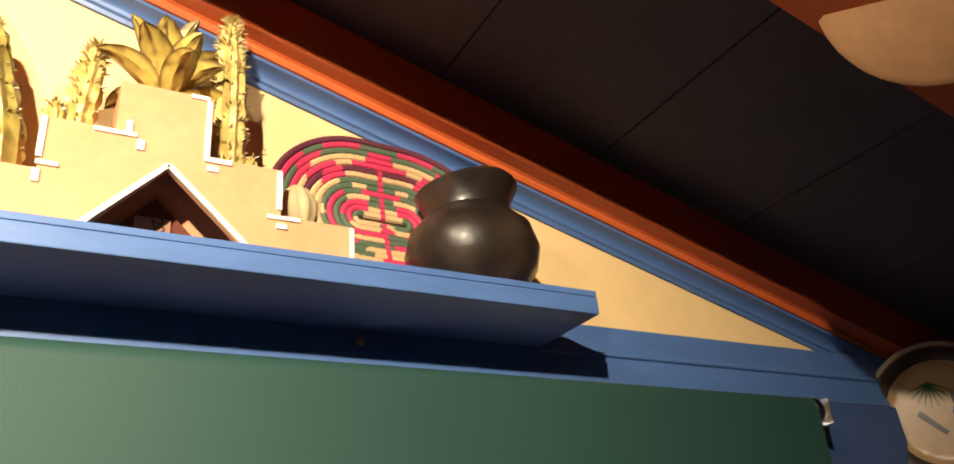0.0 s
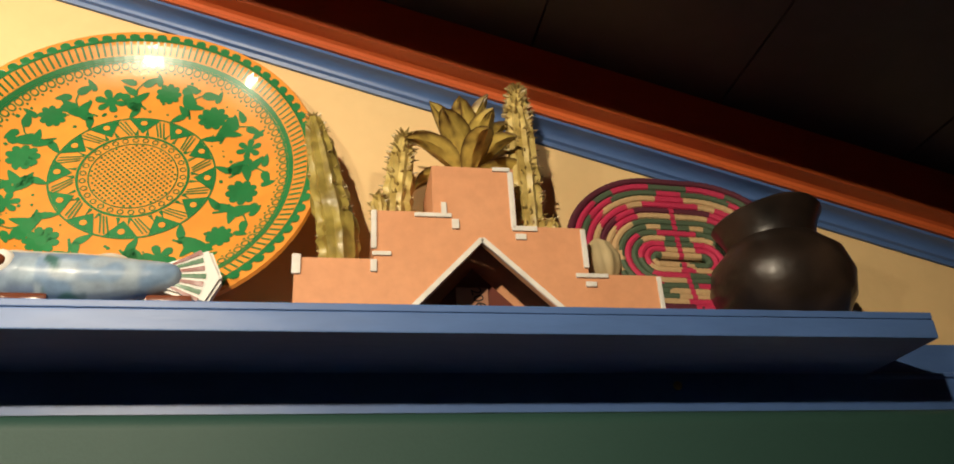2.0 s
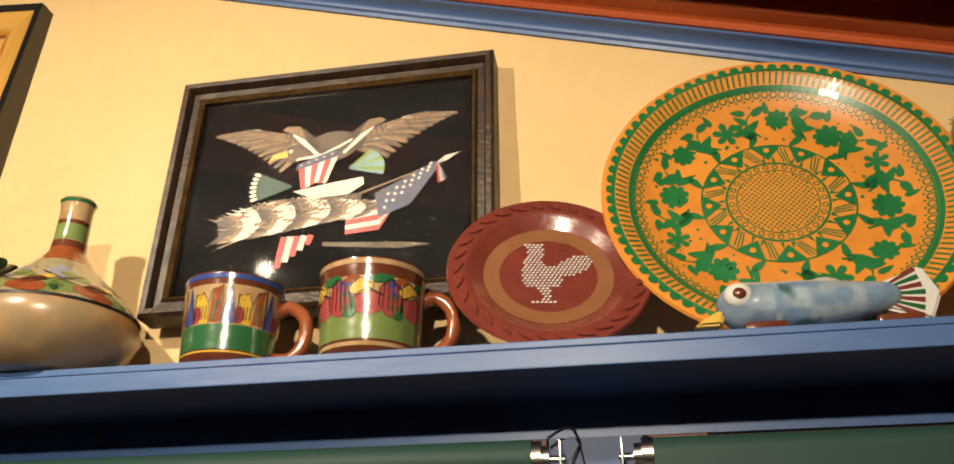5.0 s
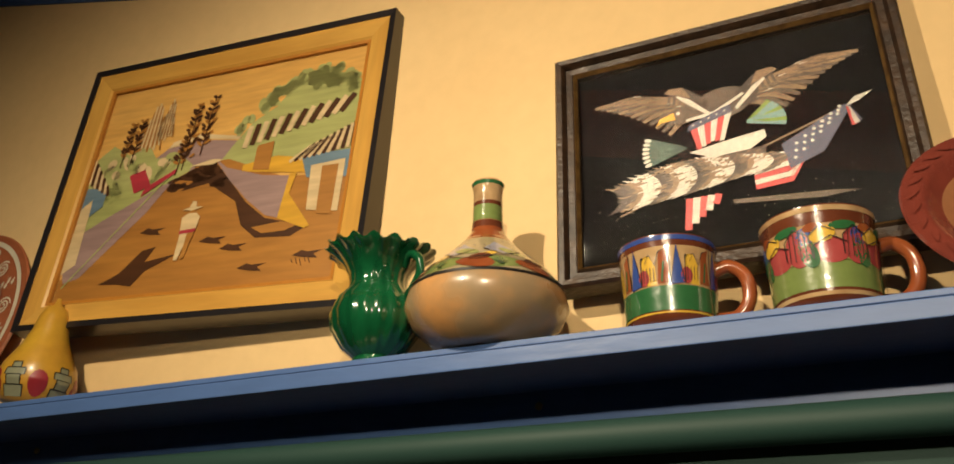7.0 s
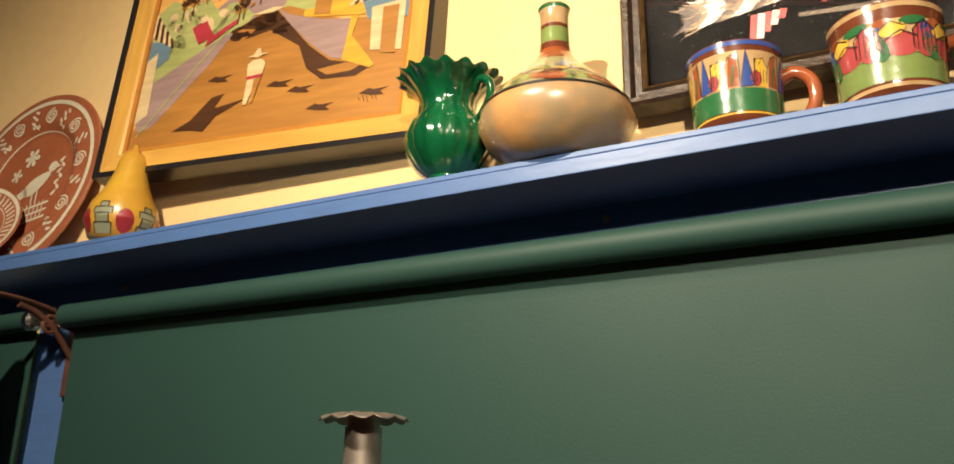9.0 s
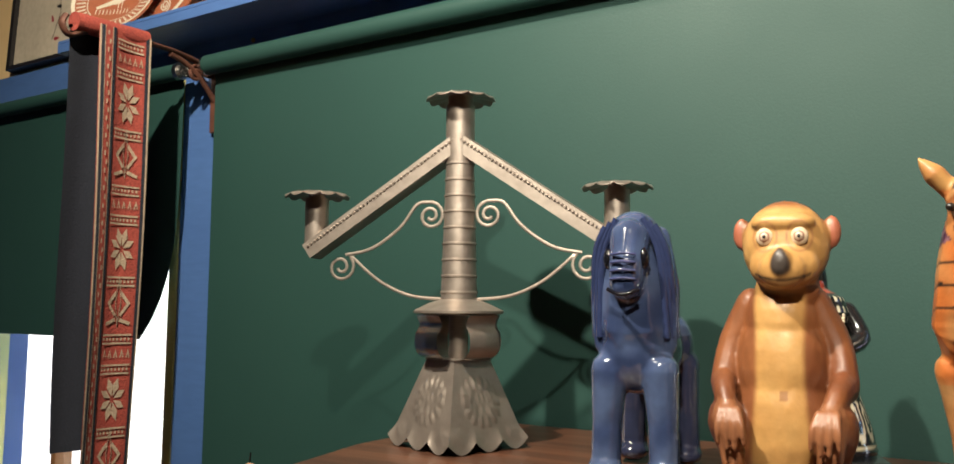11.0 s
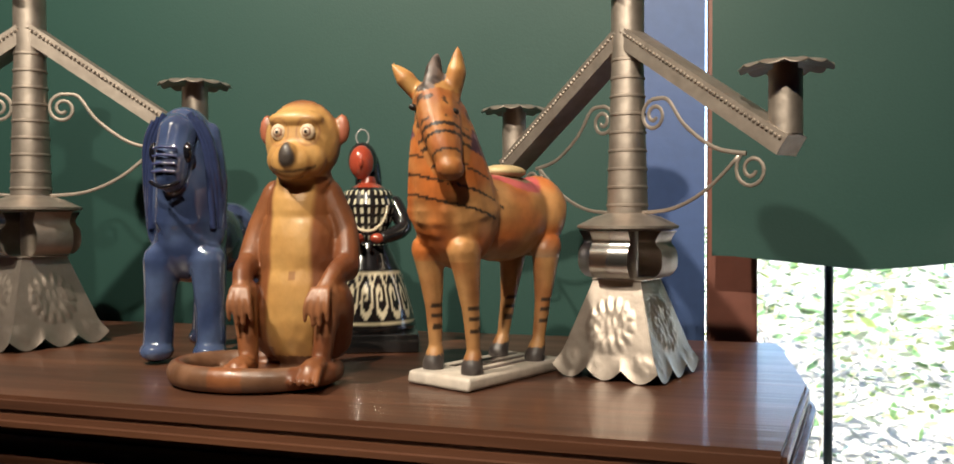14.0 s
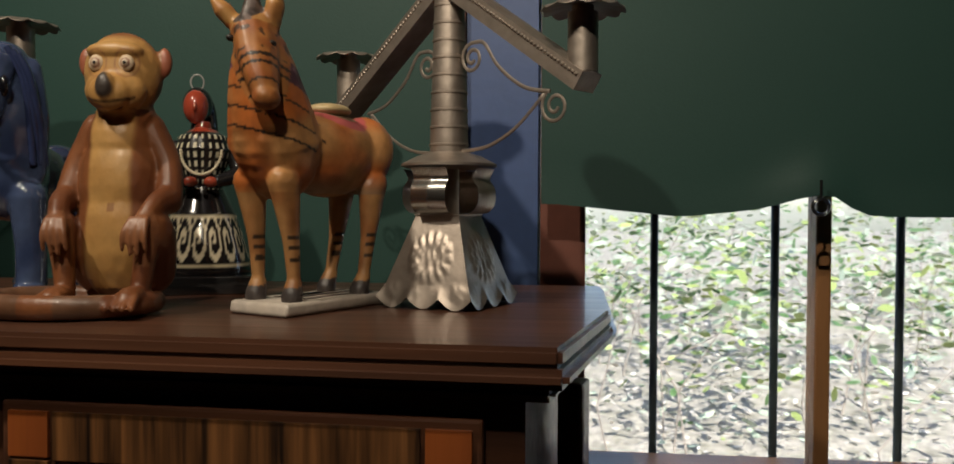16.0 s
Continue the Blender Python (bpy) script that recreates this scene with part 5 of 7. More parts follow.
for k in range(5):
    d.stroke(TR if k % 2 == 0 else TW, [(-0.055 + 0.0095 * k, -0.076), (-0.060 + 0.0095 * k, -0.122 + 0.008 * k)], 0.0095, 2)
d.poly(T1, [(0.0, -0.088), (0.12, -0.098), (0.15, -0.103), (0.11, -0.106), (0.0, -0.094)], 1)
for k in range(60):
    d.blob(TW, rnd.uniform(-0.19, 0.19), rnd.uniform(-0.15, -0.06), 0.0007, n=5, up=1)
d.lay(eg, "embroidery")
gp2 = part("glass", box(-w / 2 + 0.0005, w / 2 - 0.0005, -0.004, -0.002, -h / 2 + 0.0005, h / 2 - 0.0005), PGLASS, eg, "clear picture glass", smooth=False)
gp2.visible_shadow = False

# straw marquetry village scene
mq = thing("framed_marquetry", "wood inlay picture of a village lane in black and blond frame", "picture", pose(-1.625, -0.012, 2.314, -2.5, 2.5, 3.2))
w, h = 0.590, 0.466
BLOND = mat("blond_frame_wood", (0.74, 0.43, 0.10), 0.3, second=(0.46, 0.22, 0.04), scale=14, stretch=(0.15, 1, 1), bump=0.2, bump_scale=80, coat=0.2)
BLKF = mat("black_frame_edge", (0.015, 0.013, 0.015), 0.3, coat=0.2)
frame_bars(mq, w, h, [(0, -0.006), (0.006, -0.012), (0.040, -0.016), (0.040, 0.010), (0, 0.010)], BLOND, label="blond wooden frame bar")
frame_bars(mq, w + 0.0805, h + 0.0805, [(0, -0.018), (0.012, -0.020), (0.014, 0.024), (0, 0.024)], BLKF, "frame_edge", "black frame edge")
frame_bars(mq, w - 0.008, h - 0.008, [(0, -0.0075), (0.006, -0.0085), (0.006, -0.002), (0, -0.002)], plain("amber_inlay", (0.5, 0.2, 0.03), 0.35, 0.3), "inlay_line", "amber inlay line")
WOODS = {}


def veneer(name, c1, c2, ang=(0.12, 1, 1)):
    if name not in WOODS:
        WOODS[name] = mat("veneer_" + name, c1, 0.38, second=c2, scale=16, stretch=ang, bump=0.15, bump_scale=90, coat=0.15, fine=0.25)
    return WOODS[name]


VS = veneer("sky", (0.74, 0.42, 0.12), (0.62, 0.33, 0.08))
VE = veneer("earth", (0.46, 0.21, 0.045), (0.3, 0.12, 0.024))
VD = veneer("umber", (0.085, 0.032, 0.012), (0.05, 0.02, 0.008))
VG = veneer("lime", (0.42, 0.42, 0.17), (0.32, 0.34, 0.11))
VL = veneer("mauve", (0.36, 0.24, 0.22), (0.28, 0.18, 0.17))
VB = veneer("blue", (0.16, 0.24, 0.30), (0.11, 0.18, 0.24))
VY = veneer("amber", (0.68, 0.38, 0.04), (0.55, 0.28, 0.03))
VC = veneer("cream", (0.68, 0.52, 0.30), (0.58, 0.42, 0.22))
VR = veneer("crimson", (0.45, 0.04, 0.06), (0.33, 0.03, 0.04))
part("panel", box(-w / 2 - 0.002, w / 2 + 0.002, 0.0, 0.010, -h / 2 - 0.002, h / 2 + 0.002), VS, mq, smooth=False)
d = Decor(lambda x, z, lift: Vector((x, 0.0 - lift, z)), 0.0004, 0.06)
q = lambda u, v: ((u - 0.5) * (w - 0.01), (v - 0.5) * (h - 0.01))


def inlay(c, pts, up=0):
    d.poly(c, [q(*p) for p in pts], up)


inlay(VL, [(0.18, 0.55), (0.3, 0.66), (0.42, 0.68), (0.6, 0.64), (0.66, 0.56), (0.5, 0.5), (0.2, 0.48)], 0)
inlay(VC, [(0.3, 0.66), (0.42, 0.685), (0.6, 0.645), (0.58, 0.665), (0.42, 0.71), (0.32, 0.69)], 1)
inlay(VG, [(0.0, 0.28), (0.0, 0.66), (0.06, 0.72), (0.14, 0.66), (0.2, 0.72), (0.26, 0.62), (0.36, 0.62), (0.42, 0.56), (0.4, 0.5), (0.2, 0.34)], 1)
inlay(VG, [(0.5, 0.5), (0.56, 0.62), (0.62, 0.72), (0.7, 0.78), (0.76, 0.88), (0.86, 0.92), (0.92, 0.87), (1.0, 0.84), (1.0, 0.5), (0.8, 0.46)], 1)
inlay(VE, [(0.0, 0.0), (1.0, 0.0), (1.0, 0.42), (0.78, 0.44), (0.56, 0.56), (0.46, 0.56), (0.36, 0.5), (0.22, 0.36), (0.08, 0.16), (0.0, 0.1)], 2)
inlay(VL, [(0.0, 0.14), (0.03, 0.3), (0.12, 0.36), (0.3, 0.47), (0.36, 0.5), (0.28, 0.36), (0.08, 0.10), (0.02, 0.08)], 3)
inlay(VL, [(0.5, 0.58), (0.56, 0.52), (0.7, 0.46), (0.80, 0.44), (0.795, 0.26), (0.74, 0.28), (0.66, 0.36), (0.58, 0.46)], 4)
inlay(VD, [(0.5, 0.57), (0.58, 0.46), (0.66, 0.35), (0.74, 0.27), (0.795, 0.25), (0.9, 0.22), (0.84, 0.18), (0.72, 0.19), (0.66, 0.25), (0.62, 0.36), (0.5, 0.46), (0.4, 0.44), (0.44, 0.48), (0.36, 0.5), (0.46, 0.55)], 3)
inlay(VE, [(0.70, 0.235), (0.8, 0.245), (0.88, 0.235), (0.82, 0.205), (0.74, 0.205)], 5)
inlay(VY, [(0.785, 0.26), (0.80, 0.45), (0.825, 0.45), (0.81, 0.36), (0.90, 0.215), (0.885, 0.205)], 6)
inlay(VY, [(0.62, 0.52), (0.74, 0.54), (0.88, 0.50), (0.88, 0.44), (0.62, 0.49)], 4)
inlay(VB, [(0.83, 0.52), (1.0, 0.52), (1.0, 0.4), (0.86, 0.42)], 5)
inlay(VC, [(0.87, 0.47), (0.985, 0.48), (0.985, 0.26), (0.88, 0.28)], 6)
inlay(VE, [(0.91, 0.46), (0.965, 0.46), (0.965, 0.25), (0.915, 0.26)], 7)
for k in range(14):
    u = k / 13
    d.stroke(VD if k % 2 else VC, [q(0.62 + 0.36 * u, 0.70 + 0.075 * u), q(0.61 + 0.33 * u, 0.60 + 0.10 * u)], 0.011, 5)
    d.stroke(VD if k % 2 else VC, [q(0.86 + 0.14 * u, 0.56 + 0.08 * u), q(0.79 + 0.21 * u, 0.50 + 0.03 * u)], 0.007, 6)
inlay(VE, [(0.66, 0.6), (0.72, 0.61), (0.72, 0.48), (0.66, 0.49)], 6)
for k in range(8):
    d.stroke(VD if k % 2 else VC, [q(0.0 + 0.012 * k, 0.66 - 0.02 * k), q(0.0 + 0.014 * k, 0.54 - 0.01 * k)], 0.007, 5)
inlay(VB, [(0.0, 0.52), (0.09, 0.5), (0.09, 0.42), (0.0, 0.34)], 4)
inlay(VC, [(0.0, 0.42), (0.04, 0.46), (0.05, 0.16), (0.0, 0.12)], 5)
inlay(VR, [(0.17, 0.55), (0.23, 0.57), (0.27, 0.49), (0.21, 0.46)], 6)
inlay(VR, [(0.24, 0.44), (0.36, 0.53), (0.36, 0.55), (0.25, 0.48)], 6)
rnd = random.Random(21)
for bx, bz, hgt, wid in ((0.215, 0.66, 0.25, 0.05), (0.27, 0.70, 0.22, 0.035)):
    for k in range(12):
        u = (k - 5.5) / 5.5
        d.stroke(VE if k % 2 else VC, [q(bx + wid * u, bz + rnd.uniform(0, 0.03)), q(bx + wid * u * 0.7, bz + hgt * (1 - 0.5 * u * u) - rnd.uniform(0, 0.04))], 0.0045, 5)
for bx, bz, n, sp in ((0.38, 0.60, 16, 0.030), (0.44, 0.66, 14, 0.026), (0.115, 0.66, 10, 0.018), (0.155, 0.67, 10, 0.018), (0.36, 0.58, 8, 0.02)):
    d.stroke(VD, [q(bx, bz - 0.06), q(bx + 0.01, bz + 0.016 * n)], 0.0022, 6)
    for k in range(n):
        for sg in (-1, 1):
            u = sg * sp * rnd.uniform(0.2, 1.0) * (1 - 0.5 * k / n)
            d.blob(VD if k % 3 else VE, *q(bx + 0.01 * k / n + u, bz + 0.017 * k + rnd.uniform(-0.006, 0.006)), rnd.uniform(0.005, 0.010), 0.0032, sg * 0.6 + rnd.uniform(-0.3, 0.3), 8, 6)
for k in range(46):
    bx, bz = rnd.uniform(0.0, 0.42), rnd.uniform(0.44, 0.64)
    if bz < 0.36 + 0.55 * bx:
        continue
    d.blob(VG if k % 3 else VC, *q(bx, bz), rnd.uniform(0.010, 0.020), rnd.uniform(0.006, 0.012), rnd.uniform(0, 3), 9, 3)
for k in range(60):
    bx = rnd.uniform(0.56, 1.0)
    bz = 0.60 + 0.34 * math.sin(1.5 * (bx - 0.5) * math.pi) ** 1.0 * rnd.uniform(0.75, 1.0)
    d.blob(VG, *q(min(bx, 0.97), bz), rnd.uniform(0.010, 0.018), rnd.uniform(0.007, 0.012), rnd.uniform(0, 3), 9, 1)
for k in range(26):
    u = rnd.random()
    d.blob(VD, *q(0.36 + 0.20 * u, 0.50 + 0.05 * math.sin(3 * u) - rnd.uniform(0, 0.08)), rnd.uniform(0.008, 0.018), rnd.uniform(0.003, 0.006), rnd.uniform(-0.4, 0.6), 8, 3)
for k in range(9):
    d.stroke(VG, [q(0.02 + 0.036 * k, 0.06 + 0.052 * k), q(0.056 + 0.036 * k, 0.112 + 0.052 * k)], 0.003, 5)
inlay(VC, [(0.41, 0.55), (0.5, 0.57), (0.54, 0.56), (0.5, 0.545)], 6)
inlay(VD, [(0.17, 0.06), (0.24, 0.10), (0.31, 0.19), (0.36, 0.2), (0.33, 0.14), (0.45, 0.16), (0.34, 0.10), (0.30, 0.04), (0.24, 0.055)], 4)
for sx, sz in ((0.60, 0.16), (0.68, 0.07), (0.28, 0.27), (0.52, 0.20), (0.86, 0.10)):
    inlay(VD, [(sx, sz), (sx + 0.03, sz + 0.018), (sx + 0.05, sz + 0.010), (sx + 0.10, sz + 0.012), (sx + 0.07, sz), (sx + 0.085, sz - 0.018), (sx + 0.04, sz - 0.012)], 4)
inlay(VC, [(0.435, 0.315), (0.455, 0.33), (0.485, 0.33), (0.503, 0.31), (0.497, 0.255), (0.44, 0.25)], 7)
inlay(VR, [(0.44, 0.256), (0.498, 0.26), (0.497, 0.245), (0.44, 0.241)], 9)
inlay(VC, [(0.443, 0.245), (0.496, 0.248), (0.486, 0.19), (0.478, 0.135), (0.464, 0.135), (0.468, 0.19), (0.455, 0.13), (0.441, 0.13)], 8)
inlay(VE, [(0.47, 0.24), (0.496, 0.246), (0.486, 0.19), (0.478, 0.135), (0.466, 0.135)], 9)
inlay(VE, [(0.458, 0.33), (0.48, 0.332), (0.478, 0.348), (0.46, 0.347)], 8)
inlay(VC, [(0.43, 0.348), (0.455, 0.355), (0.465, 0.382), (0.478, 0.38), (0.482, 0.356), (0.508, 0.352), (0.468, 0.340)], 9)
for k in range(5):
    d.stroke(VD, [q(0.86 + 0.014 * k, 0.085 + 0.006 * (k % 2)), q(0.868 + 0.014 * k, 0.070 - 0.006 * (k % 3))], 0.0014, 6)
d.lay(mq, "inlay_piece")

# print of birds at the end of the wall
pr = thing("framed_print", "print of a dark bird with red flowers, thin black frame", "picture", pose(-2.735, 0.010, 2.098, -2.5, 0, 0))
w, h = 0.30, 0.34
frame_bars(pr, w, h, [(0, -0.010), (0.012, -0.012), (0.013, 0.014), (0, 0.014)], BLKF, label="thin black frame bar")
part("paper", box(-w / 2 - 0.002, w / 2 + 0.002, 0.002, 0.010, -h / 2 - 0.002, h / 2 + 0.002), plain("aged_paper", (0.55, 0.47, 0.35), 0.7), pr, smooth=False)
d = Decor(lambda x, z, lift: Vector((x, 0.002 - lift, z)), 0.0005, 0.06)
d.blob(BLACKP, 0.085, 0.085, 0.020, 0.008, 1.0, 12)
d.blob(BLACKP, 0.098, 0.11, 0.008, n=10)
d.blob(REDP, 0.072, 0.04, 0.03, 0.014, 0.9, 12)
d.stroke(BLACKP, [(0.03, -0.12), (0.06, -0.05), (0.05, 0.02)], 0.003)
for k in range(6):
    leaf(d, BLACKP if k % 2 else REDP, 0.05 + 0.03 * math.sin(k * 2.1), -0.12 + 0.03 * k, 0.012, k)
d.lay(pr, "printed_figure")

# ---- small fittings on the window head ----
for x, z in ((-1.008, 1.846), (0.474, 1.851), (-1.93, 1.846)):
    sc = thing("screw_hook", "small old brass screw in the blue board", "screw", pose(x, 0.008, z))
    bm = bmesh.new()
    ball(bm, (0, -0.003, 0), (0.0055, 0.004, 0.0055), sub=2)
    part("head", bm, M["brass"], sc)
hk = thing("wire_hook", "bent black wire hook on the blue post between the blinds", "hook", pose(-0.408, 0.0, 1.812))
part("wire", tube(smooth_curve([(0.0, 0.008, 0.0), (0.0, -0.008, 0.002), (-0.008, -0.016, 0.016), (-0.022, -0.020, 0.012), (-0.034, -0.022, 0.004)], 4), 0.0016, 8), M["black"], hk)
part("wire", tube(smooth_curve([(0.0, -0.006, 0.0), (-0.012, -0.010, -0.022), (-0.022, -0.008, -0.034), (-0.028, 0.004, -0.05)], 4), 0.0011, 8), M["black"], hk)
part("wire", tube(smooth_curve([(0.0, -0.006, 0.0), (0.004, -0.010, -0.022), (0.010, -0.006, -0.04)], 4), 0.0011, 8), M["black"], hk)

# tan hide disc hanging from the ceiling beam, and a plate on the side of the room
dr = thing("hide_drum", "round tan hide drum hanging on a cord from the ceiling beam", "drum", look((0.806, -0.566, 2.050), (0.164, -0.875, 1.577)) @ Matrix.Scale(1.12, 4))
bm = lathe([(0, 0.0), (0.088, 0.0), (0.094, -0.004), (0.094, -0.022), (0.088, -0.026), (0, -0.026)], 64)
part("skin", bm, mat("tan_hide", (0.5, 0.27, 0.13), 0.6, second=(0.36, 0.17, 0.08), scale=7, bump=0.3, bump_scale=50), dr, m=Matrix.Rotation(radians(180), 4, "X") @ Matrix.Identity(4))
part("cord", tube([(0, 0.09, -0.012), (-0.02, 0.175, -0.03)], 0.0015, 6), M["black"], dr)
wp = thing("wall_plate", "cream rimmed painted plate with dark birds hanging on the blue wall", "plate", look((1.437, -0.055, 1.80), (0.55, -0.75, 1.72)) @ pose(0, 0, 0, 90, 0, 0))
wd = lambda r: 0.012 * (1 - min(1, max(0, (r - 0.075) / 0.02)))
part("dish", dish(wd, 0.112, 0.006, 64, 24), CREAM, wp)
d = Decor(on_dish(wd), 0.0007, 0.012)
d.ring(plain("olive_glaze", (0.05, 0.035, 0.025), 0.3, 0.5), 0, 0, 0.0935, 0.020, 48)
d.ring(TERRA, 0, 0, 0.1050, 0.003, 48)
TANP = plain("tan_plate_glaze", (0.45, 0.28, 0.14), 0.3, 0.5)
d.blob(TANP, 0, 0, 0.083, n=36)
d.blob(BLUEP, -0.02, 0.01, 0.008, 0.02, 0.1, 10, 1)
d.stroke(BLACKP, [(-0.022, 0.03), (-0.018, -0.03)], [0.003, 0.006], 2)
d.poly(BLACKP, [(0.0, 0.03), (0.006, 0.034), (0.04, 0.0), (0.034, -0.008)], 2)
for k in range(9):
    d.stroke(GREENP, [(0.012, -0.05), (0.012 + 0.035 * math.cos(0.3 + 0.3 * k), -0.05 + 0.04 * math.sin(0.3 + 0.3 * k))], [0.003, 0.001], 2)
d.lay(wp, "painted_birds")

# ---- cabinet ----
CAB = 1.09
cab = thing("cabinet", "dark varnished wooden cabinet with canted corners and inlaid doors", "cabinet")


def outline(o):
    """The cabinet's plan, moved outward by o."""
    return [(-0.262 + o, -0.06), (-0.262 + o, -0.345 - 0.2 * o), (-0.306 + 0.85 * o, -0.585 - o), (-1.246 - 0.85 * o, -0.548 - o), (-1.288 - o, -0.36 - 0.2 * o), (-1.288 - o, -0.06)]


def slab(name, o, z0, z1, material, bevel=0.0, label=""):
    return part(name, prism(outline(o), "z", z0, z1, bevel=bevel), material, cab, label, smooth=False)


slab("top", 0.018, CAB - 0.016, CAB, M["darkwood"], 0.004)
slab("moulding", 0.024, CAB - 0.032, CAB - 0.0162, M["darkwood"], 0.0055)
slab("moulding", 0.012, CAB - 0.044, CAB - 0.0322, M["darkwood"], 0.005)
slab("body", -0.016, 0.03, CAB - 0.0442, M["darkwood"])
slab("plinth", 0.0, 0.0, 0.0298, M["darkwood"], 0.004)
fa, fb = Vector((-1.246 - 0.01, -0.548 + 0.017, 0)), Vector((-0.306 - 0.016, -0.585 + 0.017, 0))
fdir = (fb - fa).normalized()
fang = math.degrees(math.atan2(fdir.y, fdir.x))
L = (fb - fa).length
for k in range(2):
    x0, x1 = 0.03 + k * (L - 0.03) / 2, (k + 1) * (L - 0.03) / 2 + 0.0
    door = part("door", box(x0, x1, -0.014, -0.001, 0.08, CAB - 0.062, 0.003), M["darkwood"], cab, "dark grained door with reddish inlay", smooth=False, m=Matrix.Translation(fa) @ pose(0, 0, 0, 0, 0, fang))
    for nm, xa, xb, za, zb, mt in (
        ("veneer_strip", x0 + 0.05, x1 - 0.05, CAB - 0.112, CAB - 0.070, M["grainwood"]),
        ("veneer_strip", x0 + 0.008, x0 + 0.046, 0.12, CAB - 0.1125, M["grainwood"]),
        ("veneer_strip", x1 - 0.046, x1 - 0.008, 0.12, CAB - 0.1125, M["grainwood"]),
        ("veneer_square", x0 + 0.008, x0 + 0.046, CAB - 0.110, CAB - 0.070, M["redwood"]),
        ("veneer_square", x1 - 0.046, x1 - 0.008, CAB - 0.110, CAB - 0.070, M["redwood"]),
        ("veneer_panel", x0 + 0.053, x1 - 0.053, 0.12, CAB - 0.116, M["redwood"]),
    ):
        part(nm, box(xa, xb, -0.0175, -0.0135, za, zb, 0.001), mt, door, smooth=False)
    hb = bmesh.new()
    ball(hb, ((x1 - 0.02) if k == 0 else (x0 + 0.02), -0.026, 0.62), (0.009, 0.009, 0.009), sub=2)
    part("knob", hb, M["brass"], door, "brass knob")
# carved post on the canted corner
for (x, y), rz in (((-0.282, -0.47), 78), ((-1.268, -0.46), 102)):
    part("corner_post", box(-0.016, 0.016, -0.012, 0.012, 0.04, CAB - 0.05, 0.004), M["darkwood"], cab, m=pose(x, y, 0, 0, 0, rz), smooth=False)

# ---- tin candelabra ----


def ribbon_spiral(c, r, turns, a0, sgn):
    n = int(16 * turns)
    return [Vector((c[0] + sgn * r * (1 - 0.78 * i / n) * math.cos(a0 + P2 * turns * i / n), c[1], c[2] + r * (1 - 0.78 * i / n) * math.sin(a0 + P2 * turns * i / n))) for i in range(n + 1)]


def scalloped_cup(r, drop, n=12):
    def wave(k, a, rr, z):
        f = max(0, (rr - r * 0.6) / (r * 0.4))
        s = abs(math.sin(a * n / 2))
        return rr * (1 + 0.05 * f * s), z - drop * f * (0.35 + 0.65 * s)

    return lathe([(0, 0.0), (r * 0.45, 0.001), (r * 0.7, 0.001), (r * 0.9, 0.0), (r, -0.001), (r, -0.0022), (r * 0.9, -0.0012), (r * 0.5, -0.001), (0, -0.0012)], 96, wave=wave)


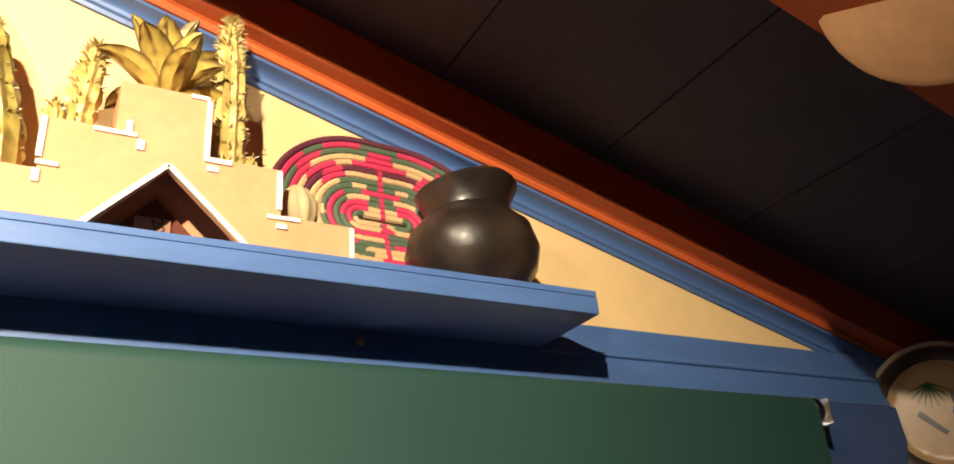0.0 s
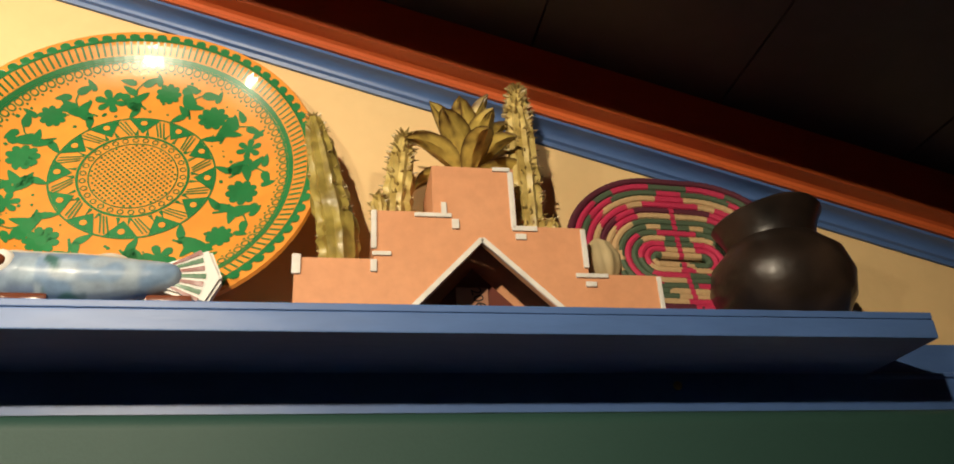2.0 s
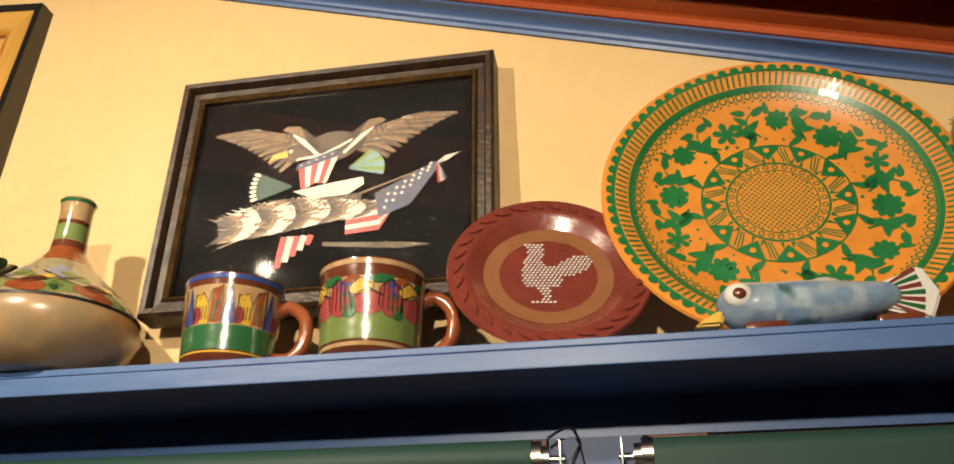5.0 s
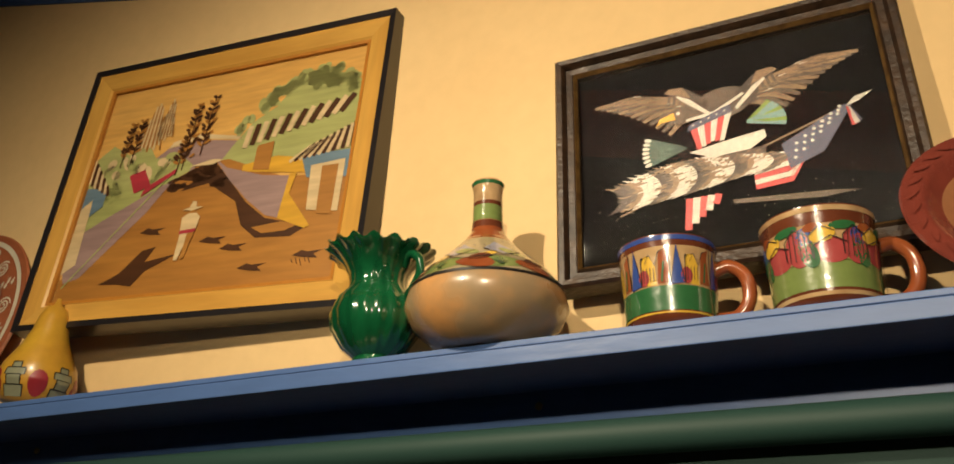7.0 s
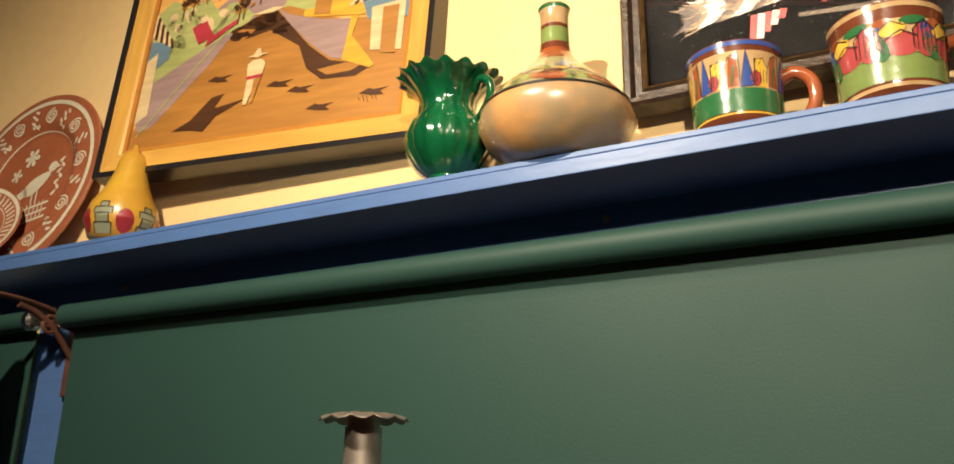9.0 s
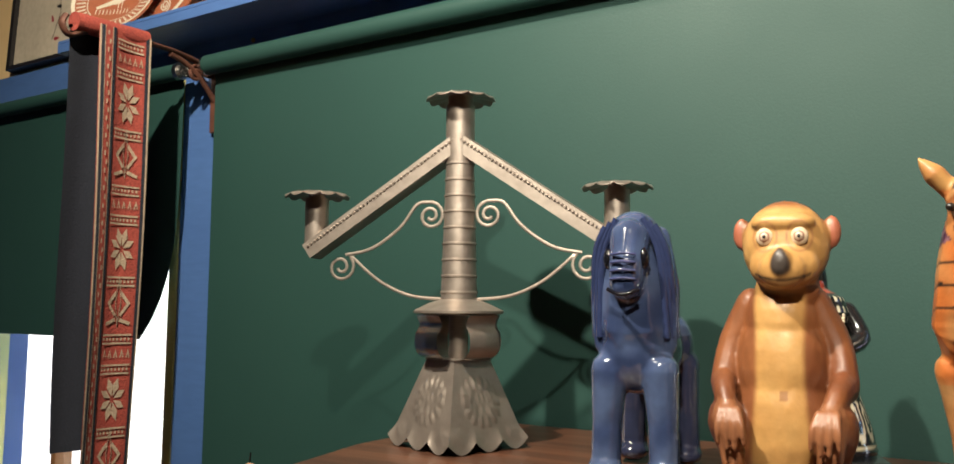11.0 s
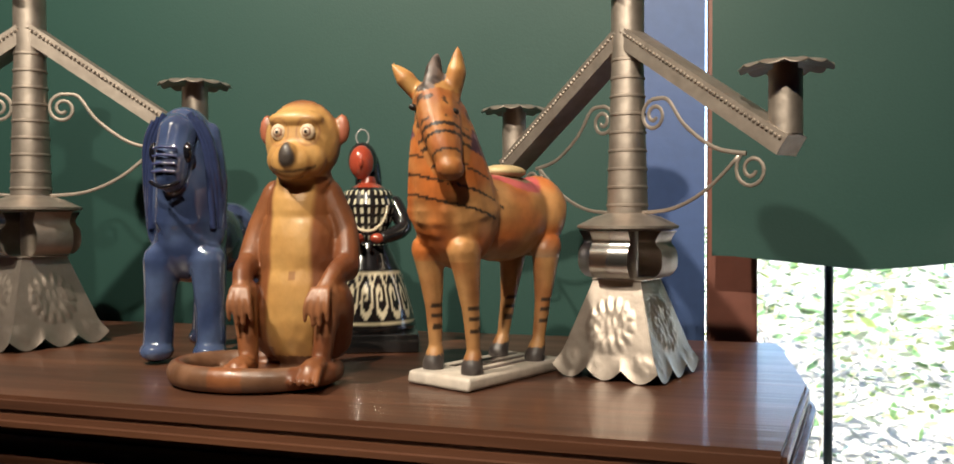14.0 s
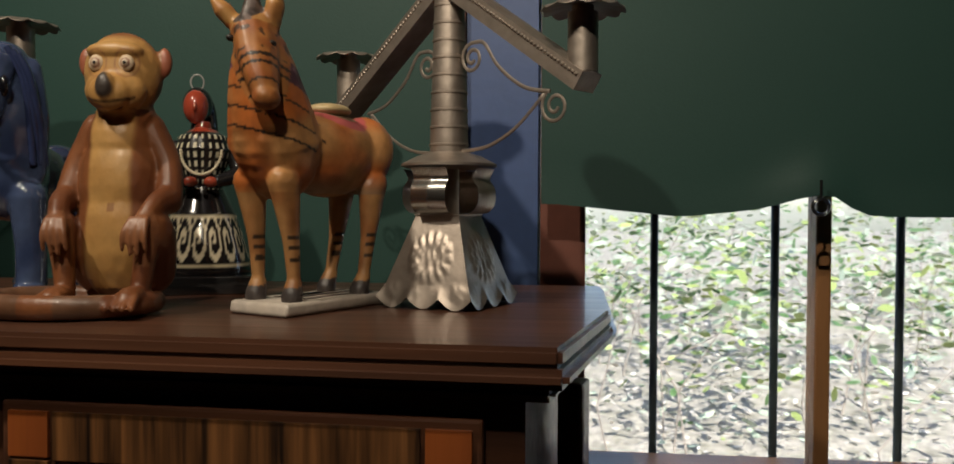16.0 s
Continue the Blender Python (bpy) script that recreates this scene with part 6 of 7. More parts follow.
def candelabrum(m, label, turn):
    th = thing("tin_candelabrum", label, "candelabrum", m, group="tin candelabra")
    T = M["tin"]
    BH = 0.112
    for k in range(4):
        bm = bmesh.new()
        nu, nv = 36, 26
        g = []
        for j in range(nv + 1):
            v = j / nv
            row = []
            for i in range(nu + 1):
                u = -1 + 2 * i / nu
                wv = 0.030 + 0.036 * v
                z = BH * (1 - v)
                if v > 0.75:
                    z += 0.013 * (1 - abs(math.sin(1.5 * math.pi * (u + 1)))) * ((v - 0.75) / 0.25)
                px, pz = u * wv, BH * (1 - v)
                rr = math.hypot(px, pz - 0.060) / 1.25
                aa = math.atan2(pz - 0.060, px)
                emb = 0.0
                if rr < 0.0235:
                    emb = 0.0028 * (0.5 + 0.5 * math.cos(14 * aa)) * (1 if rr > 0.016 else 0) + 0.0022 * (1 if 0.0125 < rr < 0.0155 else 0)
                    if rr < 0.012:
                        emb = 0.0022 * (0.5 + 0.5 * math.cos(px * 1700) * math.cos(pz * 1700))
                for sx in (-1, 1):
                    r2 = math.hypot(px - sx * 0.045, pz - 0.020)
                    if r2 < 0.009:
                        emb = 0.002 * (0.5 + 0.5 * math.cos(5 * math.atan2(pz - 0.020, px - sx * 0.045)))
                row.append(bm.verts.new((px, -wv - emb, z + 0.001)))
            g.append(row)
        for j in range(nv):
            for i in range(nu):
                bm.faces.new((g[j][i], g[j][i + 1], g[j + 1][i + 1], g[j + 1][i]))
        bmesh.ops.solidify(bm, geom=bm.faces[:], thickness=0.0008)
        part("base_panel", bm, T, th, m=pose(0, 0, 0, 0, 0, 90 * k + turn), sharp=60)
    part("neck_plate", box(-0.032, 0.032, -0.032, 0.032, 0.1125, 0.1145, 0.0008), T, th, smooth=False, m=pose(0, 0, 0, 0, 0, turn))
    for k in range(4):
        prof = smooth_curve([(0.031, 0, 0.1148), (0.044, 0, 0.117), (0.053, 0, 0.128), (0.053, 0, 0.146), (0.046, 0, 0.157), (0.049, 0, 0.166), (0.053, 0, 0.171)], 5)
        bm = bmesh.new()
        rows = [[bm.verts.new(Vector((p.x + 0.002 * (1 - abs(t)) , t * 0.024, p.z))) for t in (-1, -0.85, -0.1, 0, 0.1, 0.85, 1)] for p in prof]
        for a, b in zip(rows, rows[1:]):
            for i in range(6):
                bm.faces.new((a[i], a[i + 1], b[i + 1], b[i]))
        bmesh.ops.solidify(bm, geom=bm.faces[:], thickness=0.0008)
        # front strap in brighter nickel, the other three in tarnished tin
        part("curved_strap", bm, M["steel"] if k == 3 else T, th, "curved tin strap", m=pose(0, 0, 0, 0, 0, 90 * k + turn))
    part("core", tube([(0, 0, 0.1146), (0, 0, 0.173)], 0.013, 20), T, th)
    part("drip_disc", lathe([(0, 0.171), (0.048, 0.171), (0.060, 0.174), (0.060, 0.177), (0.040, 0.187), (0.024, 0.192), (0, 0.192)], 56), T, th)
    prof = [(0, 0.190), (0.0242, 0.190)]
    for k in range(9):
        z = 0.199 + 0.0216 * k
        r = 0.0240 - 0.0050 * k / 8
        prof += [(r, z), (r + 0.0012, z + 0.001), (r + 0.0012, z + 0.003), (r, z + 0.004)]
    prof += [(0.0195, 0.40), (0.0195, 0.455), (0, 0.455)]
    part("shaft", lathe(prof, 32), T, th, "ringed tin shaft")
    part("drip_cup", scalloped_cup(0.045, 0.0055), T, th, "scalloped tin drip cup", m=Matrix.Translation((0, 0, 0.468)))
    part("cup_neck", tube([(0, 0, 0.4552), (0, 0, 0.467)], 0.017, 20), T, th)
    for s in (-1, 1):
        a, b = Vector((0, 0, 0.404)), Vector((s * 0.218, 0, 0.258))
        dv = (b - a).normalized()
        up = Vector((-dv.z * s, 0, dv.x * s))
        bm = bmesh.new()
        ring = []
        for p in (a, b):
            ring.append([bm.verts.new(p + Vector((0, y, 0)) + up * t) for y, t in ((-0.017, -0.012), (0.017, -0.012), (0.017, 0.010), (0.0, 0.0125), (-0.017, 0.010))])
        for i in range(5):
            bm.faces.new((ring[0][i], ring[0][(i + 1) % 5], ring[1][(i + 1) % 5], ring[1][i]))
        bm.faces.new(ring[0]), bm.faces.new(ring[1][::-1])
        arm = part("arm", bm, T, th, "embossed tin arm", smooth=False)
        bm = bmesh.new()
        for k in range(44):
            p = a.lerp(b, (k + 0.7) / 44.8)
            for y in (-0.0175, 0.0175):
                bmesh.ops.create_icosphere(bm, subdivisions=1, radius=0.0024, matrix=Matrix.Translation(p + Vector((0, y, 0)) + up * 0.004))
        tagged(part("beaded_edge", bm, T, arm), kind="stuff")
        c = b.lerp(a, 0.06) + up * 0.010
        part("candle_tube", tube([c - Vector((0, 0, 0.006)), c + Vector((0, 0, 0.058))], 0.0165, 20), T, th)
        part("drip_cup", scalloped_cup(0.044, 0.0055), T, th, "scalloped tin drip cup", m=Matrix.Translation(c + Vector((0, 0, 0.066))))
        part("cup_neck", tube([c + Vector((0, 0, 0.058)), c + Vector((0, 0, 0.065))], 0.012, 16), T, th)
        sp = ribbon_spiral((s * 0.041, 0, 0.305), 0.0195, 1.7, radians(75), s)[::-1]
        wire = sp + smooth_curve([sp[-1], (s * 0.062, 0, 0.320), (s * 0.085, 0, 0.29), (s * 0.125, 0, 0.262), (s * 0.165, 0, 0.253)], 5)[1:]
        part("scroll_wire", tube(wire, 0.0024, 8, flat=0.6, up=(0, 1, 0)), T, th, "curled wire scroll")
        wire = smooth_curve([(s * 0.020, 0, 0.192), (s * 0.07, 0, 0.197), (s * 0.115, 0, 0.217), (s * 0.155, 0, 0.250)], 6) + ribbon_spiral((s * 0.172, 0, 0.236), 0.0205, 1.6, radians(130), s)
        part("scroll_wire", tube(wire, 0.0022, 8, flat=0.6, up=(0, 1, 0)), T, th, "curled wire scroll")
    return th


candelabrum(pose(-1.186, -0.298, CAB, 0, 0, 17), "tarnished tin three-armed candelabrum without candles beside a blue horse", -35)
candelabrum(pose(-0.420, -0.322, CAB, 0, 0, -38) @ Matrix.Scale(0.87, 4), "tarnished tin three-armed candelabrum without candles at the cabinet end", 18)

# ---- clay animals ----
GLOSSP = pigment_mat("painted_clay", 0.42, 0.45, 0.12, 60, 0.35)


def statue(name, bm, rule, label, category, m, material, extra=()):
    """One painted mesh; extra: small bodies (bmesh, colour) joined on."""
    paint(bm, rule)
    layer = bm.verts.layers.float_color["pigment"]
    for more, col in extra:
        start = len(bm.verts)
        me = bpy.data.meshes.new("x")
        more.to_mesh(me)
        more.free()
        bm.from_mesh(me)
        bm.verts.ensure_lookup_table()
        for v in bm.verts[start:]:
            v[layer] = (*col, 1)
    ob = part(name, bm, material, None, "", m=m, sharp=70)
    return tagged(ob, label, category)


def mini(fn, *a, **k):
    bm = bmesh.new()
    fn(bm, *a, **k)
    return bm


# monkey
bm = bmesh.new()
ball(bm, (0, 0.008, 0.072), (0.055, 0.046, 0.068), sub=3)
ball(bm, (0, 0.006, 0.118), (0.050, 0.040, 0.062), sub=3)
ball(bm, (0, 0.006, 0.158), (0.040, 0.034, 0.040), sub=3)
ball(bm, (0.006, 0.000, 0.224), (0.046, 0.036, 0.040), sub=3)
ball(bm, (0.006, -0.022, 0.206), (0.036, 0.022, 0.021), sub=3)
ball(bm, (0.006, -0.038, 0.203), (0.024, 0.014, 0.017), sub=3)
ball(bm, (0.006, -0.048, 0.208), (0.011, 0.010, 0.013), sub=3)
ball(bm, (0.006, -0.024, 0.243), (0.034, 0.014, 0.009), sub=3)
ball(bm, (0.006, 0.004, 0.186), (0.036, 0.028, 0.024), sub=2)
for s in (-1, 1):
    ball(bm, (0.006 + s * 0.047, 0.004, 0.236), (0.010, 0.007, 0.015), sub=2)
    limb(bm, [(s * 0.034, 0.012, 0.172), (s * 0.054, 0.010, 0.138), (s * 0.062, -0.004, 0.106)], [0.017, 0.0165, 0.015])
    limb(bm, [(s * 0.062, -0.004, 0.106), (s * 0.057, -0.032, 0.100), (s * 0.048, -0.052, 0.082)], [0.015, 0.012, 0.010])
    limb(bm, [(s * 0.036, 0.012, 0.040), (s * 0.055, -0.024, 0.072), (s * 0.052, -0.040, 0.080)], [0.026, 0.021, 0.0175])
    limb(bm, [(s * 0.052, -0.040, 0.078), (s * 0.047, -0.042, 0.045), (s * 0.043, -0.046, 0.016)], [0.017, 0.0125, 0.011])
    ball(bm, (s * 0.043, -0.066, 0.018), (0.015, 0.024, 0.010), sub=2)
    for k in range(4):
        limb(bm, [(s * 0.043 + 0.0075 * (k - 1.5), -0.080, 0.018), (s * 0.043 + 0.0095 * (k - 1.5), -0.098, 0.010)], [0.0044, 0.0036], 8)
        limb(bm, [(s * 0.048 + 0.0058 * (k - 1.5), -0.058, 0.086), (s * 0.046 + 0.0082 * (k - 1.5), -0.066, 0.074), (s * 0.045 + 0.0088 * (k - 1.5), -0.064, 0.054 + 0.004 * abs(k - 1.5))], [0.0046, 0.0036, 0.0026], 8)
ringp = [(-0.038 + 0.094 * math.cos(a), -0.036 + 0.066 * math.sin(a), 0.011) for a in np.linspace(0.9, 0.9 + P2 * 0.9, 40)]
tube(ringp, [0.0095 + 0.002 * math.sin(0.08 * i) for i in range(40)], 12, bm)
bmesh.ops.create_cone(bm, cap_ends=True, segments=40, radius1=0.082, radius2=0.084, depth=0.008, matrix=Matrix.Translation((-0.030, -0.040, 0.005)) @ Matrix.Diagonal((1, 0.8, 1, 1)))
bm = fuse(bm, 0.0020, 4)


def monkey_paint(p, n):
    brown = mixc((0.155, 0.050, 0.018), (0.235, 0.085, 0.030), 0.5 + 1.0 * noise.noise(p * 18))
    tan = mixc((0.52, 0.30, 0.10), (0.46, 0.25, 0.078), 0.5 + 0.8 * noise.noise(p * 30))
    c = brown
    if p.z < 0.190:
        half = 0.024 + 0.10 * max(0.0, 0.11 - p.z) * (p.z > 0.03) + 0.06 * max(0, p.z - 0.14)
        belly = (half + 0.004 - abs(p.x)) / 0.008 if n.y < -0.1 and 0.014 < p.z and p.y > -0.056 else -1
        c = mixc(brown, tan, belly)
        if (p.x - 0.004) ** 2 + (p.z - 0.098) ** 2 < 0.0045**2 and n.y < 0:
            c = mixc(c, (0.28, 0.13, 0.045), 0.8)
        if p.z < 0.022 and abs(abs(p.x) - 0.043) > 0.02:
            c = mixc((0.20, 0.10, 0.055), (0.13, 0.06, 0.03), 0.5 + noise.noise(p * 60))
        if p.y < -0.048 and 0.045 < p.z < 0.095:
            c = mixc(c, (0.30, 0.13, 0.06), 0.6)
    else:
        c = mixc(brown, tan, (-p.y - 0.002) / 0.014 + 0.3)
        c = mixc(c, brown, (p.z - 0.252) / 0.010)
        r = math.hypot((p.x - 0.006) / (0.006 + 0.35 * max(0, 0.219 - p.z)), (p.z - 0.209) / 0.012)
        c = mixc(c, (0.06, 0.048, 0.042), (1.15 - r) * 3 if p.y < -0.046 else 0)
        if abs(p.x - 0.006) > 0.046:
            c = mixc((0.20, 0.08, 0.03), (0.34, 0.11, 0.06), 1.0 if n.y < -0.4 else 0.0)
        if p.y < -0.024 and abs(p.x - 0.006) < 0.028:
            c = mixc(c, (0.05, 0.02, 0.012), 1.0 - abs(p.z - 0.1935 - 7.0 * (p.x - 0.006) ** 2) / 0.0022)
        for sx in (-1, 1):
            rr = math.hypot(p.x - 0.006 - sx * 0.0175, p.z - 0.2305)
            if p.y < -0.02:
                c = mixc(c, (0.33, 0.16, 0.06), 1 - abs(rr - 0.0125) / 0.0022)
    return c


ex = []
for s in (-1, 1):
    for rad, off, colour in ((0.0095, 0.0, (0.66, 0.52, 0.36)), (0.0066, 0.0014, (0.36, 0.20, 0.14)), (0.0048, 0.0024, (0.66, 0.55, 0.42)), (0.0026, 0.0034, (0.03, 0.02, 0.02))):
        ex.append((mini(ball, (0.006 + s * 0.0175, -0.0325 - off, 0.2305), (rad, 0.0042, rad * 0.86)), colour))
statue("clay_monkey", bm, monkey_paint, "brown painted clay monkey seated on its coiled tail", "statue", pose(-0.742, -0.428, CAB + 0.001, 0, 0, 6) @ Matrix.Diagonal((0.84, 0.9, 1.065, 1)), pigment_mat("monkey_clay", 0.42, 0.45, 0.12, 70, 0.2), ex)

# striped donkey
bm = bmesh.new()
ball(bm, (0, 0.028, 0.162), (0.042, 0.066, 0.046), sub=3)
ball(bm, (0, -0.036, 0.158), (0.042, 0.038, 0.047), sub=3)
ball(bm, (0, 0.078, 0.164), (0.041, 0.030, 0.044), sub=3)
limb(bm, [(0, -0.036, 0.168), (0.006, -0.048, 0.212), (0.012, -0.056, 0.252)], [0.046, 0.037, 0.026])
limb(bm, [(0.013, -0.062, 0.268), (0.028, -0.072, 0.240), (0.042, -0.078, 0.212)], [0.0225, 0.0185, 0.0120])
ball(bm, (0.044, -0.079, 0.206), (0.0140, 0.0125, 0.012), sub=2)
limb(bm, [(0.000, -0.070, 0.274), (-0.010, -0.078, 0.290), (-0.018, -0.084, 0.302)], [0.008, 0.0095, 0.002], 10)
limb(bm, [(0.025, -0.054, 0.276), (0.029, -0.050, 0.298), (0.030, -0.048, 0.318)], [0.008, 0.009, 0.002], 10)
limb(bm, [(0.016, -0.070, 0.278), (0.012, -0.062, 0.298), (0.010, -0.056, 0.312)], [0.009, 0.008, 0.003], 10)
ball(bm, (0.004, -0.03, 0.236), (0.008, 0.016, 0.014), sub=2)
for x, y in ((-0.026, -0.052), (0.026, -0.052), (-0.024, 0.076), (0.026, 0.076)):
    limb(bm, [(x, y, 0.130), (x * 1.06, y + 0.002, 0.075), (x * 1.12, y, 0.030)], [0.0175, 0.0098, 0.0074])
    limb(bm, [(x * 1.12, y, 0.030), (x * 1.14, y - 0.006, 0.016)], [0.0098, 0.0135])
bm = fuse(bm, 0.002, 4)


def donkey_paint(p, n):
    c = mixc((0.50, 0.145, 0.03), (0.50, 0.25, 0.09), 0.5 + 1.6 * noise.noise(p * 26))
    c = mixc(c, (0.30, 0.20, 0.12), (0.145 - p.z) / 0.03 if p.z > 0.1 and p.y > -0.02 else 0)
    if p.z < 0.12:
        c = mixc((0.46, 0.24, 0.09), (0.36, 0.15, 0.05), 0.5 + noise.noise(p * 40))
        if abs(p.z - 0.062) < 0.016 and math.sin(p.z * 600) > 0.35 and n.x - 6 * abs(p.z - 0.062) > 0.35:
            c = mixc(c, (0.02, 0.015, 0.012), 0.85)
    if p.z < 0.027:
        c = mixc((0.10, 0.085, 0.08), (0.05, 0.04, 0.04), 0.5 + noise.noise(p * 90))
    poll, axis = Vector((0.013, -0.062, 0.268)), Vector((0.029, -0.016, -0.056)).normalized()
    h = (p - poll).dot(axis)
    off = (p - poll - axis * h).length
    head = -0.03 < h < 0.085 and off < 0.026 - 0.14 * max(0, h - 0.01) + 0.004
    if p.y < -0.005 and 0.16 < p.z < 0.262 and not head:
        w = p.z + 0.34 * (p.y + 0.05)
        for lv in (0.172, 0.190, 0.208):
            if abs(w - lv + 0.003 * math.sin(p.x * 60)) < 0.0012 and n.y < 0.35:
                c = (0.02, 0.014, 0.012)
        if abs(w - 0.236) < 0.011:
            c = mixc((0.06, 0.012, 0.045), (0.24, 0.13, 0.18), 3 * (noise.noise(p * 150) - 0.05))
    if p.z > 0.276:
        c = mixc((0.52, 0.28, 0.09), (0.42, 0.19, 0.06), 0.5 + noise.noise(p * 80))
        if abs(p.x - 0.012 - 0.2 * (0.3 - p.z)) < 0.0095 and p.z > 0.272:
            c = mixc((0.045, 0.035, 0.032), (0.18, 0.14, 0.13), 0.5 + 2 * noise.noise(p * 140))
    if head and h > 0.0:
        c = mixc((0.46, 0.19, 0.055), (0.36, 0.12, 0.035), 0.5 + noise.noise(p * 90))
        if min(abs(h - 0.036), abs(h - 0.044)) < 0.0016 or abs(h - 0.060) < 0.0012:
            c = (0.03, 0.02, 0.015)
        if noise.noise(p * 120 + Vector((4, 2, 9))) > 0.28 and h < 0.03:
            c = mixc(c, (0.05, 0.03, 0.02), 0.8)
    sd = math.hypot(p.x / 0.034, (p.y - 0.035) / 0.036)
    if p.z > 0.188 and p.y > -0.02:
        if sd < 0.72:
            c = mixc((0.50, 0.38, 0.22), (0.32, 0.23, 0.14), 0.5 + noise.noise(p * 70))
        elif sd < 1.0:
            c = (0.48, 0.10, 0.10)
    return c


slabm = box(-0.046, 0.046, -0.085, 0.112, 0.0, 0.013, 0.004)
for v in slabm.verts:
    v.co += Vector((0.004 * noise.noise(v.co * 40), 0.004 * noise.noise(v.co * 40 + Vector((5, 0, 0))), 0))
st = [(slabm, (0.62, 0.55, 0.48))]
for k in range(3):
    st.append((box(-0.026 + 0.022 * k, -0.018 + 0.022 * k, -0.03, 0.10, 0.0128, 0.0138), (0.14, 0.10, 0.09)))
for x, y, z in ((0.006, -0.084, 0.262), (0.038, -0.064, 0.258)):
    st.append((mini(ball, (x, y, z), (0.0042, 0.004, 0.0034)), (0.02, 0.015, 0.012)))
st.append((mini(ball, (0.0, 0.030, 0.209), (0.026, 0.022, 0.008), None, 3), (0.55, 0.42, 0.22)))
statue("clay_donkey", bm, donkey_paint, "orange painted clay donkey with black stripes on a white base", "statue", pose(-0.560, -0.388, CAB + 0.0005, 0, 0, -25), GLOSSP, st)
# long barrel and leaning neck over close-set feet
for v in bpy.data.objects["clay_donkey"].data.vertices:
    k = max(0.0, min(1.0, (v.co.z - 0.02) / 0.16))
    v.co.x *= 0.84 + 0.06 * k
    v.co.y = v.co.y * (0.80 + 0.38 * k) - 0.10 * max(0.0, v.co.z - 0.20)

# blue horse
bm = bmesh.new()
ball(bm, (0, 0.02, 0.135), (0.038, 0.062, 0.044), sub=3)
ball(bm, (0, -0.030, 0.140), (0.040, 0.036, 0.052), sub=3)
ball(bm, (0.004, 0.072, 0.138), (0.038, 0.030, 0.044), sub=3)
limb(bm, [(0, -0.030, 0.160), (0, -0.036, 0.205), (0, -0.034, 0.246)], [0.042, 0.037, 0.028])
ball(bm, (0, -0.042, 0.262), (0.0275, 0.024, 0.024), sub=3)
limb(bm, [(0, -0.058, 0.255), (0, -0.072, 0.226), (0, -0.076, 0.206)], [0.0225, 0.0195, 0.018])
for s in (-1, 1):
    limb(bm, [(s * 0.026, -0.034, 0.258), (s * 0.036, -0.040, 0.200), (s * 0.037, -0.040, 0.140)], [0.012, 0.013, 0.008])
    for y in (-0.044, 0.078):
        limb(bm, [(s * 0.027, y, 0.115), (s * 0.030, y, 0.060), (s * 0.031, y - 0.002, 0.020)], [0.021, 0.0165, 0.0165])
        ball(bm, (s * 0.031, y - 0.006, 0.0125), (0.0195, 0.021, 0.0125), sub=2)
limb(bm, [(0.01, 0.098, 0.150), (0.016, 0.112, 0.110), (0.014, 0.110, 0.05)], [0.012, 0.014, 0.008])
bm = fuse(bm, 0.0025, 4)
ex = []
for s in (-1, 1):
    ex.append((mini(ball, (s * 0.0185, -0.075, 0.232), (0.0062, 0.006, 0.012)), (0.006, 0.006, 0.009)))
for k in range(4):
    ex.append((tube([(-0.013, -0.088 - 0.0012 * k, 0.236 - 0.0085 * k), (0.0, -0.0965 + 0.0 * k, 0.237 - 0.0085 * k), (0.013, -0.088 - 0.0012 * k, 0.236 - 0.0085 * k)], 0.0016, 8), (0.05, 0.06, 0.15)))
ex.append((tube(smooth_curve([(-0.016, -0.090, 0.200), (0, -0.0965, 0.194), (0.016, -0.090, 0.200)], 4), 0.0022, 8), (0.008, 0.008, 0.012)))
for s in (-1, 1):
    for k in range(3):
        ex.append((tube(smooth_curve([(s * (0.014 + 0.006 * k), -0.060, 0.276 - 0.004 * k), (s * (0.031 + 0.004 * k), -0.056, 0.235), (s * (0.036 + 0.004 * k), -0.050 + 0.006 * k, 0.150)], 5), 0.0042, 8), (0.030, 0.042, 0.11)))
HG = pigment_mat("blue_clay_glaze", 0.12, 0.12, 1.0, 60)
# rear body and hind legs below the back get one flat, darker blue
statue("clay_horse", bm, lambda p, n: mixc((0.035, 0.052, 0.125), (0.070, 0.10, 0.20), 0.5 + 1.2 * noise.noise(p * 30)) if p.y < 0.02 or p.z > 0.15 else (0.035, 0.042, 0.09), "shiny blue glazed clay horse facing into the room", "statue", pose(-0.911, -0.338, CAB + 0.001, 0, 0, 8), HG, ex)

# figurine in a black dress
bm = lathe([(0, 0.022), (0.058, 0.022), (0.060, 0.028), (0.053, 0.060), (0.040, 0.098), (0.027, 0.124), (0.024, 0.132), (0.030, 0.155), (0.036, 0.178), (0.030, 0.195), (0.011, 0.206), (0.009, 0.214), (0, 0.216)], 160)
prof2 = bmesh.ops.subdivide_edges(bm, edges=[e for e in bm.edges if abs(e.verts[0].co.z - e.verts[1].co.z) > 0.008], cuts=9)


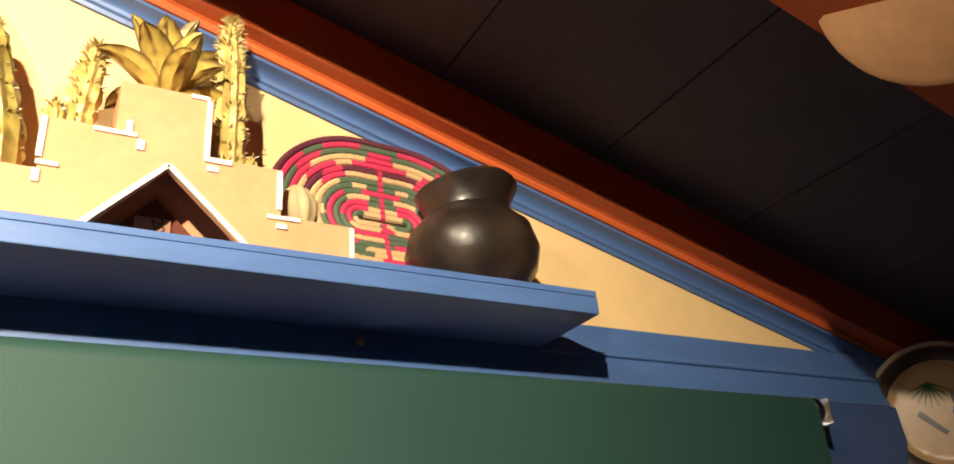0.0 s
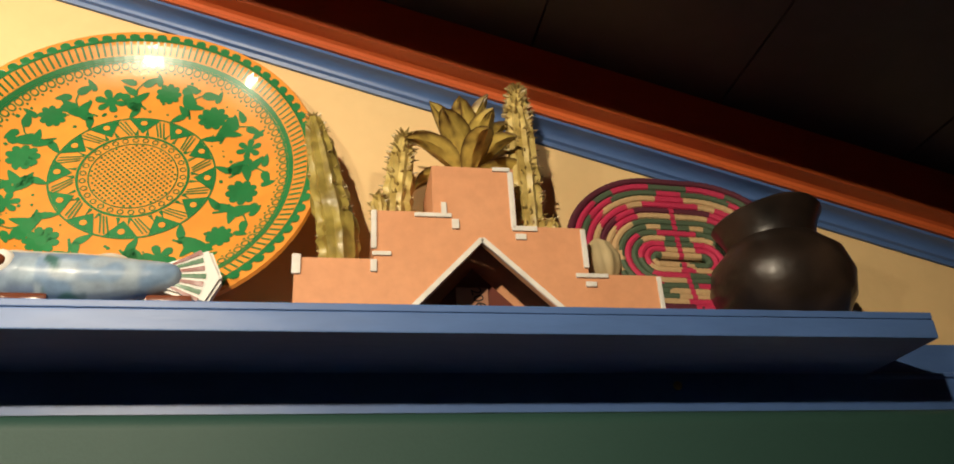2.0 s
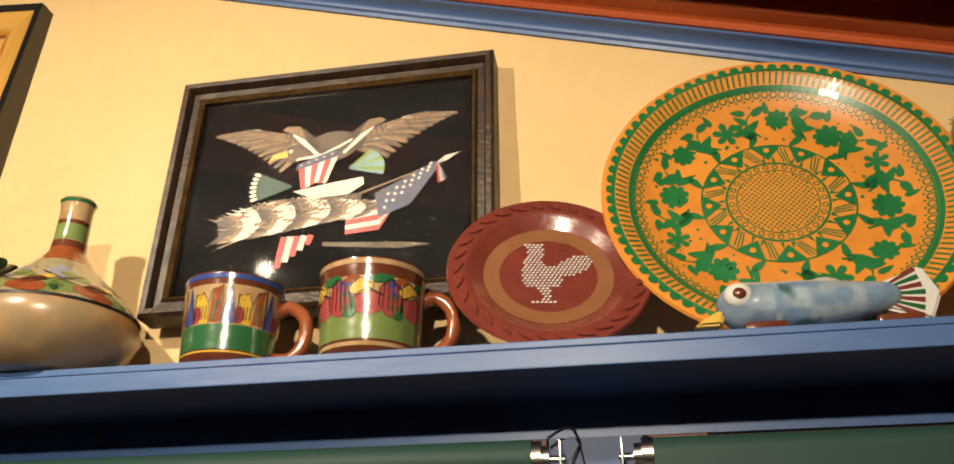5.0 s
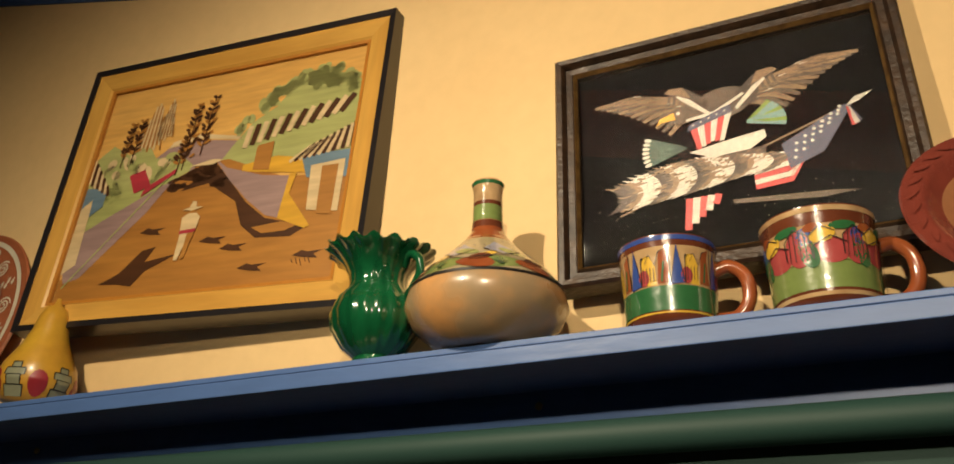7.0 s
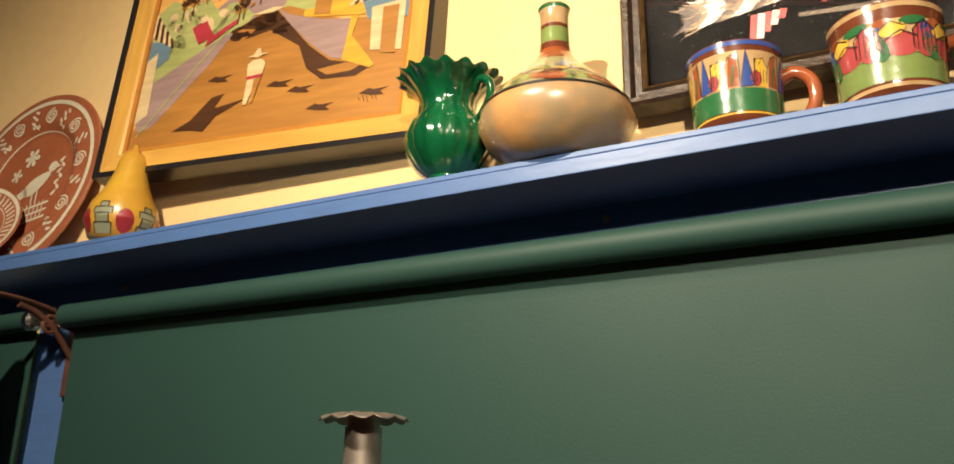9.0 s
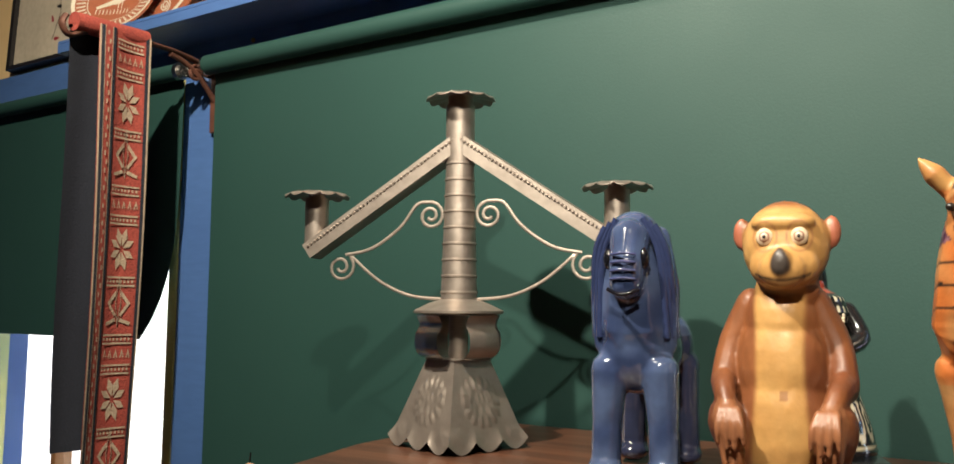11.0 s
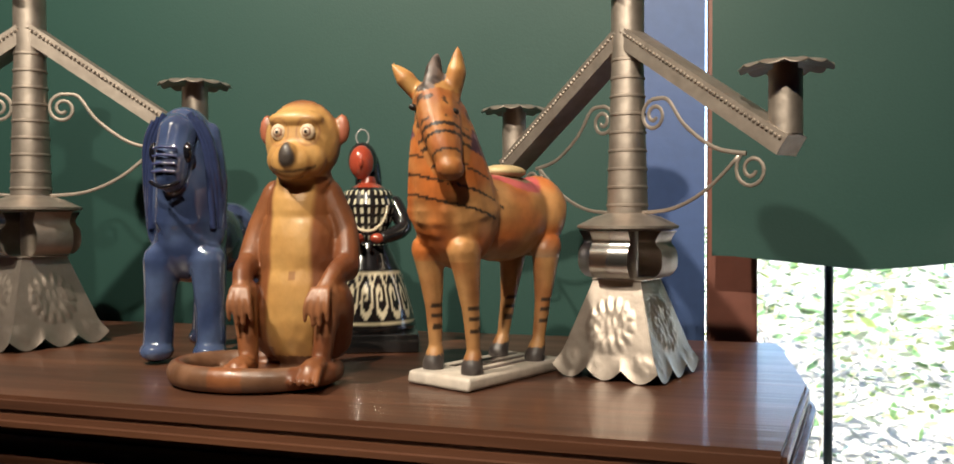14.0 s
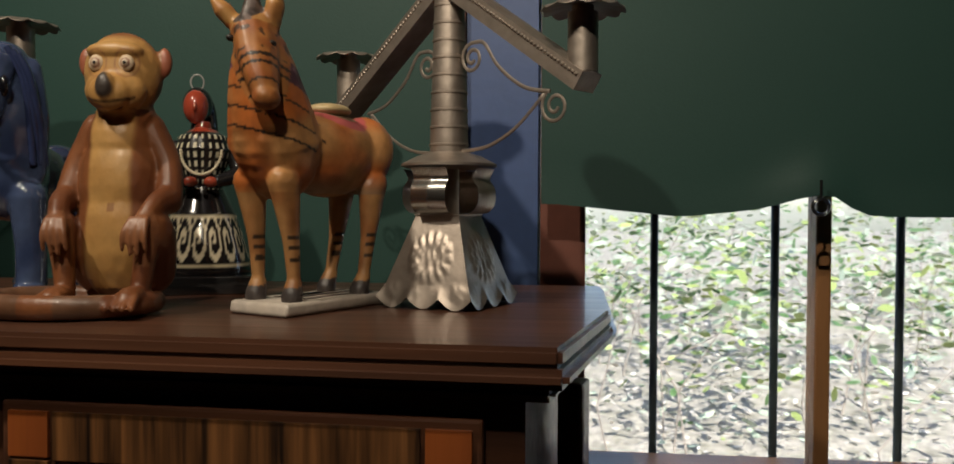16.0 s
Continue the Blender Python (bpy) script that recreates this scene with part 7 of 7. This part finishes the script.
def doll_paint(p, n):
    a = math.atan2(p.y, p.x)
    if p.z > 0.200:
        return (0.30, 0.05, 0.025)
    if 0.034 < p.z < 0.096:
        u, v = (a * 5.6) % 2 - 1, (p.z - 0.065) / 0.030
        r, t = math.hypot(u, v), math.atan2(v, u)
        if math.sin(9 * r - t) > 0.25 and r < 1.1:
            return (0.62, 0.55, 0.40)
        if abs(v) > 0.92:
            return (0.55, 0.48, 0.33)
    if p.z > 0.128:
        if math.sin(a * 24) > 0.5 and math.sin(p.z * 560) > 0.1 and p.y < 0.01:
            return (0.60, 0.56, 0.42)
    return (0.012, 0.011, 0.012)


ex = [
    (box(-0.062, 0.062, -0.062, 0.062, 0.0, 0.022, 0.002), (0.012, 0.012, 0.013)),
    (mini(ball, (-0.008, -0.004, 0.232), (0.016, 0.018, 0.022), None, 3), (0.33, 0.055, 0.028)),
    (mini(ball, (-0.007, 0.006, 0.236), (0.0185, 0.019, 0.023), None, 3), (0.008, 0.008, 0.009)),
    (mini(ball, (0, 0.018, 0.205), (0.017, 0.012, 0.050), None, 3), (0.008, 0.008, 0.009)),
    (mini(ball, (-0.008, -0.0225, 0.230), (0.003, 0.004, 0.006)), (0.30, 0.05, 0.025)),
    (tube([(-0.007 + 0.008 * math.cos(a), 0.004, 0.264 + 0.010 * math.sin(a)) for a in (P2 * k / 20 for k in range(20))], 0.0012, 6, closed=True), (0.3, 0.3, 0.3)),
]
for s in (-1, 1):
    arm = bmesh.new()
    limb(arm, [(s * 0.033, 0, 0.180), (s * 0.044, -0.012, 0.150), (s * 0.020, -0.034, 0.138)], [0.011, 0.011, 0.008])
    ex.append((arm, (0.015, 0.014, 0.015)))
    hd = mini(ball, (s * 0.012, -0.038, 0.137), (0.009, 0.007, 0.007))
    ex.append((hd, (0.30, 0.05, 0.025)))
beads = bmesh.new()
for k in range(26):
    a = -math.pi + math.pi * k / 25
    ball(beads, (0.024 * math.cos(a), -0.026 - 0.012 * -math.sin(a), 0.176 + 0.030 * math.sin(a)), 0.0024, sub=1)
ex.append((beads, (0.62, 0.55, 0.4)))
statue("lacquer_figurine", bm, doll_paint, "black lacquered figurine with white scroll patterned skirt on a block", "statue", pose(-0.752, -0.215, CAB + 0.0005, 0, 0, 20), pigment_mat("lacquer_paint", 0.15, 0.05, 0.8, 200, 0.1), ex)

# ---- left of the cabinet: iron bracket, woven band, candles ----
br = thing("iron_bracket", "rusty forged iron bracket reaching out from the blue post", "bracket", pose(-2.030, 0.0, 1.79))
part("back_bar", box(-0.012, 0.012, -0.012, -0.001, -0.14, 0.02, 0.002), M["rust"], br, smooth=False)
part("arm", tube(smooth_curve([(0, -0.010, 0.0), (0, -0.12, 0.014), (0, -0.24, 0.012), (0, -0.315, 0.0), (0, -0.352, -0.016), (0, -0.368, 0.002), (0, -0.360, 0.020)], 6), 0.0085, 12, flat=0.6), M["rust"], br)
part("brace", tube(smooth_curve([(0, -0.010, -0.070), (0, -0.05, -0.028), (0, -0.09, -0.004), (0, -0.13, 0.006)], 5), 0.006, 10), M["rust"], br)
part("scroll", tube([Vector((0.0, -0.062 + p.x, -0.020 + p.z)) for p in ribbon_spiral((0, 0, 0), 0.020, 1.5, 0.3, 1)], 0.004, 8), M["rust"], br)

band = thing("woven_band", "red and white woven wool band with fringe draped over the bracket", "woven band")
WOOL = mat("red_wool", (0.40, 0.07, 0.045), 0.9, second=(0.30, 0.05, 0.035), scale=30, bump=0.9, bump_scale=260, fine=0.4)
WOOLW = mat("cream_wool", (0.5, 0.38, 0.27), 0.9, second=(0.42, 0.3, 0.2), scale=30, bump=0.9, bump_scale=260, fine=0.4)
WOOLN = mat("navy_wool", (0.015, 0.018, 0.03), 0.9, bump=0.9, bump_scale=260, fine=0.3)


def drape(x, y0, y1, z0, z1, phase):
    """A hanging strip; u along y (0 to 1), v down (0 to 1)."""

    def place(u, v, lift=0.0):
        yy = y0 + (y1 - y0) * (0.5 + (u - 0.5) * (1 - 0.16 * v))
        xx = x + 0.010 * math.sin(4.2 * v + phase) * v + 0.005 * math.sin(6 * u + 2 * v + phase)
        return Vector((xx + lift, yy, z0 + (z1 - z0) * v))

    return place


def strip(name, place, material, label, fringe=True):
    bm = bmesh.new()
    nu, nv = 14, 60
    g = [[bm.verts.new(place(i / nu, j / nv)) for i in range(nu + 1)] for j in range(nv + 1)]
    for j in range(nv):
        for i in range(nu):
            bm.faces.new((g[j][i], g[j][i + 1], g[j + 1][i + 1], g[j + 1][i]))
    bmesh.ops.solidify(bm, geom=bm.faces[:], thickness=0.002)
    return part(name, bm, material, band, label)


FP = drape(-2.012, -0.305, -0.190, 1.806, 0.925, 0.4)
front = strip("front_fall", FP, WOOL, "red patterned face of the band")
back = strip("back_fall", drape(-2.046, -0.345, -0.225, 1.806, 1.00, 1.9), WOOLN, "reverse of the band")
part("fold", tube([(-2.029, -0.345, 1.802), (-2.029, -0.190, 1.808)], 0.0185, 14), WOOL, band)
W, H = 0.115, 0.88
d = Decor(lambda u, v, lift: FP(u, v, 0.0015 + lift), 0.0006, 0.03)


def rect(c, u0, u1, v0, v1, up=0):
    d.poly(c, [(u0, v0), (u1, v0), (u1, v1), (u0, v1)], up)


for u0, u1, c in ((0.0, 0.03, WOOLW), (0.03, 0.09, WOOLN), (0.24, 0.30, WOOLN), (0.91, 0.97, WOOLN), (0.97, 1.0, WOOLW), (0.225, 0.24, WOOLW), (0.09, 0.10, WOOLW)):
    rect(c, u0, u1, 0.0, 1.0)
for k in range(52):
    v = 0.01 + 0.019 * k
    rect(WOOLW, 0.135 + 0.03 * (k % 2), 0.165 + 0.03 * (k % 2), v, v + 0.010, 1)
v = 0.02
k = 0
while v < 0.95:
    rect(WOOLW, 0.33, 0.88, v, v + 0.004, 1)
    for i in range(8):
        rect(WOOLW, 0.34 + 0.068 * i, 0.375 + 0.068 * i, v + 0.008, v + 0.014, 1)
    rect(WOOLW, 0.33, 0.88, v + 0.018, v + 0.022, 1)
    kind = k % 3
    if kind == 0:
        for i in range(5):
            c0 = 0.36 + 0.11 * i
            d.poly(WOOLW, [(c0, v + 0.050), (c0 + 0.035, v + 0.032), (c0 + 0.07, v + 0.050), (c0 + 0.055, v + 0.052), (c0 + 0.035, v + 0.040), (c0 + 0.015, v + 0.052)], 1)
        step = 0.065
    elif kind == 1:
        for i in range(8):
            a = P2 * (i + 0.5) / 8
            cu, cv = 0.605 + 0.14 * math.cos(a), v + 0.075 + 0.030 * math.sin(a)
            d.poly(WOOLW, [(0.605 + 0.03 * math.cos(a), v + 0.075 + 0.006 * math.sin(a)), (cu - 0.06 * math.sin(a), cv + 0.008 * math.cos(a)), (0.605 + 0.24 * math.cos(a), v + 0.075 + 0.050 * math.sin(a)), (cu + 0.06 * math.sin(a), cv - 0.008 * math.cos(a))], 1)
        step = 0.135
    else:
        for s in (-1, 1):
            for r in range(4):
                d.ring(WOOLW, 0.605, v + 0.055, 0.05 + 0.05 * r, 0.018, 4, 1, 0, P2) if r == 0 else None
            d.poly(WOOLW, [(0.605 + s * 0.05, v + 0.03), (0.605 + s * 0.22, v + 0.058), (0.605 + s * 0.18, v + 0.064), (0.605 + s * 0.04, v + 0.040)], 1)
            d.poly(WOOLW, [(0.605 + s * 0.22, v + 0.058), (0.605 + s * 0.06, v + 0.088), (0.605 + s * 0.03, v + 0.082), (0.605 + s * 0.17, v + 0.058)], 1)
            d.poly(WOOLW, [(0.605 + s * 0.05, v + 0.090), (0.605 + s * 0.24, v + 0.100), (0.605 + s * 0.22, v + 0.106), (0.605 + s * 0.03, v + 0.098)], 1)
        step = 0.125
    v += step
    k += 1
d.lay(front, "woven_figure")
bm = bmesh.new()
for k in range(34):
    p = FP(k / 33, 1.0)
    tube([p + Vector((0, 0, 0.004)), p + Vector((0.003 * math.sin(k), 0.002 * math.cos(3 * k), -0.02)), p + Vector((0.005 * math.sin(2 * k), 0.004 * math.cos(k), -0.035 - 0.008 * (k % 3)))], 0.0011, 5, bm)
tagged(part("fringe", bm, WOOLW, band, "cream wool fringe"), kind="stuff")
for u in (0.04, 0.55):
    p = FP(u, 1.0)
    part("tie_cord", tube([p + Vector((0, 0, 0.004)), p + Vector((0, 0.006, -0.07)), p + Vector((0.004, -0.004, -0.16))], 0.0035, 8), WOOLN, band, "dark twisted cord")

stand = thing("side_table", "plain dark wooden side table in the corner beside the cabinet", "table", pose(-1.62, -0.55, 0))
part("tabletop", box(-0.31, 0.31, -0.22, 0.22, 0.70, 0.73, 0.004), M["darkwood"], stand, smooth=False)
for x, y in ((-0.27, -0.18), (0.27, -0.18), (-0.27, 0.18), (0.27, 0.18)):
    part("leg", box(x - 0.02, x + 0.02, y - 0.02, y + 0.02, 0, 0.70, 0.003), M["darkwood"], stand, smooth=False)
WAX = mat("tan_candle_wax", (0.42, 0.23, 0.14), 0.5, second=(0.36, 0.19, 0.11), scale=10)
WAXY = mat("yellow_candle_wax", (0.6, 0.42, 0.14), 0.5, scale=10)
for x, y, h, r, mt, lb in ((-1.350, -0.505, 0.352, 0.0145, WAX, "tall tan wax candle standing beside the cabinet"), (-1.58, -0.66, 0.27, 0.011, WAX, "slim tan wax candle in front of the bright window"), (-1.66, -0.72, 0.35, 0.013, WAXY, "tall yellow wax candle beside the window")):
    cd = thing("candle", lb, "candle", pose(x, y, 0.7305), group="candles by the window")
    part("wax", lathe([(0, 0), (r * 1.15, 0), (r * 1.1, h * 0.5), (r * 0.9, h * 0.94), (r * 0.5, h * 0.99), (0, h)], 24), mt, cd)
    part("wick", tube([(0, 0, h - 0.002), (0.001, 0, h + 0.012)], 0.001, 6), M["black"], cd)
leafy = thing("dried_thistle", "grey-green dried thistle head on the side table", "dried plant", pose(-1.655, -0.665, 0.7305))
part("stem", tube([(0, 0, 0), (0.004, 0, 0.12), (0, 0, 0.19)], 0.004, 8), plain("dry_stem", (0.2, 0.17, 0.08), 0.8), leafy)
TH = plain("dry_grey_leaf", (0.24, 0.24, 0.16), 0.8, second=(0.16, 0.16, 0.1), scale=40)
for k in range(22):
    a = k * 2.4
    o = Vector((math.cos(a), math.sin(a), 0))
    z = 0.13 + 0.004 * k
    part("leaf", tube([o * 0.003 + Vector((0, 0, z)), o * 0.018 + Vector((0, 0, z + 0.008)), o * 0.030 + Vector((0, 0, z + 0.022))], [0.004, 0.006, 0.001], 6, flat=0.3), TH, leafy)
latch = thing("window_latch", "small brass latch on the yellow window frame", "latch", pose(-2.165, -0.003, 1.505))
part("plate", box(-0.012, 0.012, -0.003, 0.0008, -0.006, 0.006, 0.001), M["brass"], latch, smooth=False)
part("lever", tube([(0, -0.004, 0), (0.02, -0.012, 0.002), (0.035, -0.012, 0.0)], 0.003, 8), M["brass"], latch)

# ---- garden ----
GARD = [plain("garden_leaf_%s" % n, c, 0.6) for n, c in (("green", (0.10, 0.19, 0.06)), ("lime", (0.34, 0.42, 0.12)), ("pale", (0.50, 0.58, 0.42)), ("dry", (0.66, 0.61, 0.52)))]
rnd = random.Random(3)


def ground_z(x, y):
    return -0.3 + 0.20 * max(0, y - 1.2) * math.exp(-y / 14) + 0.10 * noise.noise((x * 0.8, y * 0.8, 0))


def leaf_quads(name, label, spots, mats, size, category):
    bm = bmesh.new()
    for p in spots:
        s = size * rnd.uniform(0.6, 1.5)
        a = Vector((rnd.uniform(-1, 1), rnd.uniform(-1, 1), rnd.uniform(-0.25, 0.35))).normalized()
        b = a.cross(Vector((rnd.uniform(-1, 1), rnd.uniform(-1, 1), 1))).normalized()
        vs = [bm.verts.new(p + a * s * i + b * s * j) for i, j in ((-1, 0), (-0.3, 0.42), (0.5, 0.36), (1, 0), (0.5, -0.36), (-0.3, -0.42))]
        f1 = bm.faces.new(vs)
        f1.material_index = rnd.randrange(len(mats))
    me = bpy.data.meshes.new(name)
    bm.to_mesh(me)
    bm.free()
    for mt in mats:
        me.materials.append(mt)
    return tagged(new(name, me), label, category, kind="stuff")


spots = []
for _ in range(7000):
    y = rnd.uniform(0.9, 9)
    x = rnd.uniform(-4, 1.2 + 0.5 * y)
    spots.append(Vector((x, y, ground_z(x, y) + rnd.uniform(0.0, 0.05))))
leaf_quads("leaf_litter", "pale dry leaves strewn over the garden slope", spots, [GARD[3], GARD[2], GARD[3]], 0.024, "leaves")
spots = []
for _ in range(90):
    y = rnd.uniform(2.6, 8)
    x = rnd.uniform(-0.8, 0.5 + 0.45 * y)
    c = Vector((x, y, ground_z(x, y) + rnd.uniform(0.25, 0.9)))
    for _ in range(rnd.randrange(25, 70)):
        spots.append(c + Vector((rnd.gauss(0, 0.22), rnd.gauss(0, 0.2), rnd.gauss(0, 0.16))))
leaf_quads("garden_shrubs", "thin green and yellow shrubs in the sunlit garden", spots, GARD[:3], 0.036, "shrubs")
bm = bmesh.new()
for _ in range(24):
    y = rnd.uniform(2.2, 6)
    x = rnd.uniform(-0.6, 0.4 + 0.4 * y)
    z = ground_z(x, y)
    tube([(x, y, z - 0.05), (x + rnd.uniform(-0.15, 0.15), y, z + 0.4), (x + rnd.uniform(-0.4, 0.4), y + rnd.uniform(-0.2, 0.2), z + rnd.uniform(0.6, 1.1))], [0.007, 0.005, 0.002], 5, bm)
tagged(part("garden_twigs", bm, plain("grey_twig", (0.42, 0.36, 0.29), 0.8)), "thin bare twigs rising from the garden slope", "twigs", kind="stuff")
